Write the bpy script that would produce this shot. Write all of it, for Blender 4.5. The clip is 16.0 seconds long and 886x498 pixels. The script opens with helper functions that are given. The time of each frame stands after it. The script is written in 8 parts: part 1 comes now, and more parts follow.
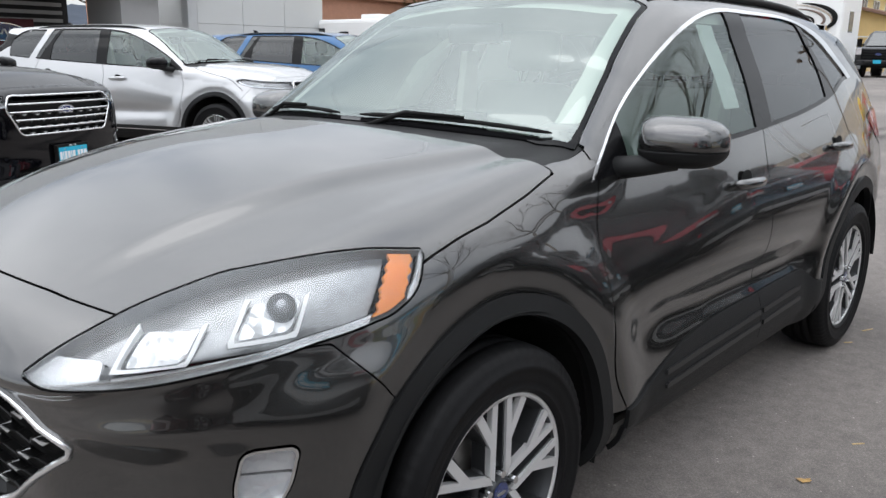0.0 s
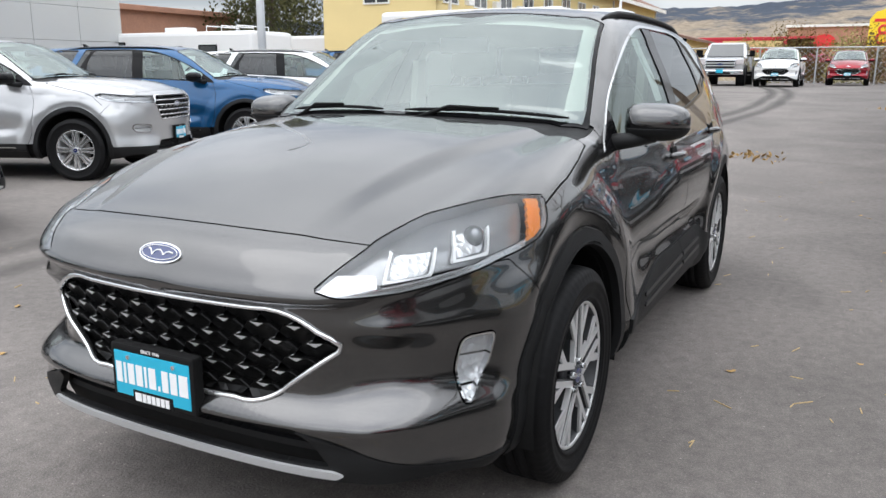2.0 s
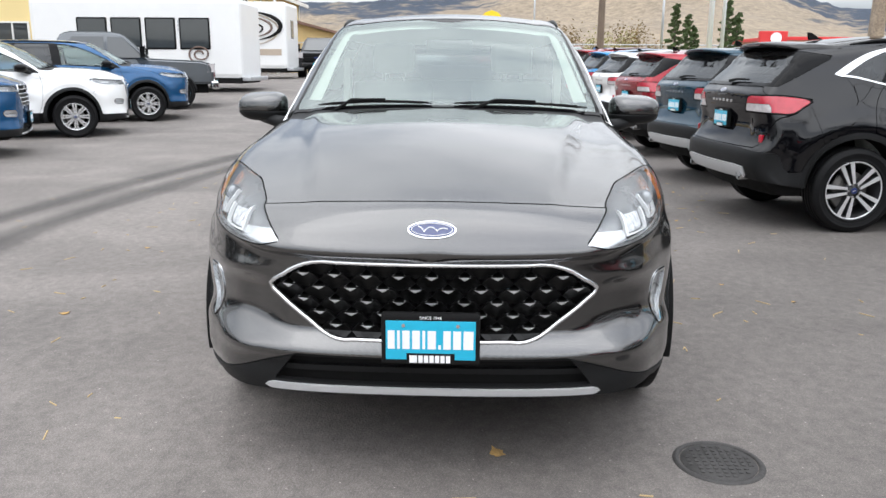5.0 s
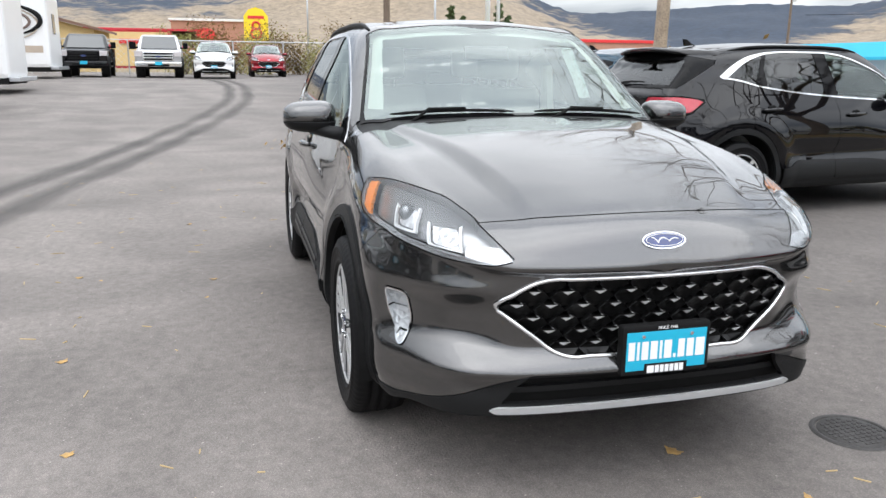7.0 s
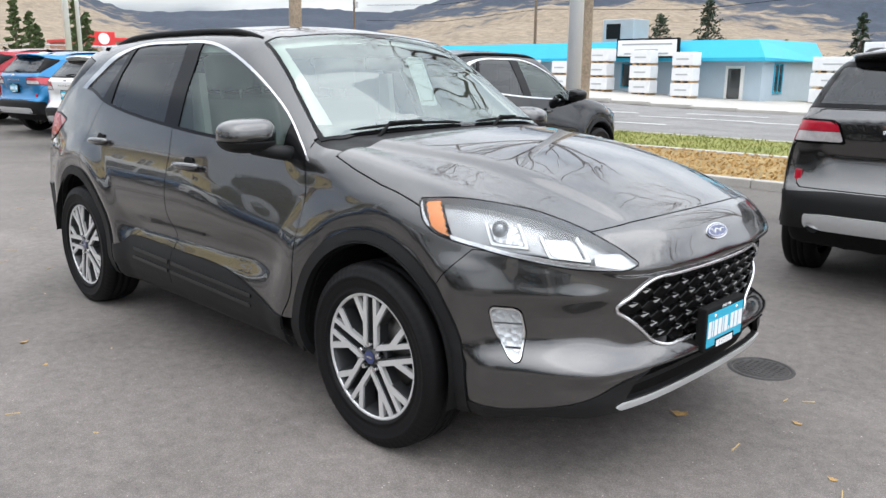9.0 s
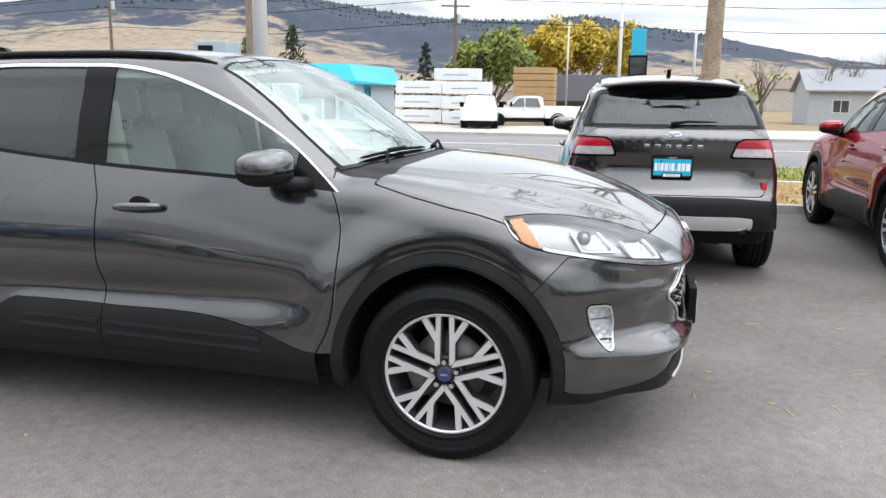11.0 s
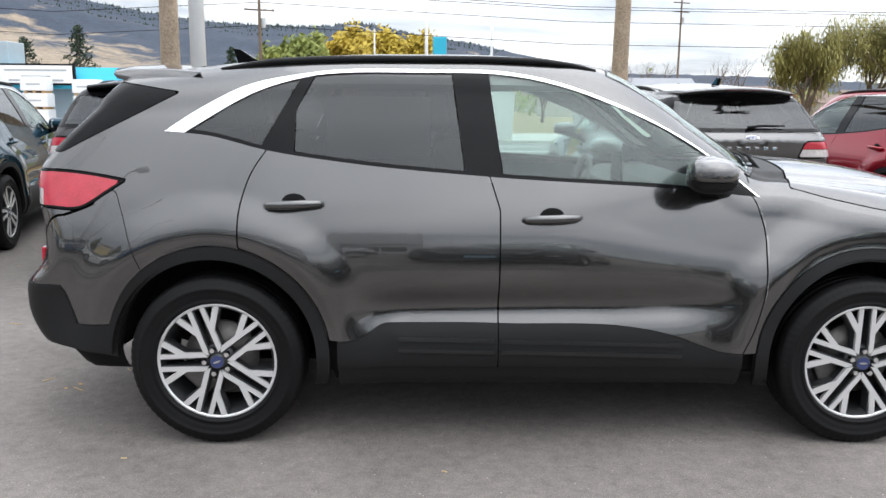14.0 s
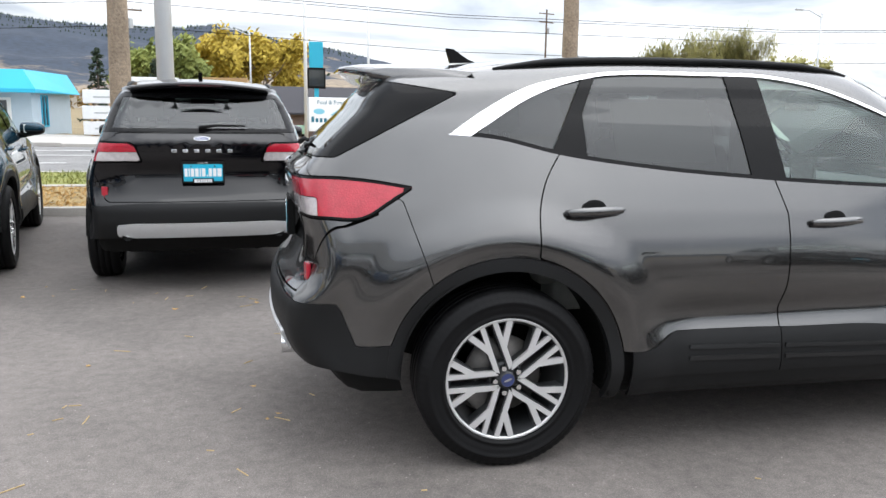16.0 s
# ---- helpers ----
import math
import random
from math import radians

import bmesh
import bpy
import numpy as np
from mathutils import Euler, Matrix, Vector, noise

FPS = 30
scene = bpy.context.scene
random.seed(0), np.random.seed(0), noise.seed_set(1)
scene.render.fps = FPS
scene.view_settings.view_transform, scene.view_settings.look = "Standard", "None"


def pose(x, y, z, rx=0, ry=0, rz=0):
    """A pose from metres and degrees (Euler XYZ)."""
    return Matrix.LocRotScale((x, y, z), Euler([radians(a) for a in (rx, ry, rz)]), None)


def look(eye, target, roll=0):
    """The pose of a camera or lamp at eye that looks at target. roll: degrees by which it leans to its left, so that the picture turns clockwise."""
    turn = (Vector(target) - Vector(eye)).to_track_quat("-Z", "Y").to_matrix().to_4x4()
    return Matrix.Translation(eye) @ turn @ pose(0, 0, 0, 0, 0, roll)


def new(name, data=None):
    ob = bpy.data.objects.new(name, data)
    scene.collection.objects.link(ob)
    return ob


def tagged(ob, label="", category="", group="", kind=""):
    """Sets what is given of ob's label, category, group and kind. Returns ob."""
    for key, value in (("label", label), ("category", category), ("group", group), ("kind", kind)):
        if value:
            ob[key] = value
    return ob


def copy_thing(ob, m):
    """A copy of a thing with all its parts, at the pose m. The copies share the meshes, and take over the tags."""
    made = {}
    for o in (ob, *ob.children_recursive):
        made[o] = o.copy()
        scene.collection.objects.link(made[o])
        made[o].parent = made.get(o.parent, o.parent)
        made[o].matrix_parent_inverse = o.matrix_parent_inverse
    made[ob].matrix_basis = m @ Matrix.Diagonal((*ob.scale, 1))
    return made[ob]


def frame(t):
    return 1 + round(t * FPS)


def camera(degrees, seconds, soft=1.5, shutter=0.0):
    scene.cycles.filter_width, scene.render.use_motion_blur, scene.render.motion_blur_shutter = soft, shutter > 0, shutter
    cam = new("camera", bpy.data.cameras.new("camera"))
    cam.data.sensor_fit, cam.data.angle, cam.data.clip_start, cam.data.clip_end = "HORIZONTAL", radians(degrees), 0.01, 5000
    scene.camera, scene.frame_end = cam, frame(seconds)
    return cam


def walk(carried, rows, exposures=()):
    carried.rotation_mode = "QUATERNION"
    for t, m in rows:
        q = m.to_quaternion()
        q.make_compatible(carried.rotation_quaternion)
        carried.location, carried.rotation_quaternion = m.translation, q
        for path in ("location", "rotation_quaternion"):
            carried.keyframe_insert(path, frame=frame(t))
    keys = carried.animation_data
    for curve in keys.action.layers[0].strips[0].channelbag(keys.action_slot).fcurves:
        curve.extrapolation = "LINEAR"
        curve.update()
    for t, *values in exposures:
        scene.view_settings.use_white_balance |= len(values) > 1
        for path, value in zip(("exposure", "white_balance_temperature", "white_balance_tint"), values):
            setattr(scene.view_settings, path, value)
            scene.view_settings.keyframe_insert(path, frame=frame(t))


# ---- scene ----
cam = camera(58.9, 16.0)
PATH = [
    (0, (1.349, 1.913, 1.376), (-0.089, 0.608, 0.898), 0.8),
    (0.5, (1.593, 1.911, 1.36), (0.082, 0.684, 0.901), 0.5),
    (1, (1.853, 1.864, 1.332), (0.27, 0.721, 0.902), 0),
    (1.5, (2.116, 1.757, 1.34), (0.458, 0.727, 0.904), 0.1),
    (2, (2.374, 1.627, 1.341), (0.648, 0.719, 0.899), 0.2),
    (2.5, (2.635, 1.465, 1.352), (0.849, 0.688, 0.901), 0.4),
    (3, (2.871, 1.264, 1.35), (1.032, 0.623, 0.898), 0.2),
    (3.2, (2.962, 1.167, 1.36), (1.103, 0.589, 0.903), 0.4),
    (5.3, (3.296, -0.091, 1.36), (1.349, -0.078, 0.905), 0.5),
    (5.5, (3.288, -0.23, 1.365), (1.342, -0.168, 0.909), 0.6),
    (6, (3.252, -0.597, 1.382), (1.315, -0.407, 0.925), 0.7),
    (6.5, (3.177, -0.945, 1.381), (1.258, -0.61, 0.929), 0.7),
    (7, (3.053, -1.306, 1.389), (1.174, -0.792, 0.935), 0.6),
    (7.5, (2.864, -1.645, 1.4), (1.058, -0.918, 0.949), 0.5),
    (8, (2.652, -2.003, 1.409), (0.962, -1.035, 0.962), 0.5),
    (8.5, (2.431, -2.366, 1.412), (0.891, -1.174, 0.971), 0.5),
    (9, (2.169, -2.697, 1.421), (0.802, -1.309, 0.979), 0.5),
    (9.5, (1.859, -3.002, 1.436), (0.692, -1.439, 1.002), 0.5),
    (9.7, (1.73, -3.117, 1.441), (0.651, -1.492, 1.012), 0.6),
    (11.8, (0.06, -3.936, 1.432), (-0.141, -1.979, 1.064), 0.4),
    (12, (-0.104, -3.96, 1.435), (-0.25, -1.998, 1.066), 0.4),
    (12.5, (-0.537, -3.982, 1.43), (-0.59, -2.013, 1.059), 0.5),
    (13, (-0.972, -4.019, 1.449), (-0.988, -2.049, 1.073), 0.5),
    (13.5, (-1.4, -4.023, 1.443), (-1.388, -2.052, 1.073), 0.6),
    (14, (-1.84, -4.02, 1.418), (-1.8, -2.048, 1.055), 0.5),
    (14.5, (-2.271, -4, 1.407), (-2.192, -2.029, 1.048), 0.6),
    (15, (-2.708, -3.942, 1.403), (-2.567, -1.973, 1.051), 0.7),
    (15.5, (-3.134, -3.841, 1.388), (-2.896, -1.881, 1.042), 0.7),
    (16, (-3.534, -3.707, 1.385), (-3.15, -1.769, 1.041), 0.8),
]
walk(cam, [(t, look(eye, target, roll)) for t, eye, target, roll in PATH], [(0, 1.07, 6400, 10), (3, 1.18, 6400, 10), (6, 1.30, 6400, 10), (9.5, 1.30, 6400, 10), (13, 1.43, 6400, 10), (16, 1.36, 6400, 10)])

# ---- world, sun ----
world = bpy.data.worlds.new("overcast_sky")
scene.world = world
world.use_nodes = True
SUN_EL, SUN_ROT = radians(62), radians(73)
wn, wl = world.node_tree.nodes, world.node_tree.links
wn.clear()


def wnode(kind, **values):
    n = wn.new(kind)
    for key, value in values.items():
        n.inputs[key].default_value = value
    return n


w_out = wn.new("ShaderNodeOutputWorld")
w_sky = wn.new("ShaderNodeTexSky")
w_sky.sky_type, w_sky.sun_disc, w_sky.sun_elevation, w_sky.sun_rotation = "NISHITA", False, SUN_EL, SUN_ROT
w_sky_bg = wnode("ShaderNodeBackground", Strength=0.07)
wl.new(w_sky.outputs[0], w_sky_bg.inputs[0])
w_co = wn.new("ShaderNodeTexCoord")
w_sep = wn.new("ShaderNodeSeparateXYZ")
wl.new(w_co.outputs["Generated"], w_sep.inputs[0])
# cloud layer seen in perspective: x/(z+c), y/(z+c)
w_zc = wnode("ShaderNodeMath")
w_zc.operation = "MAXIMUM"
wl.new(w_sep.outputs[2], w_zc.inputs[0])
w_zc.inputs[1].default_value = 0.0
w_za = wnode("ShaderNodeMath")
w_za.operation = "ADD"
wl.new(w_zc.outputs[0], w_za.inputs[0])
w_za.inputs[1].default_value = 0.14
w_dx, w_dy = wnode("ShaderNodeMath"), wnode("ShaderNodeMath")
for n, k in ((w_dx, 0), (w_dy, 1)):
    n.operation = "DIVIDE"
    wl.new(w_sep.outputs[k], n.inputs[0])
    wl.new(w_za.outputs[0], n.inputs[1])
w_comb = wn.new("ShaderNodeCombineXYZ")
wl.new(w_dx.outputs[0], w_comb.inputs[0])
wl.new(w_dy.outputs[0], w_comb.inputs[1])
w_n = wnode("ShaderNodeTexNoise", Scale=0.55, Detail=7.0, Roughness=0.55)
w_n.inputs["Distortion"].default_value = 0.5
wl.new(w_comb.outputs[0], w_n.inputs["Vector"])
w_ramp = wn.new("ShaderNodeValToRGB")
e = w_ramp.color_ramp.elements
e[0].position, e[0].color = 0.34, (0.24, 0.265, 0.31, 1)
e[1].position, e[1].color = 0.72, (0.82, 0.825, 0.835, 1)
m_ = e.new(0.48)
m_.color = (0.505, 0.52, 0.54, 1)
wl.new(w_n.outputs["Fac"], w_ramp.inputs[0])
# the cloud deck is thin and bright towards the sun, heavy away from it
w_dot = wn.new("ShaderNodeVectorMath")
w_dot.operation = "DOT_PRODUCT"
wl.new(w_co.outputs["Generated"], w_dot.inputs[0])
w_dot.inputs[1].default_value = (0.75, 0.30, 0.59)
w_map = wnode("ShaderNodeMapRange")
w_map.inputs[1].default_value, w_map.inputs[2].default_value = -0.8, 1.0
w_map.inputs[3].default_value, w_map.inputs[4].default_value = 0.74, 1.32
wl.new(w_dot.outputs["Value"], w_map.inputs[0])
# an overcast dome is brightest overhead
w_up = wnode("ShaderNodeMapRange")
w_up.inputs[1].default_value, w_up.inputs[2].default_value = 0.02, 1.0
w_up.inputs[3].default_value, w_up.inputs[4].default_value = 0.66, 2.2
wl.new(w_sep.outputs[2], w_up.inputs[0])
w_st = wnode("ShaderNodeMath")
w_st.operation = "MULTIPLY"
wl.new(w_map.outputs[0], w_st.inputs[0])
wl.new(w_up.outputs[0], w_st.inputs[1])
w_cl_bg = wn.new("ShaderNodeBackground")
wl.new(w_ramp.outputs[0], w_cl_bg.inputs[0])
wl.new(w_st.outputs[0], w_cl_bg.inputs[1])
w_mix = wnode("ShaderNodeMixShader", Fac=0.85)
wl.new(w_sky_bg.outputs[0], w_mix.inputs[1])
wl.new(w_cl_bg.outputs[0], w_mix.inputs[2])
wl.new(w_mix.outputs[0], w_out.inputs[0])

sun = new("sun", bpy.data.lights.new("sun", "SUN"))
sun.data.energy, sun.data.angle, sun.data.color = 0.55, radians(80), (1.0, 0.97, 0.93)
sun.matrix_world = look((5.5, 1.7, 10.8), (0, 0, 0))

# ---- materials ----


def material(name, color, rough=0.5, metal=0.0, **more):
    """A procedural surface: colour varied at two scales, roughness variation and bump.
    vary: colour spread; scale: coarse pattern per metre; fine: grain per metre; bump: relief in metres."""
    m = bpy.data.materials.new(name)
    m.use_nodes = True
    nt = m.node_tree
    b = nt.nodes["Principled BSDF"]
    b.inputs["Base Color"].default_value = (*color, 1)
    b.inputs["Roughness"].default_value = rough
    b.inputs["Metallic"].default_value = metal
    for key, socket in (("coat", "Coat Weight"), ("coat_rough", "Coat Roughness"), ("coat_ior", "Coat IOR"), ("ior", "IOR"), ("glass", "Transmission Weight"), ("alpha", "Alpha"), ("spec", "Specular IOR Level")):
        if key in more:
            b.inputs[socket].default_value = more[key]
    vary = more.get("vary", 0.12)
    if vary or more.get("bump"):
        co = nt.nodes.new("ShaderNodeTexCoord")
        n1, n2 = nt.nodes.new("ShaderNodeTexNoise"), nt.nodes.new("ShaderNodeTexNoise")
        n1.inputs["Scale"].default_value, n2.inputs["Scale"].default_value = more.get("scale", 2.0), more.get("fine", 60.0)
        n1.inputs["Detail"].default_value, n2.inputs["Detail"].default_value = 4.0, 3.0
        for n in (n1, n2):
            nt.links.new(co.outputs["Object"], n.inputs["Vector"])
        add = nt.nodes.new("ShaderNodeMath")
        add.operation = "ADD"
        nt.links.new(n1.outputs["Fac"], add.inputs[0])
        nt.links.new(n2.outputs["Fac"], add.inputs[1])
        rng = nt.nodes.new("ShaderNodeMapRange")
        rng.inputs[1].default_value, rng.inputs[2].default_value = 0.6, 1.4
        nt.links.new(add.outputs[0], rng.inputs[0])
        mix = nt.nodes.new("ShaderNodeMix")
        mix.data_type = "RGBA"
        lo = [c * (1 - vary) for c in color]
        hi = more.get("second") or [min(1, c * (1 + vary)) for c in color]
        mix.inputs[6].default_value, mix.inputs[7].default_value = (*lo, 1), (*hi, 1)
        nt.links.new(rng.outputs[0], mix.inputs[0])
        nt.links.new(mix.outputs[2], b.inputs["Base Color"])
        rr = nt.nodes.new("ShaderNodeMapRange")
        rr.inputs[3].default_value, rr.inputs[4].default_value = max(0, rough - more.get("rvary", 0.05)), min(1, rough + more.get("rvary", 0.05))
        nt.links.new(n1.outputs["Fac"], rr.inputs[0])
        nt.links.new(rr.outputs[0], b.inputs["Roughness"])
        if more.get("bump"):
            bp = nt.nodes.new("ShaderNodeBump")
            bp.inputs["Distance"].default_value = more["bump"]
            bp.inputs["Strength"].default_value = 1.0
            nt.links.new(n2.outputs["Fac"], bp.inputs["Height"])
            nt.links.new(bp.outputs[0], b.inputs["Normal"])
    return m


def car_paint(name, color, metal=0.55, coat_ior=1.5):
    return material(name, color, 0.21, metal, coat=1.0, coat_rough=0.015, coat_ior=coat_ior, spec=0.0, vary=0.10, scale=1.2, fine=900.0, rvary=0.03)


PAINT = car_paint("magnetic_grey_paint", (0.086, 0.0856, 0.0848), 0.92, 1.72)
PAINT_BLACK = car_paint("black_paint", (0.003, 0.003, 0.004), 0.0)
PAINT_RED = car_paint("deep_red_paint", (0.27, 0.008, 0.018), 0.4)
PAINT_BLUE = car_paint("bright_blue_paint", (0.02, 0.19, 0.42), 0.4)
PAINT_NAVY = car_paint("navy_blue_paint", (0.008, 0.040, 0.066), 0.4)
PAINT_EXBLUE = car_paint("atlas_blue_paint", (0.010, 0.072, 0.18), 0.4)
PAINT_TEAL = car_paint("dark_teal_paint", (0.014, 0.07, 0.10), 0.4)
PAINT_WHITE = material("white_paint", (0.78, 0.78, 0.77), 0.3, 0.0, coat=1.0, coat_rough=0.02, vary=0.03)
PAINT_SILVER = car_paint("silver_paint", (0.47, 0.475, 0.48), 0.5)
PAINT_STONE = car_paint("stone_grey_paint", (0.13, 0.14, 0.15), 0.5)
CLAD = material("black_grained_plastic", (0.011, 0.0113, 0.0117), 0.50, spec=0.22, vary=0.18, fine=700.0, bump=0.0003)
RIBBLACK = material("satin_black_plastic", (0.013, 0.0132, 0.0136), 0.34, spec=0.4, vary=0.15)
GLOSSBLACK = material("gloss_black_plastic", (0.005, 0.005, 0.0055), 0.06, spec=0.14, vary=0.1)
MATTBLACK = material("matt_black_plastic", (0.007, 0.007, 0.007), 0.8, spec=0.2, vary=0.2)
RUBBER = material("tyre_rubber", (0.0055, 0.0055, 0.006), 0.58, spec=0.18, vary=0.3, scale=9.0, fine=220.0, bump=0.0006, rvary=0.1)
CHROME = material("chrome", (0.80, 0.81, 0.82), 0.08, 1.0, vary=0.03)
SATIN = material("satin_silver", (0.62, 0.63, 0.63), 0.32, 1.0, vary=0.06)
MACHINED = material("machined_alloy", (0.72, 0.72, 0.72), 0.34, 0.55, vary=0.05, fine=300.0)
DARKALLOY = material("dark_painted_alloy", (0.05, 0.052, 0.055), 0.40, 0.5, vary=0.1)
STEEL = material("brake_steel", (0.20, 0.19, 0.18), 0.55, 0.8, vary=0.15, scale=20.0)
AMBER = material("amber_reflector", (0.78, 0.27, 0.06), 0.22, vary=0.12, scale=30.0, fine=260.0, bump=0.001, coat=0.6)
REDLENS = material("red_lens", (0.42, 0.010, 0.028), 0.12, vary=0.22, scale=18.0, fine=160.0, bump=0.0012, spec=0.4, coat=1.0, coat_rough=0.02)
DARKLENS = material("dark_red_lens", (0.045, 0.004, 0.006), 0.15, vary=0.1, coat=0.5)
CLEARLENS = material("frosted_clear_lens", (0.62, 0.58, 0.58), 0.12, 0.3, vary=0.30, scale=30.0, fine=260.0, bump=0.0008, coat=1.0)
REFLECTOR = material("lamp_reflector", (0.78, 0.79, 0.80), 0.16, 0.85, vary=0.10, scale=40.0, fine=300.0, bump=0.001)
LAMPDARK = material("lamp_housing", (0.33, 0.335, 0.34), 0.24, 0.6, vary=0.25, scale=16.0, coat=0.4)
LAMPWHITE = material("white_light_guide", (0.86, 0.87, 0.87), 0.25, vary=0.04, coat=0.5)
LENSBALL = material("projector_glass", (0.26, 0.27, 0.28), 0.06, 0.55, vary=0.1, coat=1.0)
BADGEBLUE = material("badge_blue", (0.020, 0.035, 0.13), 0.2, vary=0.06, coat=1.0)
PLATECYAN = material("plate_cyan", (0.012, 0.42, 0.62), 0.35, vary=0.05, coat=0.4)
WHITEINK = material("white_print", (0.84, 0.84, 0.84), 0.45, vary=0.03)
TRIMCREAM = material("cream_pillar_trim", (0.50, 0.50, 0.45), 0.8, vary=0.06, fine=300.0)
SEATGREY = material("seat_fabric", (0.27, 0.278, 0.262), 0.9, vary=0.18, fine=260.0, bump=0.0002)
DASH = material("dashboard_vinyl", (0.06, 0.062, 0.063), 0.62, vary=0.2, fine=400.0)
PAPER = material("paper_sticker", (0.80, 0.81, 0.79), 0.7, vary=0.03)
paper_nodes = PAPER.node_tree
paper_glow, paper_mix = paper_nodes.nodes.new("ShaderNodeBsdfTranslucent"), paper_nodes.nodes.new("ShaderNodeMixShader")
paper_glow.inputs[0].default_value, paper_mix.inputs[0].default_value = (0.72, 0.78, 0.72, 1), 0.55
paper_nodes.links.new(paper_nodes.nodes["Principled BSDF"].outputs[0], paper_mix.inputs[1])
paper_nodes.links.new(paper_glow.outputs[0], paper_mix.inputs[2])
paper_nodes.links.new(paper_mix.outputs[0], paper_nodes.nodes["Material Output"].inputs[0])
GRILLEBLACK = material("grille_black", (0.004, 0.004, 0.004), 0.30, vary=0.1, spec=0.28)
GREYINK = material("grey_print", (0.38, 0.40, 0.41), 0.6, vary=0.05)


def glass_material(name, tint, tintmix, gloss=(0.95, 0.97, 0.98)):
    """Thin window glass: a clear, tinted sheet with mirror gloss that grows at grazing angles."""
    m = bpy.data.materials.new(name)
    m.use_nodes = True
    nt = m.node_tree
    nt.nodes.remove(nt.nodes["Principled BSDF"])
    o = nt.nodes["Material Output"]
    tr, gl, mx, fr = (nt.nodes.new(k) for k in ("ShaderNodeBsdfTransparent", "ShaderNodeBsdfGlossy", "ShaderNodeMixShader", "ShaderNodeFresnel"))
    tr.inputs[0].default_value = (*tint, 1)
    gl.inputs[0].default_value = (*gloss, 1)
    gl.inputs["Roughness"].default_value = 0.008
    fr.inputs[0].default_value = 1.50
    ad = nt.nodes.new("ShaderNodeMath")
    ad.operation = "ADD"
    ad.inputs[1].default_value = tintmix
    ad.use_clamp = True
    nt.links.new(fr.outputs[0], ad.inputs[0])
    nt.links.new(ad.outputs[0], mx.inputs[0])
    nt.links.new(tr.outputs[0], mx.inputs[1])
    nt.links.new(gl.outputs[0], mx.inputs[2])
    nt.links.new(mx.outputs[0], o.inputs[0])
    return m


GLASS = glass_material("window_glass", (0.70, 0.83, 0.79), 0.04, (0.88, 0.97, 0.95))
GLASS_DARK = glass_material("privacy_glass", (0.13, 0.140, 0.140), 0.018)
LENS = glass_material("lamp_lens", (0.95, 0.96, 0.965), 0.0)
WINDSCREEN = glass_material("windscreen_glass", (0.72, 0.83, 0.79), 0.17, (0.86, 0.94, 0.915))
BRIGHT = material("bright_chrome", (0.86, 0.87, 0.88), 0.18, 0.9, vary=0.03)
SILVERPAINT = material("satin_silver_paint", (0.58, 0.585, 0.59), 0.38, 0.35, vary=0.05, coat=0.3)


def facet_material(name, color, scale, relief):
    """Bright moulded lamp optics: small mirror facets."""
    m = material(name, color, 0.20, 0.45, vary=0.0, coat=0.5)
    nt = m.node_tree
    co, vo, bp = nt.nodes.new("ShaderNodeTexCoord"), nt.nodes.new("ShaderNodeTexVoronoi"), nt.nodes.new("ShaderNodeBump")
    vo.inputs["Scale"].default_value = scale
    bp.inputs["Distance"].default_value, bp.inputs["Strength"].default_value = relief, 1.0
    nt.links.new(co.outputs["Object"], vo.inputs["Vector"])
    nt.links.new(vo.outputs["Distance"], bp.inputs["Height"])
    nt.links.new(bp.outputs[0], nt.nodes["Principled BSDF"].inputs["Normal"])
    return m


OPTICS = facet_material("faceted_lamp_optics", (0.80, 0.81, 0.82), 46.0, 0.007)

# ---- geometry kit ----


def link_mesh(name, verts, faces, mat, parent=None, label="", normals=None, smooth=False):
    """One mesh object, under a thing or a part where a parent is given."""
    me = bpy.data.meshes.new(name)
    me.from_pydata([tuple(v) for v in verts], [], [tuple(f) for f in faces])
    if mat is not None:
        me.materials.append(mat)
    if smooth or normals is not None:
        me.polygons.foreach_set("use_smooth", [True] * len(me.polygons))
    if normals is not None:
        me.normals_split_custom_set_from_vertices([tuple(n) for n in normals])
    me.update()
    ob = new(name, me)
    if parent is not None:
        ob.parent = parent
    if label:
        tagged(ob, label)
    return ob


def part(name, bm, mat, parent, label="", smooth=False):
    me = bpy.data.meshes.new(name)
    bm.to_mesh(me)
    bm.free()
    if mat is not None:
        me.materials.append(mat)
    if smooth:
        me.polygons.foreach_set("use_smooth", [True] * len(me.polygons))
    ob = new(name, me)
    ob.parent = parent
    if label:
        tagged(ob, label)
    return ob


def thing(name, label, category, group="", at=None, kind=""):
    ob = new(name)
    ob.empty_display_size = 0.2
    tagged(ob, label, category, group, kind)
    if at is not None:
        ob.matrix_basis = at
    return ob


def add_box(bm, x0, x1, y0, y1, z0, z1, bevel=0.0, m=None):
    """A box, its edges rounded by bevel, into bm."""
    made = bmesh.ops.create_cube(bm, size=1.0)["verts"]
    for v in made:
        v.co = Vector(((x0 + x1) / 2 + v.co.x * (x1 - x0), (y0 + y1) / 2 + v.co.y * (y1 - y0), (z0 + z1) / 2 + v.co.z * (z1 - z0)))
    if bevel:
        edges = list({e for v in made for e in v.link_edges})
        out = bmesh.ops.bevel(bm, geom=edges, offset=bevel, segments=2, affect="EDGES", profile=0.6)
        made = list({v for f in out["faces"] for v in f.verts} | {v for v in made if v.is_valid})
    if m is not None:
        for v in made:
            v.co = m @ v.co
    return made


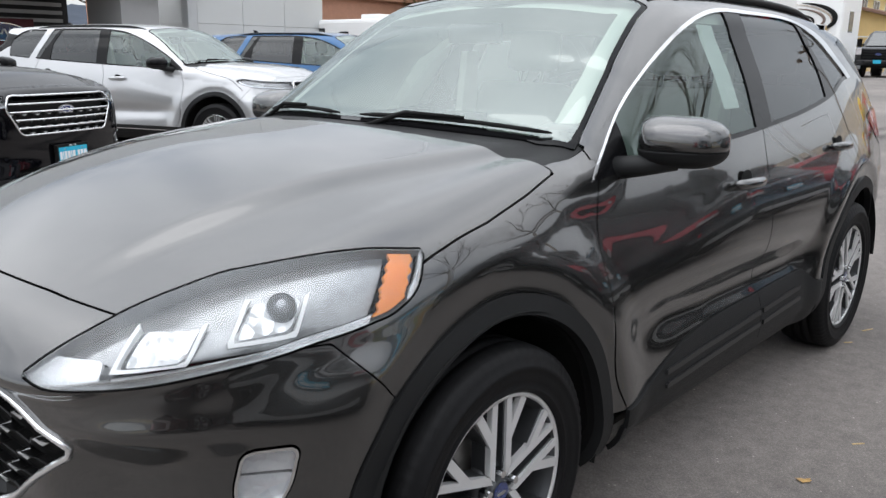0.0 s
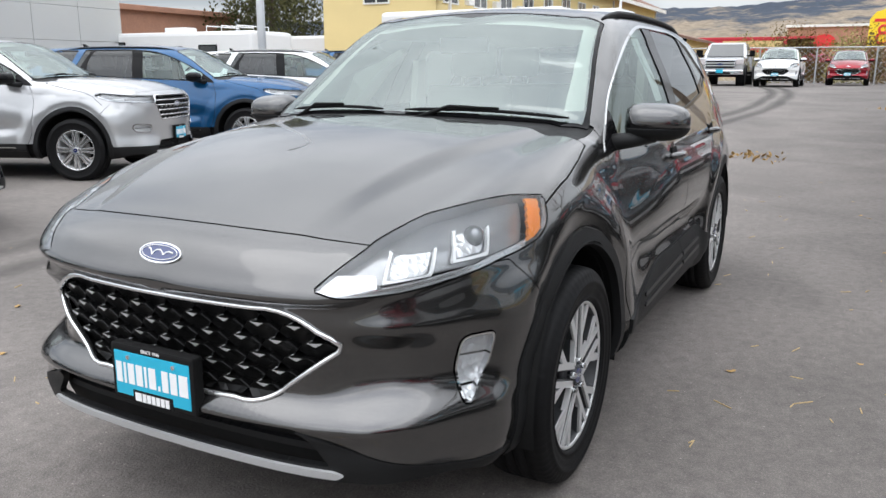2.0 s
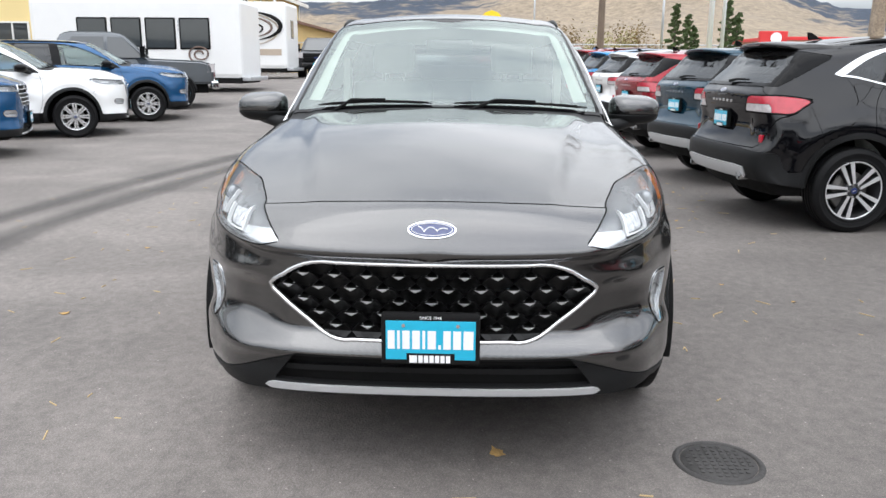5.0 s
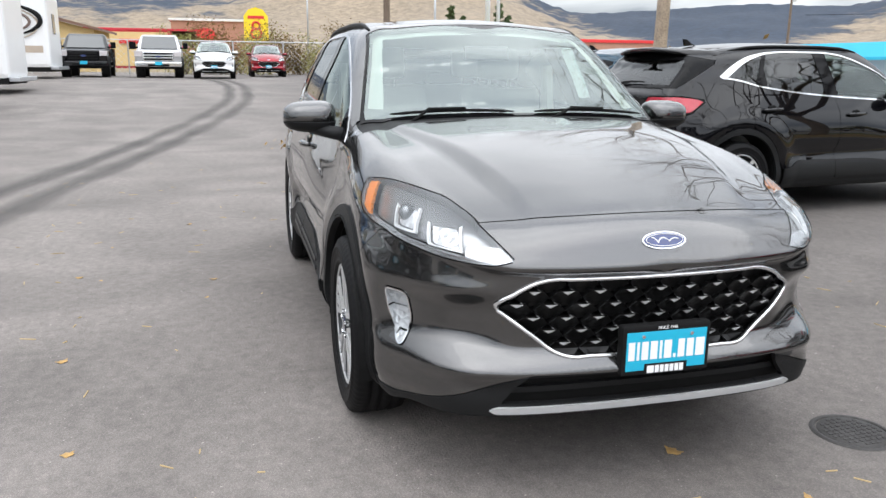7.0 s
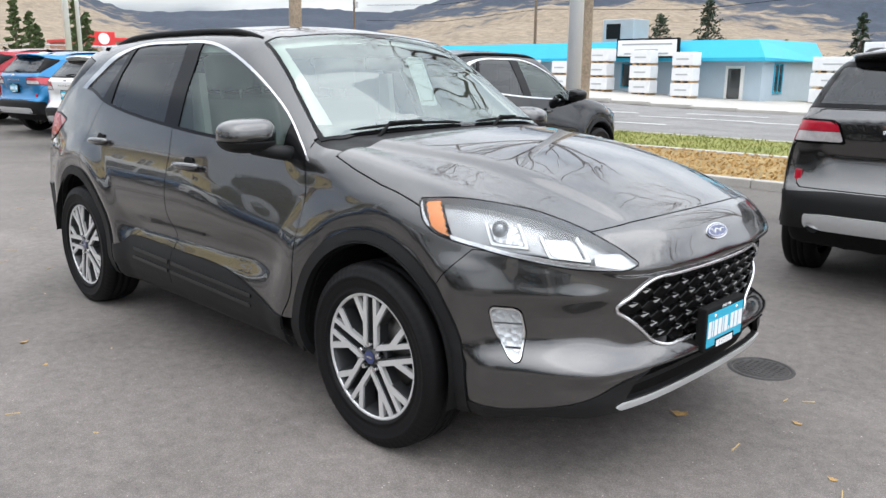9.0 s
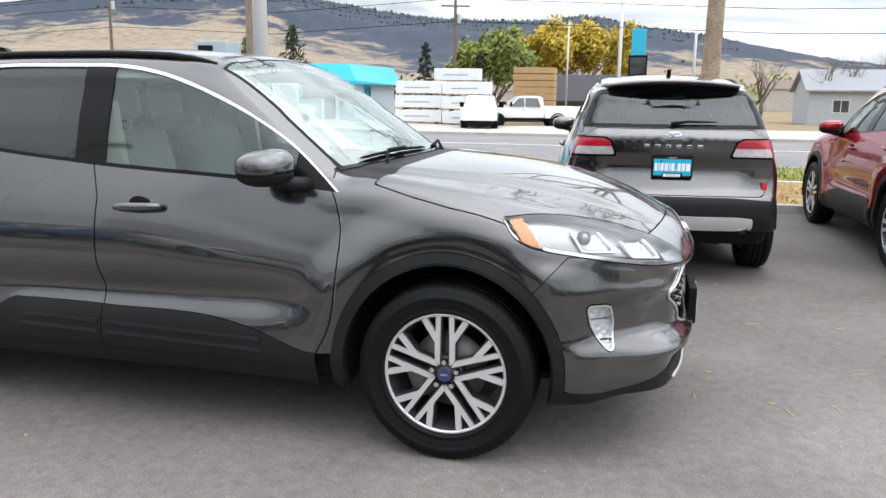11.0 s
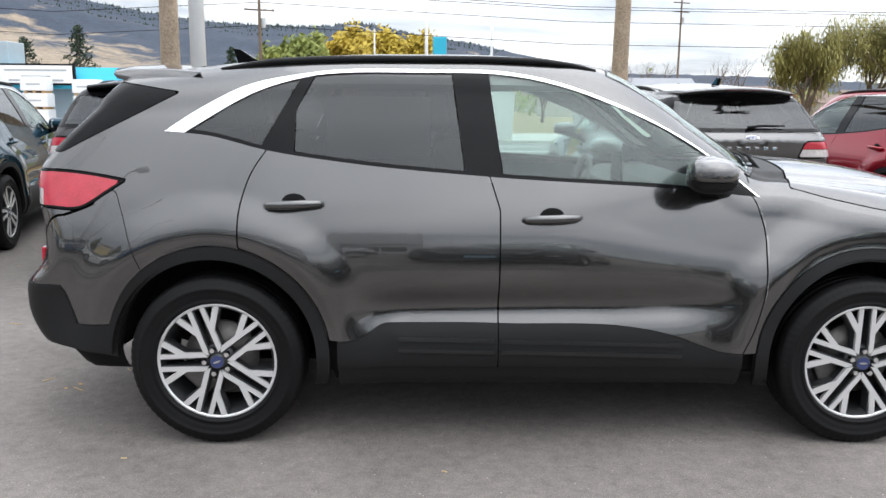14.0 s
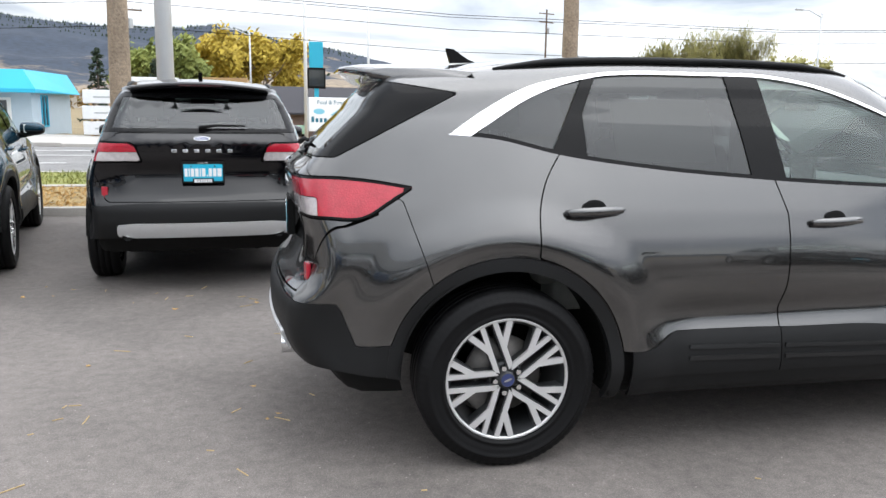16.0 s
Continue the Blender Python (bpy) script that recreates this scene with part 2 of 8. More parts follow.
def add_cyl(bm, r0, r1, length, segs=16, m=None):
    """A closed cylinder or cone along +z from the origin, into bm."""
    made = bmesh.ops.create_cone(bm, cap_ends=True, segments=segs, radius1=r0, radius2=r1, depth=length)["verts"]
    mm = (m or Matrix()) @ Matrix.Translation((0, 0, length / 2))
    for v in made:
        v.co = mm @ v.co
    return made


def box(name, x0, x1, y0, y1, z0, z1, mat, parent=None, label="", bevel=0.0):
    bm = bmesh.new()
    add_box(bm, x0, x1, y0, y1, z0, z1, bevel)
    return part(name, bm, mat, parent, label)


def add_tube(bm, path, radius, segs=8, caps=True):
    """A tube along points; radius may be one number or one for each point."""
    pts = [Vector(p) for p in path]
    rad = radius if isinstance(radius, (list, tuple)) else [radius] * len(pts)
    rings = []
    side = None
    for i, p in enumerate(pts):
        d = (pts[min(i + 1, len(pts) - 1)] - pts[max(i - 1, 0)]).normalized()
        if side is None:
            side = d.orthogonal().normalized()
        side = (side - d * side.dot(d)).normalized()
        up = d.cross(side)
        rings.append([bm.verts.new(p + (side * math.cos(a) + up * math.sin(a)) * rad[i]) for a in (math.tau * k / segs for k in range(segs))])
    for a, b in zip(rings, rings[1:]):
        for k in range(segs):
            bm.faces.new((a[k], a[(k + 1) % segs], b[(k + 1) % segs], b[k]))
    if caps:
        bm.faces.new(rings[0][::-1])
        bm.faces.new(rings[-1])


def tube(name, path, radius, mat, parent=None, label="", segs=8):
    bm = bmesh.new()
    add_tube(bm, path, radius, segs)
    return part(name, bm, mat, parent, label, smooth=True)


def add_prism(bm, outline, x0, x1, axis="x"):
    """A closed outline of (a, b) pairs, drawn out along one axis from x0 to x1."""
    order = {"x": lambda a, b, c: (c, a, b), "y": lambda a, b, c: (a, c, b), "z": lambda a, b, c: (a, b, c)}[axis]
    lo = [bm.verts.new(order(a, b, x0)) for a, b in outline]
    hi = [bm.verts.new(order(a, b, x1)) for a, b in outline]
    bm.faces.new(lo[::-1])
    bm.faces.new(hi)
    n = len(lo)
    for k in range(n):
        bm.faces.new((lo[k], lo[(k + 1) % n], hi[(k + 1) % n], hi[k]))
    bmesh.ops.recalc_face_normals(bm, faces=bm.faces[-n - 2:])


def revolve(name, profile, mat, parent, label="", segs=64, wobble=None):
    """A profile of (radius, y) pairs turned round the y axis."""
    verts, faces = [], []
    n = len(profile)
    for k in range(segs):
        a = math.tau * k / segs
        for j, (r, y) in enumerate(profile):
            if wobble:
                r = wobble(k, j, r)
            verts.append((r * math.cos(a), y, r * math.sin(a)))
    for k in range(segs):
        q = (k + 1) % segs
        for j in range(n - 1):
            faces.append((k * n + j, k * n + j + 1, q * n + j + 1, q * n + j))
    return link_mesh(name, verts, faces, mat, parent, label, smooth=True)


# ---- sculpted bodies: surfaces of implicit shapes, cut into panels ----


def curve(*pts):
    """A smooth curve through (a, b) pairs, held level past its ends."""
    xs, ys = np.array(pts, float).T
    order = np.argsort(xs)
    xs, ys = xs[order], ys[order]
    h, d = np.diff(xs), np.diff(ys) / np.diff(xs)
    s = np.empty(len(xs))
    s[0], s[-1] = d[0], d[-1]
    s[1:-1] = np.where(d[:-1] * d[1:] > 0, (h[1:] * d[:-1] + h[:-1] * d[1:]) / (h[1:] + h[:-1]), 0.0)

    def at(q):
        q = np.clip(q, xs[0], xs[-1])
        i = np.clip(np.searchsorted(xs, q) - 1, 0, len(xs) - 2)
        t = (q - xs[i]) / h[i]
        t2, t3 = t * t, t * t * t
        return (2 * t3 - 3 * t2 + 1) * ys[i] + (t3 - 2 * t2 + t) * h[i] * s[i] + (3 * t2 - 2 * t3) * ys[i + 1] + (t3 - t2) * h[i] * s[i + 1]

    return at


def smax(a, b, r):
    h = np.clip(0.5 + 0.5 * (a - b) / r, 0, 1)
    return b + (a - b) * h + r * h * (1 - h) * 0.5


def smin(a, b, r):
    return -smax(-a, -b, r)


def ramp01(a, b, q):
    t = np.clip((q - a) / (b - a), 0, 1)
    return t * t * (3 - 2 * t)


def cast(shape, origin, way, far=2.6, steps=26):
    """Where rays from inside a shape leave it."""
    lo, hi = np.zeros(len(origin)), np.full(len(origin), far)
    for _ in range(steps):
        mid = (lo + hi) / 2
        p = origin + way * mid[:, None]
        inside = shape(p[:, 0], p[:, 1], p[:, 2]) < 0
        lo, hi = np.where(inside, mid, lo), np.where(inside, hi, mid)
    return origin + way * lo[:, None]


def slope(shape, v, e=0.002):
    n = np.empty_like(v)
    for k in range(3):
        d = np.zeros(3)
        d[k] = e
        a, b = v + d, v - d
        n[:, k] = shape(a[:, 0], a[:, 1], a[:, 2]) - shape(b[:, 0], b[:, 1], b[:, 2])
    return n / (np.linalg.norm(n, axis=1, keepdims=True) + 1e-9)


def skin(shape, front, back, height, step):
    """The left half of a body as a fine triangle mesh: a capsule of rays round an axis, cast onto the shape."""
    turns = max(40, int(2.9 / step))
    theta = np.linspace(-math.pi / 2, math.pi / 2, turns)
    along = max(30, int((front - back) / step))
    fan = max(14, int(0.95 / step))
    rows = [(front, math.pi / 2 * (1 - k / fan)) for k in range(fan)]
    rows += [(front + (back - front) * k / along, 0.0) for k in range(along + 1)]
    rows += [(back, -math.pi / 2 * k / fan) for k in range(1, fan + 1)]
    o, w = [], []
    for x, a in rows:
        a = max(-1.5695, min(1.5695, a))
        c, s = math.cos(a), math.sin(a)
        o.append(np.tile((x, 0.0, height), (turns, 1)))
        w.append(np.stack([np.full(turns, s), c * np.cos(theta), c * np.sin(theta)], 1))
    v = cast(shape, np.concatenate(o), np.concatenate(w))
    v[np.arange(len(v)) % turns == 0, 1] = 0
    v[np.arange(len(v)) % turns == turns - 1, 1] = 0
    i, j = np.meshgrid(np.arange(len(rows) - 1), np.arange(turns - 1), indexing="ij")
    a = (i * turns + j).ravel()
    quads = np.stack([a, a + turns, a + turns + 1, a + 1], 1)
    f = np.concatenate([quads[:, [0, 2, 1]], quads[:, [0, 3, 2]]])
    f = f[:, ::-1]
    n = slope(shape, v)
    if step < 0.02:
        g = n.reshape(len(rows), turns, 3)
        for _ in range(2):
            g = np.concatenate([g[:1], (g[:-2] + 2 * g[1:-1] + g[2:]) / 4, g[-1:]], 0)
            g = np.concatenate([g[:, :1], (g[:, :-2] + 2 * g[:, 1:-1] + g[:, 2:]) / 4, g[:, -1:]], 1)
        g[:, [0, -1], 1] = 0
        n = (g / np.linalg.norm(g, axis=2, keepdims=True)).reshape(-1, 3)
    # faces look outwards
    fn = np.cross(v[f[:, 1]] - v[f[:, 0]], v[f[:, 2]] - v[f[:, 0]])
    turn_ = (fn * n[f[:, 0]]).sum(1) < 0
    f[turn_] = f[turn_][:, ::-1]
    return v, n, f


def compact(m):
    v, n, f = m
    used, inv = np.unique(f, return_inverse=True)
    return v[used], n[used], inv.reshape(f.shape)


def clip(m, field):
    """The part of a triangle mesh where field(x, y, z) is above nought, cut cleanly along its edge."""
    v, n, f = m
    if not len(f):
        return m
    g = field(v[:, 0], v[:, 1], v[:, 2])
    s = g > 0
    c = s[f].sum(1)
    one, two = f[c == 1], f[c == 2]
    spin = np.array([0, 1, 2])
    k1, k2 = np.argmax(s[one], 1), np.argmin(s[two], 1)
    one = np.take_along_axis(one, (k1[:, None] + spin) % 3, 1)
    two = np.take_along_axis(two, (k2[:, None] + spin) % 3, 1)
    pairs = np.concatenate([one[:, [0, 1]], one[:, [0, 2]], two[:, [0, 1]], two[:, [0, 2]]])
    key = np.sort(pairs, 1)
    uniq, inv = np.unique(key[:, 0].astype(np.int64) * len(v) + key[:, 1], return_inverse=True)
    a, b = uniq // len(v), uniq % len(v)
    t = (g[a] / (g[a] - g[b] + 1e-12))[:, None]
    cut_v = v[a] + (v[b] - v[a]) * t
    cut_n = n[a] + (n[b] - n[a]) * t
    cut_n /= np.linalg.norm(cut_n, axis=1, keepdims=True) + 1e-9
    inv = inv.ravel() + len(v)
    i1, i2 = len(one), len(two)
    p, q = inv[:i1], inv[i1:2 * i1]
    r, u = inv[2 * i1:2 * i1 + i2], inv[2 * i1 + i2:]
    f2 = np.concatenate([f[c == 3], np.stack([one[:, 0], p, q], 1), np.stack([r, two[:, 1], two[:, 2]], 1), np.stack([r, two[:, 2], u], 1)])
    return compact((np.concatenate([v, cut_v]), np.concatenate([n, cut_n]), f2))


def cut(m, field, gap=0.0):
    """Inside and outside of a field, with a joint of the given width between."""
    return clip(m, lambda x, y, z: field(x, y, z) - gap / 2), clip(m, lambda x, y, z: -field(x, y, z) - gap / 2)


def offset(m, d):
    return m[0] + m[1] * d, m[1], m[2]


def border(f):
    e = np.concatenate([f[:, [0, 1]], f[:, [1, 2]], f[:, [2, 0]]])
    key = np.sort(e, 1)
    _, first, count = np.unique(key[:, 0].astype(np.int64) * (f.max() + 1) + key[:, 1], return_index=True, return_counts=True)
    return e[first[count == 1]]


def rimmed(m, depth):
    """A panel with its edges turned inwards, so that it has thickness."""
    v, n, f = m
    if not len(f) or not depth:
        return m
    e = border(f)
    e = e[~((np.abs(v[e[:, 0], 1]) < 1e-4) & (np.abs(v[e[:, 1], 1]) < 1e-4))]
    a, b = e[:, 0], e[:, 1]
    k = len(v)
    tang = v[b] - v[a]
    out = np.cross(tang, n[a])
    out /= np.linalg.norm(out, axis=1, keepdims=True) + 1e-9
    lip = np.concatenate([v[a], v[b], v[b] - n[b] * depth, v[a] - n[a] * depth])
    c = len(e)
    i = np.arange(c)
    q = np.concatenate([np.stack([k + i + c, k + i, k + i + 3 * c], 1), np.stack([k + i + c, k + i + 3 * c, k + i + 2 * c], 1)])
    return np.concatenate([v, lip]), np.concatenate([n, np.tile(out, (4, 1))]), np.concatenate([f, q])


def mirrored(m):
    flip = np.array([1, -1, 1])
    return m[0] * flip, m[1] * flip, m[2][:, ::-1]


def joined(*ms):
    vs, ns, fs, k = [], [], [], 0
    for v, n, f in ms:
        vs.append(v), ns.append(n), fs.append(f + k)
        k += len(v)
    return np.concatenate(vs), np.concatenate(ns), np.concatenate(fs)


def panel(name, m, mat, parent, label="", depth=0.012):
    if not len(m[2]):
        return None
    v, n, f = rimmed(m, depth)
    return link_mesh(name, v.tolist(), f.tolist(), mat, parent, label, normals=n.tolist())


def both(name, m, mat, parent, label="", depth=0.012):
    """A panel on each side of the car."""
    return [panel(name, s, mat, parent, label, depth) for s in (m, mirrored(m))]


def whole(name, m, mat, parent, label="", depth=0.012):
    """A panel that runs across the middle of the car."""
    if not len(m[2]):
        return None
    return panel(name, joined(rimmed(m, depth), mirrored(rimmed(m, depth))), mat, parent, label, 0.0)

# ---- the compact crossover, sculpted and cut into its panels ----


def line_field(a, b):
    """Signed distance to the line from a to b; above nought on its left."""
    (ax, ay), (bx, by) = a, b
    dx, dy = bx - ax, by - ay
    k = math.hypot(dx, dy)
    return lambda p, q: (dx * (q - ay) - dy * (p - ax)) / k


def inside(corners, r=0.02):
    """A rounded convex region from its corners, given against the clock."""
    lines = [line_field(a, b) for a, b in zip(corners, corners[1:] + corners[:1])]

    def g(p, q):
        out = lines[0](p, q)
        for ln in lines[1:]:
            out = smin(out, ln(p, q), r)
        return out

    return g


def true_to(shape, field, e=0.002):
    """A field scaled so that its values are distances along the surface of a shape."""
    def g(x, y, z):
        v = np.stack([x, y, z], 1)
        n = slope(shape, v)
        grad = np.empty_like(v)
        for k in range(3):
            d = np.zeros(3)
            d[k] = e
            a, b = v + d, v - d
            grad[:, k] = (field(a[:, 0], a[:, 1], a[:, 2]) - field(b[:, 0], b[:, 1], b[:, 2])) / (2 * e)
        grad -= n * (grad * n).sum(1, keepdims=True)
        size = np.clip(np.linalg.norm(grad, axis=1), 0.12, 6.0)
        return field(x, y, z) / size
    return g


class Crossover:
    """A compact crossover: nose to +x, front axle at x = 0, wheels on z = 0."""

    base, tyre, hub_z, track = 2.71, 0.362, 0.360, 0.80
    trim, warp, spoiler, rails, exhaust, tag = CHROME, None, True, True, True, True
    bars = ()
    true_base, true_tyre, true_track, alloy = 0, 0, 0.80, (MACHINED, DARKALLOY)
    arch, flare, arch_z = 0.416, 0.468, 0.380
    ends = (0.22, -2.95, 0.74)
    low = staticmethod(curve((0.2, 0.80), (0.30, 0.875), (0.40, 0.903), (0.52, 0.898), (0.70, 0.908), (0.84, 0.919), (0.93, 0.9225), (0.985, 0.911), (1.06, 0.873), (1.2, 0.815), (1.5, 0.74)))
    hoodline = staticmethod(curve((-4, 1.165), (-0.45, 1.165), (-0.1, 1.148), (0.25, 1.112), (0.5, 1.055), (0.68, 0.998), (0.8, 0.945), (0.9, 0.880), (0.96, 0.80)))
    crown = staticmethod(curve((-0.4, 0.09), (0.3, 0.165), (0.8, 0.21)))
    roofline = staticmethod(curve((-0.8, 1.50), (-1.0, 1.588), (-1.2, 1.628), (-1.5, 1.652), (-2.0, 1.655), (-2.5, 1.632), (-2.9, 1.588), (-3.3, 1.53)))
    noseline = staticmethod(curve((0.25, 0.88), (0.34, 0.918), (0.45, 0.930), (0.55, 0.943), (0.66, 0.953), (0.76, 0.952), (0.83, 0.940), (0.9, 0.912)))
    tailline = staticmethod(curve((0.25, -3.42), (0.35, -3.50), (0.45, -3.58), (0.58, -3.62), (0.68, -3.605), (0.73, -3.565), (0.9, -3.53), (1.02, -3.545), (1.14, -3.545), (1.2, -3.51), (1.4, -3.3)))

    def width(self, x, z):
        d = z - 1.1
        glass = 0.838 - 0.36 * d - 0.25 * d * d - 0.052 * ramp01(-1.4, -0.42, x)
        w = smin(self.low(z), glass, 0.05)
        w = w - 0.36 * np.maximum(0, x - 0.08) ** 2 - 0.085 * np.maximum(0, -2.3 - x) ** 2
        for cx in (0.0, -self.base):
            dist = np.hypot(x - cx, z - self.arch_z)
            w = w + 0.020 * ramp01(0.70, 0.545, dist) - 0.014 * ramp01(0.535, 0.470, dist)
        scoop = np.exp(-(((z - 0.60 - 0.02 * (x + 1.4)) / 0.075) ** 2)) * ramp01(-2.25, -1.9, x) * ramp01(-0.45, -0.85, x)
        return w - 0.042 * scoop

    def windshield(self, x, y, z):
        return (0.655 * (x + 0.233 + 0.44 * y * y) + z - 1.127) / 1.195

    def backlight(self, x, y, z):
        return (-(x + 3.475) + z - 1.22 + 0.12 * y * y) * 0.707

    def hood(self, x, y, z):
        yr = 0.63 + (0.40 - 0.63) * np.clip((x + 0.4) / 1.15, 0, 1)
        ridge = 0.021 * (1 - ramp01(-0.030, 0.045, y - yr)) * ramp01(0.88, 0.45, x)
        return z - (self.hoodline(x) - self.crown(x) * y * y + ridge)

    def nose(self, x, y, z):
        k = 0.45 + 0.55 * ramp01(0.34, 0.55, z)
        crease = 0.788 + 0.075 * ramp01(0.48, 0.86, y)
        under = 0.032 * ramp01(crease + 0.003, crease - 0.030, z) * ramp01(0.455, 0.53, z)
        pocket = 0.040 * ramp01(0.44, 0.62, y) * ramp01(0.88, 0.76, y) * ramp01(0.715, 0.63, z) * ramp01(0.49, 0.575, z)
        lip = 0.036 * np.exp(-(((z - 0.462) / 0.036) ** 2)) + 0.013 * np.exp(-(((z - 0.712) / 0.026) ** 2)) * ramp01(0.48, 0.66, y) + 0.010 * np.exp(-(((z - crease - 0.012) / 0.022) ** 2))
        return x - (self.noseline(z) - k * 0.20 * y * y - 0.74 * y ** 6 - under - pocket + lip)

    def tail(self, x, y, z):
        dent = 0.035 * np.exp(-(((z - 0.90) / 0.10) ** 2)) * ramp01(0.62, 0.45, y)
        return (self.tailline(z) + dent + 0.12 * y * y + 0.30 * y ** 8) - x

    def shape(self, x, y, z):
        y = np.abs(y)
        side = y - self.width(x, z)
        roof = z - (self.roofline(x) - 0.135 * y * y)
        cabin = smax(smax(self.windshield(x, y, z), roof, 0.10), self.backlight(x, y, z), 0.05)
        top = smin(self.hood(x, y, z), cabin, 0.05)
        f = smax(side, top, 0.13)
        f = smax(f, self.nose(x, y, z), 0.10)
        f = smax(f, self.tail(x, y, z), 0.08)
        return smax(f, 0.24 - z, 0.08)

    # regions on the surface, in metres from their edges, above nought inside

    def wheel(self, x, z):
        return np.minimum(np.hypot(x, z - self.arch_z), np.hypot(x + self.base, z - self.arch_z))

    glass_top = staticmethod(curve((-2.925, 1.302), (-2.80, 1.385), (-2.63, 1.476), (-2.36, 1.540), (-2.05, 1.562), (-1.66, 1.562), (-1.35, 1.527), (-1.115, 1.454), (-0.877, 1.347), (-0.684, 1.232), (-0.465, 1.054)))
    glass_low = staticmethod(curve((-2.925, 1.300), (-2.75, 1.286), (-2.51, 1.231), (-2.14, 1.178), (-1.6, 1.131), (-0.8, 1.083), (-0.465, 1.052)))

    def windows(self, x, y, z):
        """The side windows with their chrome."""
        steep = 1 / np.hypot(1, np.gradient(self.glass_top(np.linspace(-2.93, -0.46, 60)), np.linspace(-2.93, -0.46, 60)))
        k = np.interp(x, np.linspace(-2.93, -0.46, 60), steep)
        g = np.minimum((self.glass_top(x) - z) * k, z - self.glass_low(x))
        return np.where((x > -2.93) & (x < -0.46), g, -0.05 - np.maximum(-2.93 - x, x + 0.46))

    def chrome_depth(self, x):
        """Height of the bright strip, a thin line that swells towards the rear corner."""
        return 0.0130 - 0.005 * ramp01(-1.1, -0.8, x) + 0.050 * ramp01(-2.25, -2.80, x) ** 1.2

    def windscreen(self, x, y, z):
        edge = 0.735 + (0.585 - 0.735) * (z - 1.13) / 0.45
        return np.where((x > -1.6) & (z > 1.04), np.minimum(np.minimum((edge - y) * 0.9, -0.285 - 0.36 * y * y - x), x + 1.045 + 0.10 * y * y), -1.0)

    def cowl(self, x, y, z):
        return np.where(z > 1.02, np.minimum(np.minimum(-0.20 - 0.21 * y * y - x, x + 0.31 + 0.36 * y * y), 0.745 - y), -1.0)

    def bonnet(self, x, y, z):
        yh = np.interp(x, (-0.36, -0.2, 0.0, 0.15, 0.32), (0.768, 0.795, 0.822, 0.832, 0.838))
        return np.where(z > 0.86, np.minimum(np.minimum(yh - y, x + 0.20 + 0.21 * y * y), 0.82 - 0.24 * y * y - x), -1.0)

    lamp_low = staticmethod(curve((28.5, 0.815), (33, 0.800), (40, 0.803), (50, 0.826), (58, 0.846), (66, 0.868), (70.5, 0.888), (74, 0.930), (76, 0.985)))
    lamp_top = staticmethod(curve((28.5, 0.816), (31, 0.850), (36, 0.902), (45, 0.955), (55, 0.984), (67, 0.998), (76, 0.988)))

    def headlamp(self, x, y, z):
        a = np.degrees(np.arctan2(y, np.maximum(x, 1e-3)))
        g = np.minimum(self.lamp_top(a) - z, z - self.lamp_low(a))
        return np.where((a > 28.5) & (a < 76.1) & (x > 0.1), g, -0.03)

    grille_outline = [(-0.40, 0.748), (-0.535, 0.664), (-0.33, 0.505), (0.33, 0.505), (0.535, 0.664), (0.40, 0.748)]

    def grille(self, x, y, z):
        g = inside(self.grille_outline, 0.05)(y, z)
        return np.where(x > 0.6, g, -1.0)

    def intake(self, x, y, z):
        g = inside([(-0.44, 0.458), (-0.52, 0.352), (0.52, 0.352), (0.44, 0.458)], 0.01)(y, z)
        return np.where(x > 0.7, g, -1.0)

    def foglamp(self, x, y, z):
        a = np.degrees(np.arctan2(y, x)) - 52.6 - 14.0 * (z - 0.575)
        p, q = np.abs(a) * 0.0172 - 0.031 + 0.038 * ramp01(0.60, 0.47, z), np.abs(z - 0.575) - 0.068
        g = 0.025 - np.hypot(np.maximum(p, 0), np.maximum(q, 0)) - np.minimum(np.maximum(p, q), 0)
        return np.where(x > 0.3, g, -1.0)

    sill = staticmethod(curve((-2.3, 0.46), (-2.13, 0.466), (-2.0, 0.529), (-1.544, 0.528), (-0.79, 0.474), (-0.64, 0.421), (-0.4, 0.405)))

    def cladding(self, x, y, z):
        d = self.wheel(x, z)
        g = np.where(y > 0.5, self.flare - d, -1.0)
        g = np.maximum(g, np.where((x < -0.3) & (x > -2.4), self.sill(x) - z, -1.0))
        g = np.maximum(g, np.where(x > 0.25, 0.352 - 0.035 * ramp01(0.5, 0.8, y) - z, -1.0))
        wedge = np.minimum(0.318 + 0.122 * np.clip((0.80 - y) / 0.32, 0, 1.1) - z, y - 0.40)
        g = np.maximum(g, np.where(x > 0.5, wedge, -1.0))
        back = np.maximum(0.690 - 0.025 * ramp01(0.4, 0.85, y) - 2.5 * np.maximum(0, x + 3.36), 0.505)
        return np.maximum(g, np.where(x < -2.95, back - z, -1.0))

    front_cut = staticmethod(curve((0.2, -0.56), (0.403, -0.532), (0.488, -0.49), (0.63, -0.455), (0.774, -0.444), (0.959, -0.455), (1.068, -0.507), (1.12, -0.57)))
    rear_cut = staticmethod(curve((0.6, -2.605), (0.848, -2.602), (1.03, -2.592), (1.144, -2.554), (1.234, -2.496), (1.32, -2.43)))

    def front_door(self, x, y, z):
        top = self.glass_low(x) + 0.012 - z
        return np.minimum(np.minimum(self.front_cut(z) - x, x + 1.545 + 0.35 * np.maximum(0, z - 1.0) * 0.9), np.where(y > 0.6, top, -1.0))

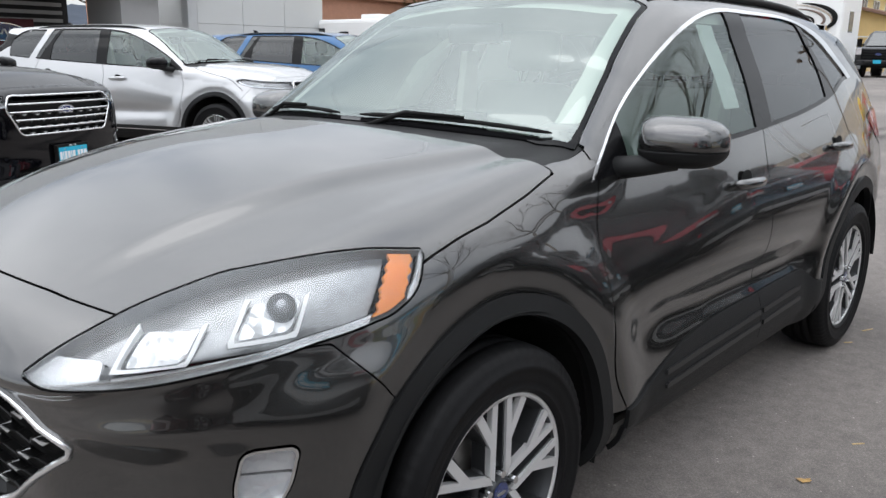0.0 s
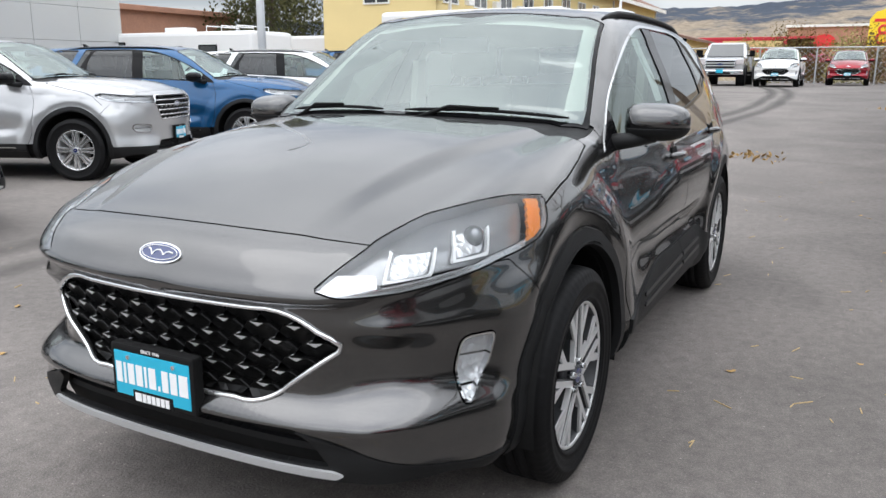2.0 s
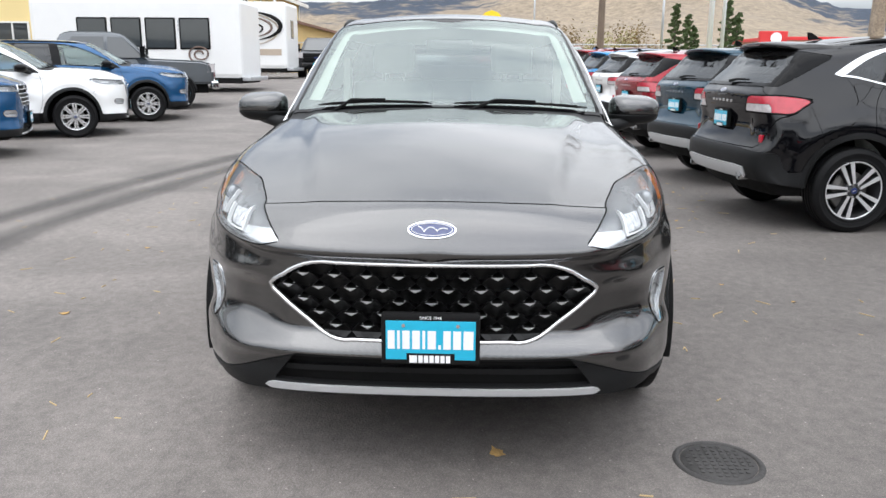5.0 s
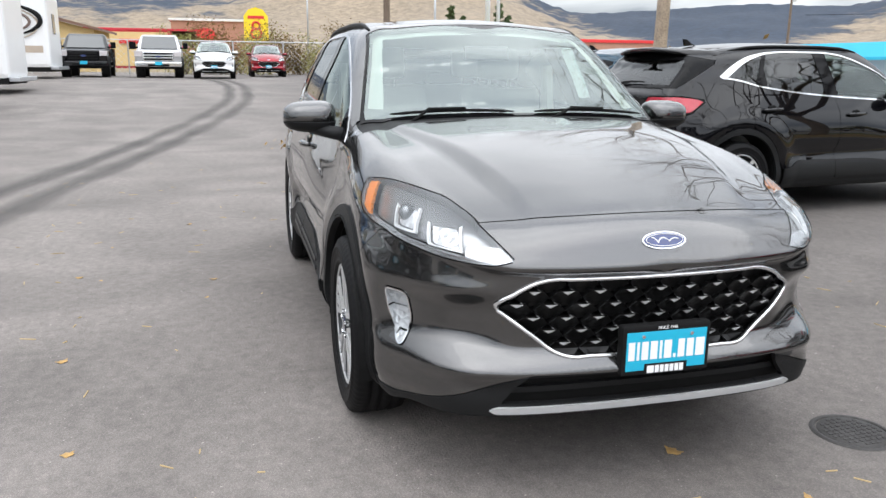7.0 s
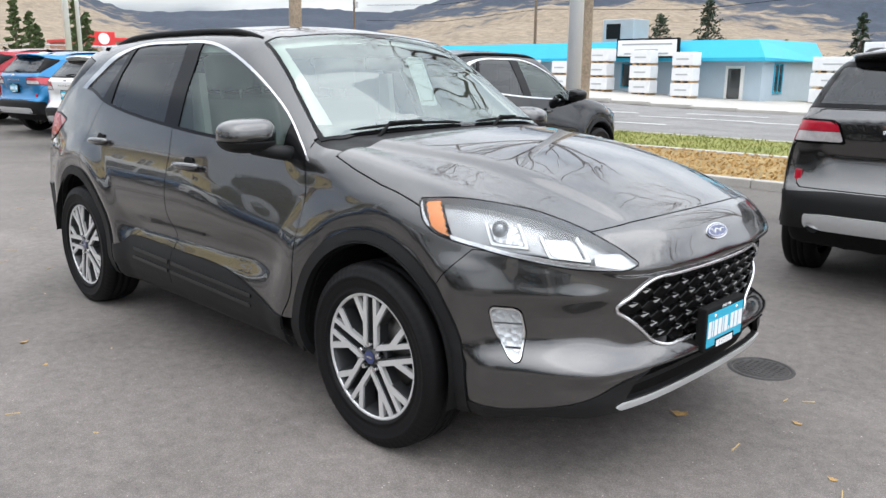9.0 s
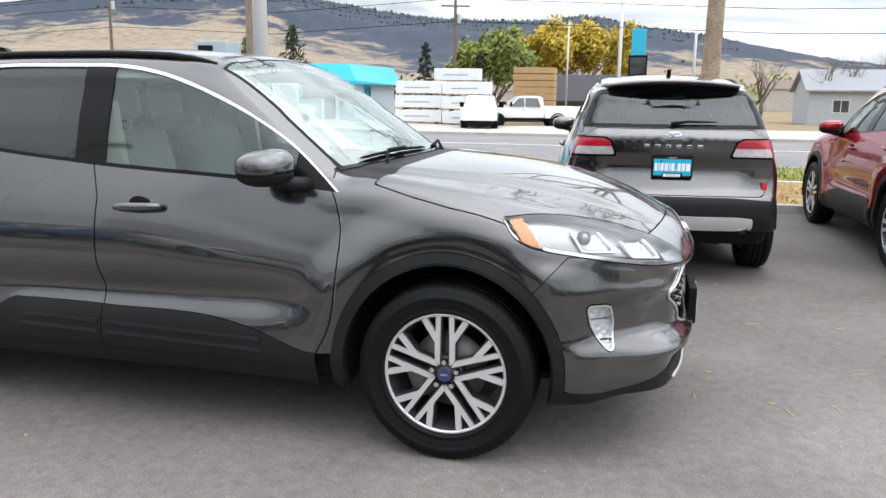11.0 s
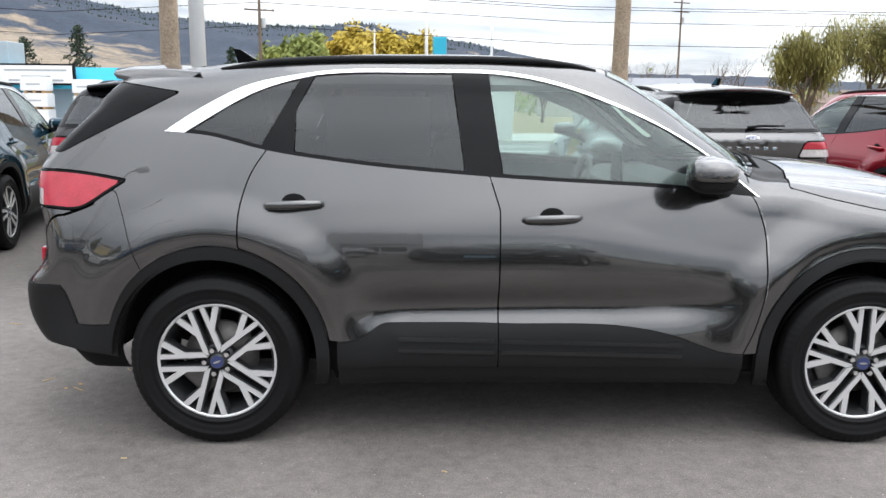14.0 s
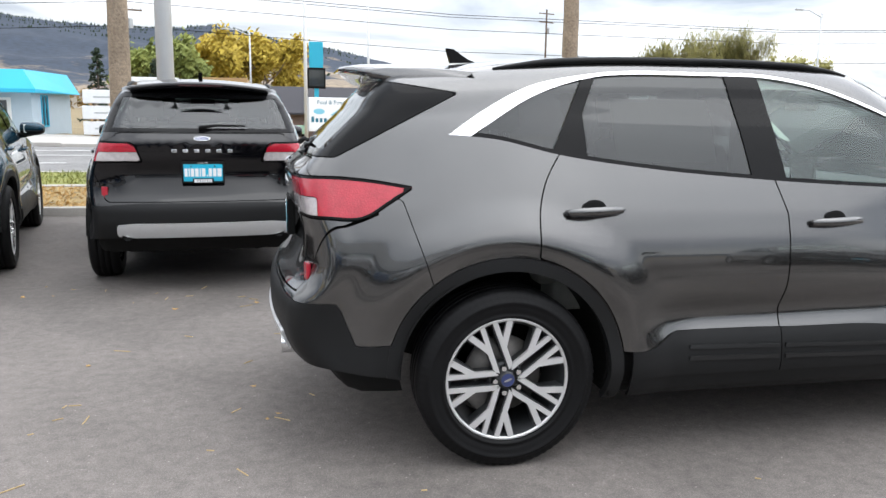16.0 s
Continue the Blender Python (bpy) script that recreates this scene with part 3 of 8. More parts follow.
    def rear_door(self, x, y, z):
        top = self.glass_low(x) + 0.012 - z
        wheel = np.hypot(x + self.base, z - self.arch_z) - 0.474
        g = np.minimum(-1.545 - 0.315 * np.maximum(0, z - 1.0) - x, np.minimum(x - self.rear_cut(z), np.where(y > 0.6, top, -1.0)))
        return np.minimum(g, wheel)

    def bumper(self, x, y, z):
        """The painted front bumper: ahead of the joint from lamp to arch."""
        joint = (x - 0.475) - 0.90 * (z - 0.866)
        nose = 0.80 - 0.24 * y * y
        return np.where(x > 0.2, np.minimum(joint, np.maximum(x - nose, 0.845 - z)), -1.0)

    tail_low = staticmethod(curve((-3.62, 0.995), (-3.40, 0.985), (-3.25, 0.990), (-3.16, 1.045), (-3.07, 1.104)))
    tail_top = staticmethod(curve((-3.62, 1.135), (-3.40, 1.142), (-3.25, 1.132), (-3.07, 1.106)))

    def taillamp(self, x, y, z):
        g = np.minimum(np.minimum(self.tail_top(x) - z, z - self.tail_low(x)), y - 0.43 - 0.35 * (z - 1.0))
        return np.where((x < -3.07) & (z < 1.2), g, -0.03)

    def gate(self, x, y, z):
        """The tailgate below its window."""
        g = np.minimum(np.minimum(0.70 + 0.10 * ramp01(0.7, 1.0, z) - 0.19 * ramp01(1.08, 1.20, z) - y, z - 0.70), 1.205 - z)
        return np.where(x < -3.2, g, -1.0)

    def rear_window(self, x, y, z):
        side = (z - 1.230 - 0.513 * (x + 3.325)) * 0.89
        top = 1.461 - 0.15 * (x + 2.875) - z
        return np.where((x < -2.84) & (z > 1.1), np.minimum(np.minimum(z - 1.212, side), np.minimum(top, -2.868 - x)), -1.0)


def rear_of(m):
    return clip(m, lambda x, y, z: -1.6 - x)


def surface_patch(car, m, field, depth, mat, name, parent, side="both", rim=0.0, lift=0.0, label=""):
    p = clip(m, field)
    p = offset(p, lift)
    return (both if side == "both" else whole)(name, p, mat, parent, label, rim)


def plate_bars(name, parent, x, y, z, width, height, mat, facing=1, n=9):
    """The unreadably small or branded lettering of a plate as upright bars on its face."""
    bm = bmesh.new()
    widths = (0.8, 0.32, 0.85, 0.9, 0.32, 0.95, 0.3, 0.85, 0.9, 1.15) if n == 9 else (1.0,) * n
    unit_ = width / (sum(widths) + 0.28 * (len(widths) - 1))
    at = y - width / 2
    for k, w in enumerate(widths):
        top = z - height * 0.27 if n == 9 and k == 6 else z + height / 2
        add_box(bm, x, x + 0.0012, at, at + w * unit_, z - height / 2, top)
        at += (w + 0.28) * unit_
    return part(name, bm, mat, parent)


def word(text, size, m, mat, parent, name="lettering", thick=0.0006):
    """Readable print as a flat mesh."""
    cu = bpy.data.curves.new(name, "FONT")
    cu.body, cu.size, cu.align_x, cu.align_y, cu.extrude = text, size, "CENTER", "CENTER", thick
    tmp = bpy.data.objects.new(name, cu)
    scene.collection.objects.link(tmp)
    me = bpy.data.meshes.new_from_object(tmp.evaluated_get(bpy.context.evaluated_depsgraph_get()))
    bpy.data.objects.remove(tmp)
    bpy.data.curves.remove(cu)
    me.transform(m)
    me.materials.clear()
    me.materials.append(mat)
    ob = new(name, me)
    ob.parent = parent
    return ob


def oval(name, parent, m, a, b, thick, mat, segs=40):
    bm = bmesh.new()
    pts = [(a * math.cos(math.tau * k / segs), b * math.sin(math.tau * k / segs)) for k in range(segs)]
    add_prism(bm, pts, 0, thick, "z")
    bm.transform(m)
    return part(name, bm, mat, parent)


def add_badge(parent, m, scale=1.0):
    """The maker's oval: chrome, blue field, pale ring and a plain stroke."""
    b = oval("badge", parent, m, 0.076 * scale, 0.030 * scale, 0.006, CHROME)
    oval("badge_field", b, m @ Matrix.Translation((0, 0, 0.0005)), 0.071 * scale, 0.0255 * scale, 0.007, BADGEBLUE)
    bm = bmesh.new()
    ring = [(0.064 * scale * math.cos(math.tau * k / 40), 0.0205 * scale * math.sin(math.tau * k / 40), 0.0085) for k in range(41)]
    add_tube(bm, ring, 0.0011 * scale, 5)
    stroke = [((-0.044 + 0.088 * k / 72 + 0.005 * math.sin(k * 0.19)) * scale, 0.0095 * scale * math.cos(k * 0.19) * (1 - 0.6 * k / 72), 0.0085) for k in range(73)]
    add_tube(bm, stroke, 0.0019 * scale, 5)
    bm.transform(m)
    part("badge_stroke", bm, WHITEINK, b)
    return b


def spoke_shape(kind):
    """Outlines of one wheel spoke group in (across, out) metres."""
    if kind == "forked":
        out = []
        for s in (1, -1):
            bar = [(0.020, 0.036), (0.0335, 0.0465), (0.040, 0.058), (0.040, 0.128), (0.094, 0.214), (0.074, 0.227), (0.037, 0.168), (0.037, 0.238), (0.017, 0.240)]
            out.append([(s * a, b) for a, b in (bar if s > 0 else bar[::-1])])
        return 5, out
    if kind == "ten":
        a = [(-0.030, 0.055), (-0.010, 0.055), (-0.026, 0.238), (-0.062, 0.232)]
        return 5, [a, [(-p, q) for p, q in a[::-1]]]
    a = [(-0.022, 0.055), (-0.004, 0.055), (-0.012, 0.240), (-0.036, 0.238)]
    return 8, [a, [(-p, q) for p, q in a[::-1]]]


def build_wheel(parent, kind, tyre_r, y_out, rim_r=0.247, bright=MACHINED, pocket=DARKALLOY, segs=72, detail=True):
    """One wheel with its tyre, axis along y, outer face towards +y, as a part of a car."""
    hub = bpy.data.objects.new("wheel", None)
    scene.collection.objects.link(hub)
    hub.parent = parent
    r, w = tyre_r, 0.112
    prof = [(rim_r + 0.0012, y_out - 0.040), (rim_r + 0.0015, y_out - 0.012), (rim_r + 0.010, y_out - 0.003), (rim_r + 0.016, y_out - 0.002), (rim_r + 0.019, y_out - 0.006), (rim_r + 0.030, y_out - 0.001), (rim_r + 0.045, y_out + 0.002), (r - 0.056, y_out + 0.003), (r - 0.053, y_out + 0.0055), (r - 0.044, y_out + 0.0045), (r - 0.040, y_out + 0.001), (r - 0.026, y_out - 0.004), (r - 0.012, y_out - 0.012), (r - 0.005, y_out - 0.022), (r - 0.001, y_out - 0.045)]
    for g in (0.070, 0.112, 0.154):
        prof += [(r, y_out - g + 0.006), (r - 0.008, y_out - g + 0.004), (r - 0.008, y_out - g - 0.004), (r, y_out - g - 0.006)]
    prof += [(r - 0.002, y_out - 0.185), (r - 0.010, y_out - 0.212), (r - 0.040, y_out - 0.226), (rim_r, y_out - 0.215)]
    lug = lambda k, j, q: q - (0.003 if (k % 3 == 0 and 10 <= j <= 13) else 0.0)
    revolve("tyre", prof, RUBBER, hub, segs=segs * 3 if detail else segs, wobble=lug if detail else None)
    yb = y_out - 0.020
    rimp = [(rim_r + 0.001, yb + 0.003), (rim_r - 0.001, yb + 0.0055), (rim_r - 0.010, yb + 0.004), (rim_r - 0.0125, yb - 0.004)]
    revolve("rim_lip", rimp, bright, hub, segs=segs)
    revolve("rim", [(rim_r - 0.013, yb + 0.001), (rim_r - 0.024, yb - 0.02), (rim_r - 0.034, yb - 0.16), (rim_r - 0.04, yb - 0.19)], pocket, hub, segs=segs)
    count, shapes = spoke_shape(kind)
    for k in range(count):
        turn_ = Matrix.Rotation(math.tau * k / count, 4, "Y")
        bm = bmesh.new()
        for sh in shapes:
            bulge = lambda q: yb - 0.012 + 0.018 * (1 - min(1, q / 0.24)) * 0.2
            add_prism(bm, [(a, min(b, rim_r - 0.006)) for a, b in sh], bulge(0) - 0.004, bulge(0) + 0.012, "y")
        bm.transform(turn_)
        sp = part("spoke", bm, bright, hub)
        bm = bmesh.new()
        for sh in shapes:
            cx = sum(a for a, _ in sh) / len(sh)
            add_prism(bm, [(cx + (a - cx) * 1.22, min(b, rim_r - 0.008)) for a, b in sh], yb - 0.055, yb - 0.004, "y")
        bm.transform(turn_)
        part("spoke_back", bm, pocket, sp)
    revolve("hub_cap", [(0.0, yb + 0.006), (0.028, yb + 0.006), (0.033, yb + 0.002), (0.036, yb - 0.010), (0.066, yb - 0.014), (0.074, yb - 0.024), (0.074, yb - 0.05)], pocket, hub, segs=32)
    oval("cap_badge", hub, Matrix.Translation((0, yb + 0.0065, 0)) @ Matrix.Rotation(-math.pi / 2, 4, "X"), 0.027, 0.026, 0.0018, BADGEBLUE, 24)
    oval("cap_stroke", hub, Matrix.Translation((0, yb + 0.0092, 0)) @ Matrix.Rotation(-math.pi / 2, 4, "X"), 0.017, 0.0045, 0.0012, SATIN, 20)
    for k in range(5):
        a = math.tau * k / 5 + math.pi / 2
        bm = bmesh.new()
        add_cyl(bm, 0.0125, 0.010, 0.026, 12, Matrix.Translation((0.052 * math.cos(a), yb - 0.012, 0.052 * math.sin(a))) @ Matrix.Rotation(-math.pi / 2, 4, "X"))
        part("lug_nut", bm, CHROME, hub)
    revolve("brake_disc", [(0.05, yb - 0.075), (0.155, yb - 0.075), (0.155, yb - 0.10), (0.05, yb - 0.10)], STEEL, hub, segs=40)
    bm = bmesh.new()
    add_box(bm, 0.085, 0.175, yb - 0.115, yb - 0.060, -0.07, 0.07, 0.012)
    bm.transform(Matrix.Rotation(radians(25), 4, "Y"))
    part("brake_caliper", bm, STEEL, hub)
    return hub


def place_wheels(car, master, wheels, base, hub_z):
    """Three copies of a wheel and its parts under the same car."""
    for x, side in ((0.0, 1), (0.0, -1), (-base, 1), (-base, -1)):
        m = Matrix.Translation((x, 0, hub_z)) @ (Matrix() if side > 0 else Matrix.Rotation(math.pi, 4, "Z")) @ Matrix.Rotation(0.35 * (x != 0) + 0.0, 4, "Y")
        if x == 0 and side > 0:
            wheels.matrix_basis = m
        else:
            copy_thing(wheels, m)


def ray_point(car, o, d):
    p = cast(car.shape, np.array([o], float), np.array([d], float))
    return p[0], slope(car.shape, p)[0]


def on_front(car, y, z):
    """The point of the nose at a side offset and height, and its outward direction."""
    o = np.array([[0.0, y * 0.6, z]])
    d = np.array([[1.0, 0, 0]])
    p = cast(car.shape, np.array([[0.0, y, z]]), d)
    return p[0], slope(car.shape, p)[0]


def seat(parent, x, y, width=0.50, rear=False):
    bm = bmesh.new()
    add_box(bm, x - 0.26, x + 0.26, y - width / 2, y + width / 2, 0.56, 0.72, 0.05)
    s = part("seat", bm, SEATGREY, parent, smooth=True)
    bm = bmesh.new()
    add_box(bm, -0.07, 0.07, -width / 2, width / 2, 0, 0.60, 0.05)
    bm.transform(Matrix.Translation((x - 0.24, y, 0.68)) @ Matrix.Rotation(radians(-16), 4, "Y"))
    part("seat_back", bm, SEATGREY, s, smooth=True)
    for yy in ((y,) if not rear else (y - width / 3, y + width / 3)):
        bm = bmesh.new()
        add_box(bm, -0.05, 0.05, -0.13, 0.13, 0, 0.19, 0.04)
        add_cyl(bm, 0.008, 0.008, 0.10, 8, Matrix.Translation((0, 0.06, -0.07)))
        add_cyl(bm, 0.008, 0.008, 0.10, 8, Matrix.Translation((0, -0.06, -0.07)))
        bm.transform(Matrix.Translation((x - 0.43, yy, 1.31)) @ Matrix.Rotation(radians(-10), 4, "Y"))
        part("head_restraint", bm, SEATGREY, s, smooth=True)
    return s


def build_crossover(name, label, paint, step, wheel_kind="forked", fine=True, group="", car=None):
    car = car or Crossover()
    root = thing(name, label, "car", group)
    body = skin(car.shape, car.ends[0], car.ends[1], car.ends[2], step)
    gap = 0.006

    # wheel openings and underside
    body = clip(body, lambda x, y, z: np.where(y > 0.42, car.wheel(x, z) - car.arch, 0.1))
    body = clip(body, lambda x, y, z: z - 0.262 - 0.046 * ramp01(0.48, 0.70, x) - 0.112 * ramp01(-2.98, -3.08, x) - 0.15 * np.maximum(0, -3.136 - x))

    # side windows
    dlo, body = cut(body, car.windows)
    chrome = clip(dlo, lambda x, y, z: car.chrome_depth(x) - (car.glass_top(x) - z))
    both("window_chrome", offset(chrome, 0.003), car.trim, root, "bright chrome strip over the side windows", 0.010)
    inner = clip(dlo, lambda x, y, z: car.glass_top(x) - z - car.chrome_depth(x) - 0.001)
    car.low_strip = clip(inner, lambda x, y, z: 0.013 - (z - car.glass_low(x)))
    both("window_seal", clip(inner, lambda x, y, z: 0.016 - (z - car.glass_low(x))), GLOSSBLACK, root, "", 0.008)
    inner = clip(inner, lambda x, y, z: (z - car.glass_low(x)) - 0.016)
    pillar_b = lambda x, y, z: 0.078 - np.abs(x + 1.608 + 0.13 * (z - 1.13))
    line_c = lambda x, z: (x + 2.535) - 0.54 * (z - 1.23)
    pillar_c = lambda x, y, z: np.minimum(line_c(x, z) - 0.003, -2.385 + 0.5 * np.maximum(0, z - 1.39) - x)
    mirror_tri = lambda x, y, z: x + 0.66
    blackp = lambda x, y, z: np.maximum(np.maximum(pillar_b(x, y, z), pillar_c(x, y, z)), mirror_tri(x, y, z))
    posts, panes = cut(inner, blackp, 0.004)
    for fld in (pillar_b, pillar_c, mirror_tri):
        both("window_pillar", clip(posts, lambda x, y, z: fld(x, y, z) + 0.001), GLOSSBLACK, root, "", 0.008)
    if fine:
        note = clip(rear_of(panes), lambda x, y, z: np.minimum(np.minimum(x + 2.26, -1.83 - x), np.minimum(z - 1.205, 1.455 - z)))
        panel("window_sticker", mirrored(offset(note, -0.012)), PAPER, root, "printed paper sticker inside the glass", 0.0)
        note = clip(panes, lambda x, y, z: np.minimum(np.minimum(x + 1.46, -1.33 - x), np.minimum(z - 1.215, 1.50 - z)))
        panel("window_sticker", offset(note, -0.012), PAPER, root, "printed paper sticker inside the glass", 0.0)
    front_pane = clip(panes, lambda x, y, z: x + 1.59 + 0.10 * (z - 1.13))
    rear_pane = clip(panes, lambda x, y, z: -(x + 1.59 + 0.10 * (z - 1.13)))
    quarter = clip(rear_pane, lambda x, y, z: -line_c(x, z))
    rear_pane = clip(rear_pane, lambda x, y, z: line_c(x, z))
    for nm, p, g in (("front_door_glass", front_pane, GLASS), ("rear_door_glass", rear_pane, GLASS_DARK), ("quarter_glass", quarter, GLASS_DARK)):
        for ob in both(nm, offset(p, -0.005), g, root, "", 0.0):
            ob.visible_shadow = g is GLASS_DARK

    # windscreen, cowl
    ws, body = cut(body, true_to(car.shape, car.windscreen), 0.003)
    frit = lambda x, y, z: 0.011 + 0.05 * np.exp(-((y / 0.14) ** 2) * 1.5) * ramp01(-0.85, -0.95, x) - car.windscreen(x, y, z) + 0.02 * ramp01(-0.55, -0.40, x)
    edge, clear = cut(ws, frit)
    whole("windscreen_border", offset(edge, -0.002), GLOSSBLACK, root, "", 0.006)
    wsg = whole("windscreen", offset(clear, -0.002), WINDSCREEN, root, "pale reflective windscreen glass", 0.0)
    wsg.visible_shadow = False
    side_edge = lambda x, y, z: np.minimum((0.735 - 0.333 * (z - 1.13) - y) * 0.9, x + 1.045 + 0.10 * y * y)
    trim = clip(clear, lambda x, y, z: 0.060 + 0.02 * ramp01(1.5, 1.2, z) - side_edge(x, y, z))
    trim = clip(trim, lambda x, y, z: z - 1.22)
    both("pillar_trim", offset(trim, -0.035), TRIMCREAM, root, "cream inner pillar and roof lining", 0.0)
    cw, body = cut(body, car.cowl, 0.004)
    whole("cowl_panel", offset(cw, -0.006), CLAD, root, "", 0.01)

    # lamps, grille, intakes
    lampfield = true_to(car.shape, car.headlamp)
    lamp, body = cut(body, lampfield, 0.004)
    ang = lambda x, y: np.degrees(np.arctan2(y, np.maximum(x, 1e-3)))
    for ob in both("headlamp", lamp, LENS, root, "clear headlamp with amber corner", 0.0):
        ob.visible_shadow = False
        left = ob.data.vertices[0].co.y > 0
        side_of = (lambda q: q) if left else mirrored
        rim_ = clip(lamp, lambda x, y, z: 0.0028 - lampfield(x, y, z))
        panel("lamp_edge", side_of(offset(rim_, 0.001)), GLOSSBLACK, ob, "", 0.003)
        panel("lamp_wall", side_of(offset(rim_, -0.003)), LAMPDARK, ob, "", 0.05)
        core = clip(lamp, lambda x, y, z: lampfield(x, y, z) - 0.0025)
        amber = clip(core, lambda x, y, z: np.minimum(ang(x, y) - 68.2 - 36 * (z - 0.93), np.minimum(72.6 - ang(x, y) + 36 * (z - 0.93), lampfield(x, y, z) - 0.010)))
        rest = clip(core, lambda x, y, z: np.maximum(68.2 + 36 * (z - 0.93) - ang(x, y), ang(x, y) - 72.8 - 36 * (z - 0.93)))
        bright = clip(rest, lambda x, y, z: np.maximum(np.minimum(37.5 - ang(x, y), 40 * (0.855 - z)), 100 * (car.lamp_low(ang(x, y)) + 0.016 - z)))
        dark = clip(rest, lambda x, y, z: -np.maximum(np.minimum(37.5 - ang(x, y), 40 * (0.855 - z)), 100 * (car.lamp_low(ang(x, y)) + 0.016 - z)))
        panel("amber_reflector", side_of(offset(amber, -0.008)), AMBER, ob, "amber side reflector", 0.01)
        panel("lamp_bezel", side_of(offset(bright, -0.010)), REFLECTOR, ob, "", 0.01)
        panel("lamp_housing", side_of(offset(dark, -0.035)), LAMPDARK, ob, "", 0.03)
        for a0, zc in ((43.0, 0.880), (54.5, 0.910)):
            cell = lambda x, y, z, a0=a0, zc=zc: np.minimum(0.060 - np.abs((ang(x, y) - a0) * 0.0155 - 0.35 * (z - zc)), 0.044 - np.abs(z - zc))
            unit = clip(rest, cell)
            ringu = clip(unit, lambda x, y, z, c=cell: np.where(z > zc + 0.034, -1, 0.008 - c(x, y, z)))
            panel("light_guide", side_of(offset(ringu, -0.016)), LAMPWHITE, ob, "white light guide", 0.012)
            lens_ = clip(unit, lambda x, y, z, c=cell: c(x, y, z) - 0.014)
            panel("projector", side_of(offset(lens_, -0.030)), OPTICS, ob, "", 0.01)
            mid_ = lens_[0][np.argmin(np.abs(lens_[0][:, 2] - zc) + np.abs((ang(lens_[0][:, 0], lens_[0][:, 1]) - a0) * 0.0155))] if fine and len(lens_[0]) else None
            if a0 > 50 and mid_ is not None:
                bm = bmesh.new()
                bmesh.ops.create_uvsphere(bm, u_segments=20, v_segments=12, radius=0.030)
                bm.transform(Matrix.Translation((mid_[0] - 0.030, (1 if left else -1) * (mid_[1] - 0.028), mid_[2])))
                part("projector_lens", bm, LENSBALL, ob, "round grey projector lens", smooth=True)

    gr, body = cut(body, car.grille)
    aa = np.linspace(0, math.tau, 161)
    lo_, hi_ = np.zeros(161), np.full(161, 0.8)
    for _ in range(24):
        md = (lo_ + hi_) / 2
        ok = car.grille(np.full(161, 0.9), np.abs(md * np.cos(aa)), 0.5 * (car.grille_outline[0][1] + car.grille_outline[2][1]) + md * np.sin(aa)) > -0.004
        lo_, hi_ = np.where(ok, md, lo_), np.where(ok, hi_, md)
    gy, gz = lo_ * np.cos(aa), 0.5 * (car.grille_outline[0][1] + car.grille_outline[2][1]) + lo_ * np.sin(aa)
    gp = cast(car.shape, np.stack([np.zeros(161), gy, gz], 1), np.tile((1.0, 0, 0), (161, 1)))
    bm = bmesh.new()
    add_tube(bm, [(p[0] + 0.002, p[1], p[2]) for p in gp], 0.0075, 8, False)
    part("grille_surround", bm, BRIGHT, root, "thin chrome grille frame", smooth=True)
    whole("grille_backing", offset(gr, -0.055), MATTBLACK, root, "", 0.0)
    build_grille(car, root, fine)
    for zz in car.bars:
        ys = np.linspace(-0.55, 0.55, 61)
        ys = ys[car.grille(np.full(61, 0.9), np.abs(ys), np.full(61, zz)) > 0.004]
        pts = cast(car.shape, np.stack([0 * ys, ys, 0 * ys + zz], 1), np.tile((1.0, 0, 0), (len(ys), 1)))
        bm = bmesh.new()
        add_tube(bm, [(p[0] + 0.003, p[1], p[2]) for p in pts], 0.0075, 6)
        part("grille_bar", bm, BRIGHT, root, "chrome grille bar", smooth=True)
    ink, body = cut(body, car.intake)
    whole("intake_backing", offset(ink, -0.06), MATTBLACK, root, "", 0.0)
    for zz in (0.385, 0.425):
        bar = clip(ink, lambda x, y, z, zz=zz: 0.009 - np.abs(z - zz))
        whole("intake_bar", offset(bar, -0.030), CLAD, root, "", 0.03)
    fog, body = cut(body, car.foglamp, 0.004)
    rimf = clip(fog, lambda x, y, z: 0.008 - car.foglamp(x, y, z))
    both("fog_lamp_frame", offset(rimf, 0.004), CHROME, root, "", 0.03)
    corf = clip(fog, lambda x, y, z: car.foglamp(x, y, z) - 0.008)
    for z0, z1 in ((0.40, 0.527), (0.533, 0.600), (0.606, 0.72)):
        both("fog_lamp", offset(clip(corf, lambda x, y, z: np.minimum(z - z0, z1 - z)), -0.020), OPTICS, root, "bright faceted fog lamp", 0.02)
    for ob in both("fog_lens", offset(corf, -0.003), LENS, root, "", 0.0):
        ob.visible_shadow = False

    # rear: lamps and glass
    tl, body = cut(body, true_to(car.shape, car.taillamp), 0.006)
    rear_clear = lambda x, y, z: np.minimum(-3.43 - x, 1.065 - z)
    tail_edge = true_to(car.shape, car.taillamp)
    both("tail_lamp_frame", offset(clip(tl, lambda x, y, z: 0.011 - tail_edge(x, y, z)), 0.002), GLOSSBLACK, root, "", 0.02)
    tl = clip(tl, lambda x, y, z: tail_edge(x, y, z) - 0.012)
    clear_t, red_t = cut(tl, rear_clear, 0.003)
    for ob in both("tail_lamp", offset(red_t, 0.003), REDLENS, root, "red and clear tail lamp", 0.02):
        left = ob.data.vertices[0].co.y > 0
        panel("clear_lens", clear_t if left else mirrored(clear_t), CLEARLENS, ob, "clear reversing lens", 0.02)
    rw, body = cut(body, car.rear_window, 0.004)
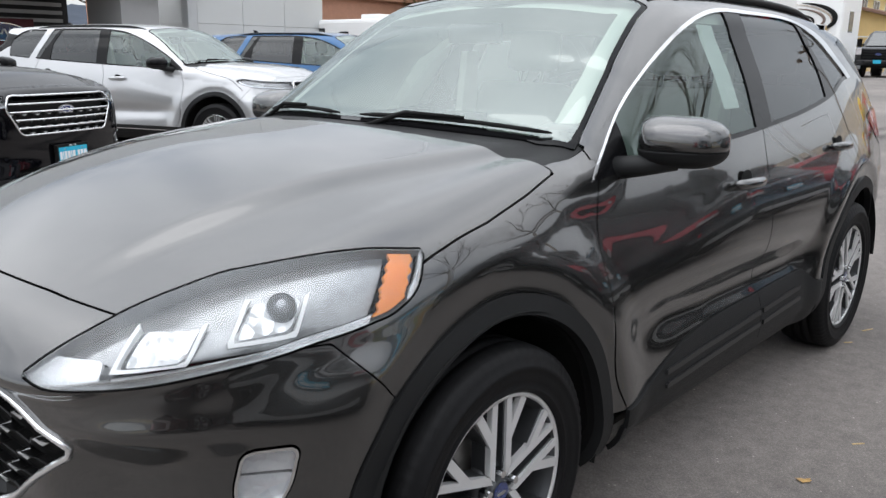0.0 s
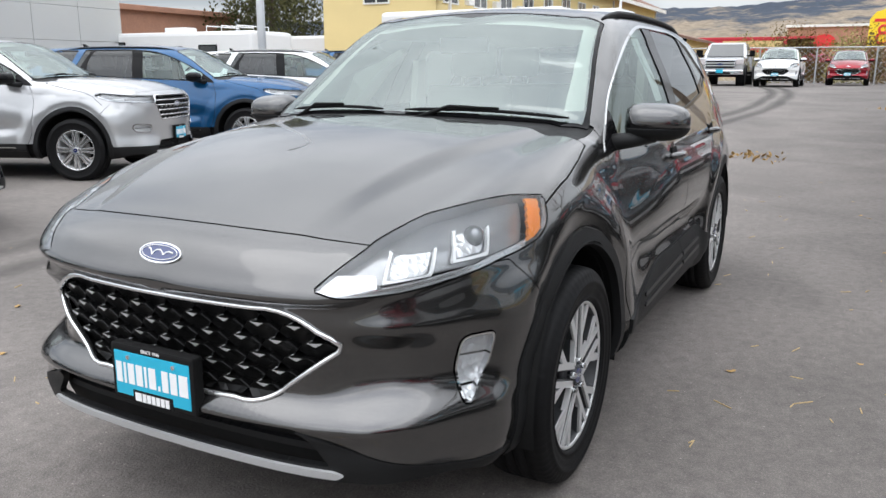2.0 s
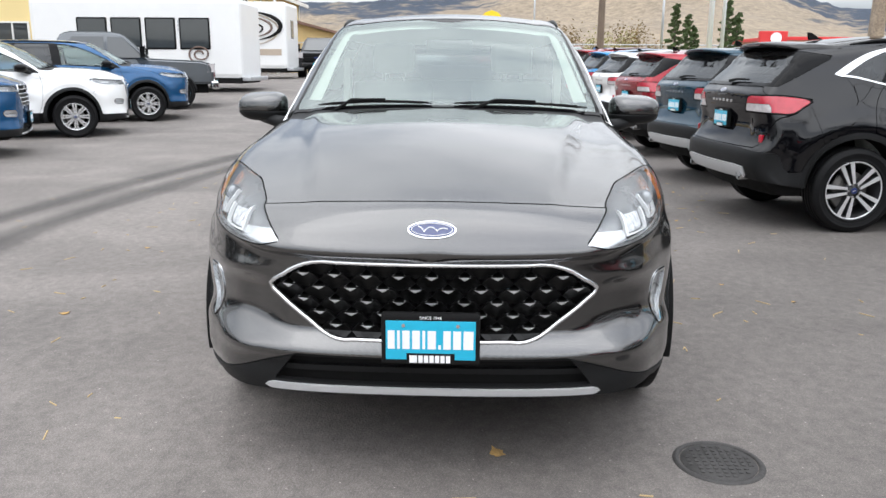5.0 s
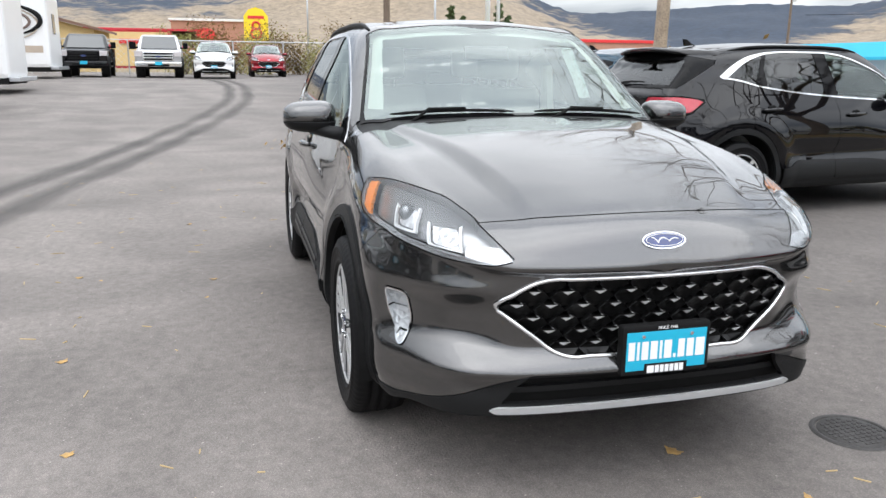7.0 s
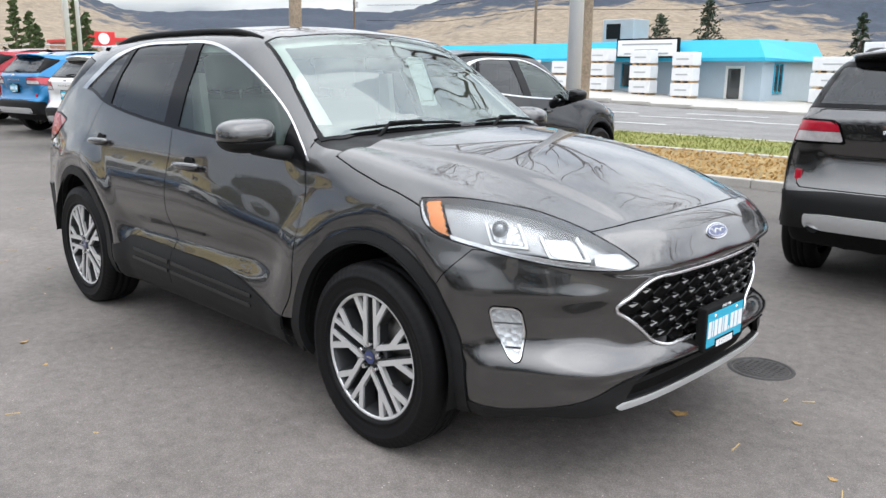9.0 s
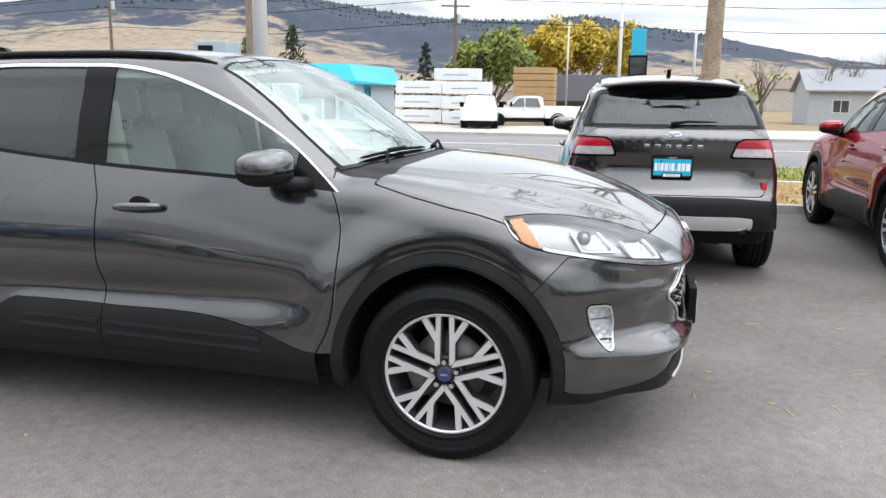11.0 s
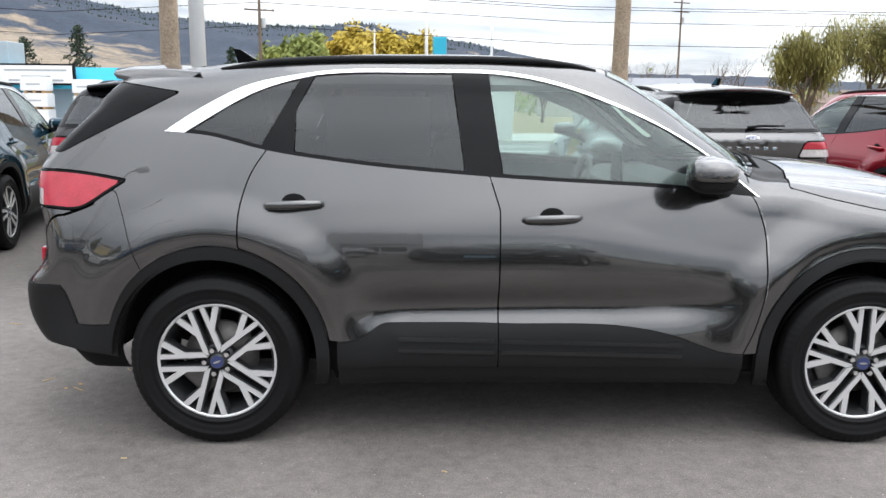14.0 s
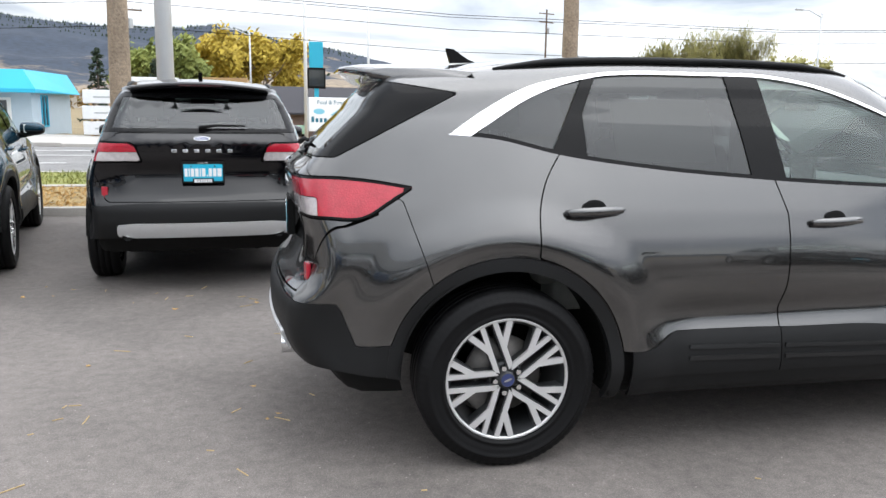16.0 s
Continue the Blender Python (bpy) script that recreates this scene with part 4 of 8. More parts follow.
    edge, clear = cut(rw, lambda x, y, z: np.maximum(np.maximum(0.028 - car.rear_window(x, y, z), z - 1.47), y - 0.645 + 0.30 * (z - 1.22)))
    whole("rear_window_border", edge, GLOSSBLACK, root, "", 0.006)
    whole("rear_window", offset(clear, -0.002), GLASS_DARK, root, "dark privacy rear window", 0.0)

    # cladding, doors, panels
    clad, body = cut(body, car.cladding, 0.003)
    strip = clip(clad, lambda x, y, z: np.where(x > 0.6, np.minimum(0.343 - z, z - 0.319) - 0.5 * np.maximum(0, y - 0.53), -1))
    whole("skid_strip", offset(strip, 0.012), SILVERPAINT, root, "satin silver front skid strip", 0.02)
    arch_f = clip(clad, lambda x, y, z: np.where(y > 0.5, np.minimum(car.flare + 0.002 - np.hypot(x, z - car.arch_z), x + 0.53), -1))
    arch_r = clip(clad, lambda x, y, z: np.where(y > 0.5, np.minimum(car.flare + 0.002 - np.hypot(x + car.base, z - car.arch_z), -2.2 - x), -1))
    both("arch_cladding", offset(arch_f, 0.008), CLAD, root, "", 0.03)
    both("arch_cladding", offset(arch_r, 0.008), CLAD, root, "", 0.03)
    mid = clip(clad, lambda x, y, z: np.minimum(-0.533 - x, x + 2.205))
    mid = clip(mid, lambda x, y, z: car.wheel(x, z) - car.flare - 0.002)
    both("door_cladding", offset(clip(mid, lambda x, y, z: np.minimum(x + 1.543, z - 0.35)), 0.009), CLAD, root, "", 0.015)
    both("door_cladding", offset(clip(mid, lambda x, y, z: np.minimum(-1.547 - x, z - 0.35)), 0.009), CLAD, root, "", 0.015)
    for zz in (0.400, 0.444) if fine else ():
        rib = clip(mid, lambda x, y, z, zz=zz: np.minimum(np.minimum(0.0085 - np.abs(z - zz - 0.018 * (-(x + 0.8))), -0.78 - x), x + 1.96))
        both("cladding_rib", offset(clip(rib, lambda x, y, z: x + 1.53), 0.016), RIBBLACK, root, "", 0.007)
        both("cladding_rib", offset(clip(rib, lambda x, y, z: -1.56 - x), 0.016), RIBBLACK, root, "", 0.007)
    both("sill", offset(clip(mid, lambda x, y, z: 0.346 - z), 0.002), CLAD, root, "", 0.015)
    if car.bars:
        both("sill_strip", offset(clip(clad, lambda x, y, z: np.minimum(np.minimum(0.007 - np.abs(z - 0.385), y - 0.5), np.minimum(-0.65 - x, x + 2.05))), 0.014), CHROME, root, "chrome sill strip", 0.008)
    lip = clip(clad, lambda x, y, z: np.minimum(x - 0.3, np.hypot(x, z - car.arch_z) - car.flare))
    whole("lower_bumper", offset(lip, 0.004), CLAD, root, "", 0.02)
    rb = clip(clad, lambda x, y, z: np.minimum(-2.95 - x, np.hypot(x + car.base, z - car.arch_z) - car.flare))
    skid = lambda x, y, z: np.where(x < -3.3, np.minimum(np.minimum(0.545 - z, z - 0.438) - 0.10 * np.maximum(0, y - 0.50), 0.62 - y), -1)
    sk, rb = cut(rb, skid, 0.003)
    whole("rear_bumper", offset(rb, 0.006), CLAD, root, "", 0.02)
    whole("rear_skid_plate", offset(sk, 0.016), SILVERPAINT, root, "satin silver skid plate with exhausts", 0.02)
    fd, body = cut(body, car.front_door, gap)
    rd, body = cut(body, car.rear_door, gap)
    both("front_door", fd, paint, root)
    both("rear_door", rd, paint, root)
    bo, body = cut(body, true_to(car.shape, car.bonnet), gap)
    whole("bonnet", bo, paint, root)
    fb, body = cut(body, true_to(car.shape, car.bumper), gap * 0.6)
    whole("front_bumper", fb, paint, root)
    fen, body = cut(body, lambda x, y, z: np.where(z < 1.10, x - car.front_cut(z), x + 0.50), gap)
    both("fender", fen, paint, root)
    gt, body = cut(body, car.gate, gap)
    whole("tailgate", gt, paint, root)
    rbc, body = cut(body, lambda x, y, z: np.where(x < -2.9, np.minimum(-3.112 + 0.344 * (1.052 - z) - x, 1.06 - z), -1.0), gap * 0.6)
    both("rear_bumper_cover", rbc, paint, root)
    qu, ro = cut(body, lambda x, y, z: np.where(z < 1.25, 1.0, (y - 0.62 + 0.35 * (z - 1.5))), 0.0)
    both("body_side", qu, paint, root)
    whole("roof", ro, paint, root)

    # dark shell behind the joints, roof lining
    shell = skin(car.shape, car.ends[0], car.ends[1], car.ends[2], 0.05)
    shell = clip(shell, lambda x, y, z: np.where(y > 0.42, car.wheel(x, z) - car.arch - 0.004, 0.1))
    lower = clip(shell, lambda x, y, z: np.minimum(np.where((x < -0.40) & (y > 0.3), car.glass_low(x) - 0.01 - z, np.where(x < -0.40, 1.10 - z, 0.85 - z)), z - 0.25))
    whole("inner_shell", offset(lower, -0.05), MATTBLACK, root, "", 0.0)
    lining = clip(shell, lambda x, y, z: np.minimum(np.minimum(z - 1.52, -1.02 - x), x + 3.1))
    whole("headliner", offset(lining, -0.035), TRIMCREAM, root, "", 0.0)
    for cx in (0.0, -car.base):
        for s in (1, -1):
            liner = bmesh.new()
            rr, k = car.arch + 0.012, 28
            a0 = [liner.verts.new((cx + rr * math.cos(a), s * 0.50, car.arch_z + rr * math.sin(a))) for a in np.linspace(-0.25, math.pi + (0.25 if cx == 0 else -0.03), k)]
            a1 = [liner.verts.new((cx + rr * math.cos(a), s * 0.895, car.arch_z + rr * math.sin(a))) for a in np.linspace(-0.25, math.pi + (0.25 if cx == 0 else -0.03), k)]
            for i in range(k - 1):
                liner.faces.new((a0[i], a0[i + 1], a1[i + 1], a1[i]))
            c = liner.verts.new((cx, s * 0.50, car.hub_z - 0.1))
            for i in range(k - 1):
                liner.faces.new((c, a0[i], a0[i + 1]))
            part("wheel_liner", liner, MATTBLACK, root)
    bm = bmesh.new()
    add_box(bm, -2.95, 0.70, -0.50, 0.50, 0.235, 0.40, 0.04)
    add_box(bm, -2.24, -0.47, -0.80, 0.80, 0.25, 0.36, 0.03)
    add_box(bm, -3.38, -3.15, -0.70, 0.70, 0.36, 0.50, 0.05)
    add_box(bm, 0.43, 0.74, -0.56, 0.56, 0.262, 0.34, 0.03)
    part("underbody", bm, MATTBLACK, root)

    # wheels
    w = build_wheel(root, wheel_kind, car.true_tyre or car.tyre, car.true_track + 0.10, segs=72 if fine else 40, detail=fine, bright=car.alloy[0], pocket=car.alloy[1])
    place_wheels(root, None, w, car.true_base or car.base, car.true_tyre * 0.972 or car.hub_z)

    # roof rails, spoiler, aerial, mirrors, handles, wipers
    for s in (1, -1):
        xs = np.linspace(-1.12, -2.72, 30)
        pts = cast(car.shape, np.stack([xs, np.full(30, s * 0.575), np.full(30, 1.0)], 1), np.tile((0.0, 0, 1.0), (30, 1)))
        bm = bmesh.new()
        lift = np.minimum(1, np.minimum(np.arange(30), 29 - np.arange(30)) / 4.0) * 0.012
        add_tube(bm, [(p[0], p[1], p[2] + h) for p, h in zip(pts, lift)], [0.006 + 0.007 * min(1, h / 0.010) for h in lift], 10)
        part("roof_rail", bm, CLAD, root, "black roof rail", smooth=True)
    bm = bmesh.new()
    rows = []
    for x, z in ((-2.90, 1.594), (-3.06, 1.598), (-3.22, 1.592), (-3.30, 1.580), (-3.305, 1.568), (-3.29, 1.552), (-3.18, 1.536), (-3.03, 1.522)):
        half = 0.615 - 0.11 * max(0, (-2.90 - x) / 0.40)
        rows.append([bm.verts.new((x + 0.10 * (k / 10) ** 2, half * k / 10, z - 0.135 * (half * k / 10) ** 2)) for k in range(-10, 11)])
    for a, b in zip(rows, rows[1:]):
        for k in range(20):
            bm.faces.new((a[k], b[k], b[k + 1], a[k + 1]))
    for k in (0, 20):
        bm.faces.new([r_[k] for r_ in rows])
    bmesh.ops.recalc_face_normals(bm, faces=bm.faces)
    part("roof_spoiler", bm, paint, root, "", smooth=True)
    bm = bmesh.new()
    add_box(bm, -3.312, -3.302, -0.16, 0.16, 1.556, 1.566)
    part("high_brake_light", bm, DARKLENS, root)
    bm = bmesh.new()
    fin = [(-2.66, 1.618), (-2.78, 1.612), (-2.80, 1.680), (-2.765, 1.676), (-2.70, 1.634)]
    add_prism(bm, fin, -0.016, 0.016, "y")
    part("aerial_fin", bm, GLOSSBLACK, root)
    for s in (1, -1):
        build_mirror(root, paint, s)
        for x, z in ((-1.335, 0.968), (-2.378, 1.018)):
            p, n = ray_point(car, (x, 0, z), (0, s, 0))
            h = part("door_handle", handle_mesh(), paint, root, "", smooth=True)
            h.matrix_basis = Matrix.Translation(p) @ Matrix.Rotation(radians(-2.5), 4, "Y") @ (Matrix() if s > 0 else Matrix.Scale(-1, 4, (0, 1, 0)))
            # a flat black dome stands in for the shade in the painted handle bowl
            bm = bmesh.new()
            bmesh.ops.create_uvsphere(bm, u_segments=16, v_segments=8, radius=1.0)
            bm.transform(Matrix.Translation(p + np.array([0.0, s * -0.001, 0.010])) @ Matrix.Diagonal((0.050, 0.0040, 0.034, 1)))
            part("handle_recess", bm, MATTBLACK, root, "", smooth=True)
    for y0, y1 in ((0.04, 0.66), (-0.60, -0.06)):
        ys = np.linspace(y0, y1, 11)
        xs = -0.318 - 0.36 * ys * ys - 0.012 * np.sin(np.linspace(0, math.pi, 11))
        pts = np.stack([xs, ys, 1.127 - 0.655 * (xs + 0.233 + 0.44 * ys * ys) + 0.012], 1)
        wp = tube("wiper", [tuple(p) for p in pts], [0.003] + [0.0065] * 9 + [0.003], MATTBLACK, root, "black windscreen wiper")
        arm = [(-0.255 - 0.25 * y0 * y0, y0 + 0.03, 1.148 - 0.10 * y0 * y0), tuple(pts[3] + np.array([0.016, 0, 0.012])), tuple(pts[6] + np.array([0.004, 0, 0.010]))]
        tube("wiper_arm", arm, [0.010, 0.007, 0.005], MATTBLACK, wp)
    # rear wiper
    tube("rear_wiper", [(-3.475, 0.02, 1.245), (-3.46, -0.10, 1.262), (-3.45, -0.32, 1.262)], [0.014, 0.010, 0.006], MATTBLACK, root)

    # badges, plates
    p, n = on_front(car, 0.0, 0.862)
    m = look(tuple(p - n * 0.002), tuple(p - n)) 
    add_badge(root, m)
    plate = new("front_plate")
    plate.parent = root
    build_plate(plate, 0.952, 1, 0.525)
    rp = new("rear_plate")
    rp.parent = root
    build_plate(rp, 3.523, -1, 0.915)
    q = ray_point(car, (-3.0, 0, 1.165), (-1, 0, 0))
    add_badge(root, look(tuple(q[0] - q[1] * 0.002), tuple(q[0] - q[1])), 0.75)
    for k in range(6):
        bm = bmesh.new()
        yy = -0.20 + 0.08 * k
        pt, nn = ray_point(car, (-3.0, yy, 1.075), (-1, 0, 0))
        add_box(bm, pt[0] - 0.006, pt[0] + 0.004, yy - 0.020, yy + 0.020, 1.063, 1.087, 0.003)
        part("letter_bar", bm, CHROME, root, "chrome letter bar")
    for s in (1, -1):
        q = ray_point(car, (-3.0, s * 0.700, 0.765), (-1, 0, 0))[0]
        bm = bmesh.new()
        add_box(bm, -0.012, 0.006, -0.022, 0.022, -0.046, 0.046, 0.005)
        bm.transform(Matrix.Translation(q + np.array([0.004, 0, 0])) @ Matrix.Rotation(s * radians(-14), 4, "Z"))
        part("rear_reflector", bm, REDLENS, root)
        bm = bmesh.new()
        add_tube(bm, [(-3.40, s * 0.55, 0.455), (-3.575, s * 0.55, 0.452)], 0.043, 20, caps=False)
        add_tube(bm, [(-3.575, s * 0.55, 0.452), (-3.45, s * 0.55, 0.455)], 0.038, 20, caps=False)
        tip = part("exhaust_tip", bm, CHROME, root, "round chrome exhaust tip", smooth=True)
        bm = bmesh.new()
        add_cyl(bm, 0.040, 0.040, 0.06, 20, Matrix.Translation((-3.555, s * 0.55, 0.452)) @ Matrix.Rotation(math.pi / 2, 4, "Y"))
        part("exhaust_bore", bm, MATTBLACK, tip)

    # cabin
    for y in (0.37, -0.37):
        seat(root, -1.35, y)
    seat(root, -2.20, 0.0, 1.30, True)
    bm = bmesh.new()
    add_prism(bm, [(-0.45, 0.70), (-0.45, 1.02), (-0.55, 1.085), (-0.80, 1.075), (-0.90, 1.03), (-0.92, 0.92), (-0.84, 0.70)], -0.74, 0.74, "y")
    part("dashboard", bm, DASH, root, "dark dashboard")
    bm = bmesh.new()
    wheel_pts = [(-1.00 + 0.05 * math.sin(a), 0.37 + 0.185 * math.cos(a), 0.97 + 0.175 * math.sin(a)) for a in np.linspace(0, math.tau, 33)]
    add_tube(bm, wheel_pts, 0.015, 8, False)
    add_box(bm, -1.02, -0.97, 0.31, 0.43, 0.92, 1.0, 0.015)
    add_tube(bm, [(-0.99, 0.20, 0.97), (-0.99, 0.54, 0.97)], 0.016, 8)
    add_tube(bm, [(-0.98, 0.37, 0.96), (-0.80, 0.37, 0.90)], 0.03, 8)
    part("steering_wheel", bm, DASH, root, "", smooth=True)
    bm = bmesh.new()
    add_box(bm, -0.88, -0.86, -0.10, 0.10, 1.04, 1.18, 0.008)
    part("centre_screen", bm, GLOSSBLACK, root)
    bm = bmesh.new()
    add_box(bm, -0.93, -0.90, -0.12, 0.12, 1.42, 1.49, 0.012)
    part("rear_view_mirror", bm, MATTBLACK, root)
    for s in (1, -1):
        bm = bmesh.new()
        add_prism(bm, [(-1.60, 0.6), (-1.56, 1.10), (-1.60, 1.40), (-1.68, 1.40), (-1.68, 1.10), (-1.72, 0.6)], s * 0.62, s * 0.66, "y")
        part("pillar_lining", bm, TRIMCREAM, root)
    if car.warp:
        for ob in root.children_recursive:
            top = ob
            while top.parent is not root:
                top = top.parent
            if ob.data is not None and top.name.split(".")[0] != "wheel":
                m = ob.matrix_local if ob.parent is root else Matrix()
                co = np.empty(len(ob.data.vertices) * 3)
                ob.data.transform(m)
                ob.matrix_basis = Matrix()
                ob.data.vertices.foreach_get("co", co)
                ob.data.vertices.foreach_set("co", car.warp(co.reshape(-1, 3)).ravel())
                ob.data.update()
    return root


def handle_mesh():
    bm = bmesh.new()
    add_tube(bm, [(-0.115, 0.008, 0.0), (-0.10, 0.022, 0.001), (-0.05, 0.033, 0.002), (0.0, 0.036, 0.002), (0.05, 0.033, 0.002), (0.10, 0.022, 0.001), (0.115, 0.008, 0.0)], [0.011, 0.0155, 0.0175, 0.018, 0.0175, 0.0155, 0.011], 12)
    return bm


def build_mirror(root, paint, s):
    """A door mirror: painted cap over a black lower shell on a short black foot."""
    def shell(z_lo, z_hi):
        bm = bmesh.new()
        bmesh.ops.create_uvsphere(bm, u_segments=28, v_segments=18, radius=1.0)
        for v in bm.verts:
            x, y, z = v.co
            px = x * 0.105 if x > 0 else x * 0.085
            sq = lambda q: math.copysign(abs(q) ** 0.62, q)
            v.co = Vector((px * (1 - 0.10 * y), sq(y) * 0.124, max(z_lo, min(z_hi, sq(z) * (0.073 - 0.010 * y * s)))))
        bm.transform(Matrix.Translation((-0.725, s * 0.932, 1.152)) @ Matrix.Rotation(s * radians(10), 4, "Z"))
        return bm
    cap = part("mirror_cap", shell(-0.020, 0.2), paint, root, "", smooth=True)
    part("mirror_shell", shell(-0.2, -0.021), CLAD, cap, "", smooth=True)
    bm = bmesh.new()
    add_tube(bm, [(-0.60, s * 0.78, 1.075), (-0.64, s * 0.85, 1.085), (-0.69, s * 0.93, 1.105)], [0.034, 0.030, 0.030], 12)
    part("mirror_foot", bm, CLAD, cap, "", smooth=True)
    bm = bmesh.new()
    add_box(bm, -0.793, -0.787, s * 0.932 - 0.080, s * 0.932 + 0.080, 1.108, 1.196, 0.003)
    part("mirror_glass", bm, CHROME, cap, "mirror glass")


def build_plate(parent, x, facing, z):
    """A dealer plate in a black frame; the words on it are bars, but for the year line."""
    m = Matrix() if facing > 0 else Matrix.Rotation(math.pi, 4, "Z")
    made = []
    bm = bmesh.new()
    add_box(bm, x - 0.016, x + 0.022, -0.155, 0.155, z - 0.082, z + 0.082, 0.008)
    made.append(part("plate_frame", bm, MATTBLACK, parent))
    bm = bmesh.new()
    add_box(bm, x + 0.018, x + 0.0232, -0.141, 0.141, z - 0.066, z + 0.062, 0.002)
    made.append(part("plate", bm, PLATECYAN, parent, "bright cyan plate"))
    made.append(plate_bars("plate_lettering", parent, x + 0.0235, 0.0, z + 0.0, 0.268, 0.060, WHITEINK))
    bm = bmesh.new()
    add_box(bm, x + 0.018, x + 0.0242, -0.076, 0.076, z - 0.080, z - 0.044, 0.002)
    made.append(part("plate_tab", bm, MATTBLACK, parent))
    made.append(plate_bars("tab_lettering", parent, x + 0.0245, 0.012, z - 0.063, 0.10, 0.024, WHITEINK, n=6))
    bm = bmesh.new()
    add_box(bm, x + 0.0245, x + 0.0257, -0.066, -0.042, z - 0.075, z - 0.051)
    made.append(part("tab_mark", bm, WHITEINK, parent))
    made.append(word("SINCE 1946", 0.014, Matrix.Translation((x + 0.0225, 0, z + 0.0715)) @ Matrix.Rotation(math.pi / 2, 4, "Z") @ Matrix.Rotation(math.pi / 2, 4, "X"), WHITEINK, parent))
    for yy in (-0.085, 0.085):
        bm = bmesh.new()
        add_cyl(bm, 0.007, 0.006, 0.004, 10, Matrix.Translation((x + 0.0232, yy, z + 0.047)) @ Matrix.Rotation(math.pi / 2, 4, "Y"))
        made.append(part("plate_screw", bm, CHROME, parent))
    for ob in made:
        ob.data.transform(m)


def build_grille(car, root, fine):
    """Overlapping black scales with a small bright facet under each gap."""
    pitch, rise = 0.104, 0.0425
    fv, ff, tv, tf = [], [], [], []
    hexa = [(-0.52, 0.06), (-0.30, 0.44), (0.30, 0.44), (0.52, 0.06), (0.22, -0.46), (-0.22, -0.46)]
    for r in range(-1, 8):
        for c in range(-8, 9):
            yc, zc = pitch * (c + 0.5 * (r % 2)), 0.515 + rise * r
            if car.grille(np.array([0.9]), np.array([abs(yc)]), np.array([zc]))[0] < -0.03:
                continue
            base = len(fv)
            for s0, dx in ((0.985, -0.044), (0.985, -0.008), (0.95, -0.005), (0.50, -0.008)):
                for a, b in hexa:
                    fv.append((dx - 0.030 * (0.44 - b * s0), yc + a * pitch * s0, zc + b * rise * 1.50 * s0))
            for k in range(3):
                for j in range(6):
                    a, b = base + k * 6 + j, base + k * 6 + (j + 1) % 6
                    ff += [(a, b + 6, b), (a, a + 6, b + 6)]
            i = base + 18
            ff += [(i, i + 5, i + 4), (i, i + 4, i + 3), (i, i + 3, i + 2), (i, i + 2, i + 1)]
            base = len(tv)
            tv += [(-0.002, yc - 0.019, zc + rise * 0.64), (-0.002, yc + 0.019, zc + rise * 0.64), (-0.006, yc, zc + rise * 0.36), (-0.026, yc - 0.019, zc + rise * 0.70), (-0.026, yc + 0.019, zc + rise * 0.70)]
            tf += [(base, base + 1, base + 2), (base, base + 2, base + 3), (base + 1, base + 4, base + 2)]
    for nm, vs, fs, mat in (("grille_lattice", fv, ff, GRILLEBLACK), ("grille_accent", tv, tf, SILVERPAINT)):
        v = np.array(vs)
        p = cast(car.shape, np.stack([np.zeros(len(v)), v[:, 1], v[:, 2]], 1), np.tile((1.0, 0, 0), (len(v), 1)))
        v[:, 0] += p[:, 0]
        m = (v, np.tile((1.0, 0, 0), (len(v), 1)), np.array(fs))
        m = clip(m, lambda x, y, z: car.grille(x, np.abs(y), z) + 0.004)
        tagged(link_mesh(nm, m[0].tolist(), m[2].tolist(), mat, root), kind="stuff")

# ---- the larger three-row wagon, and the vans and trucks ----


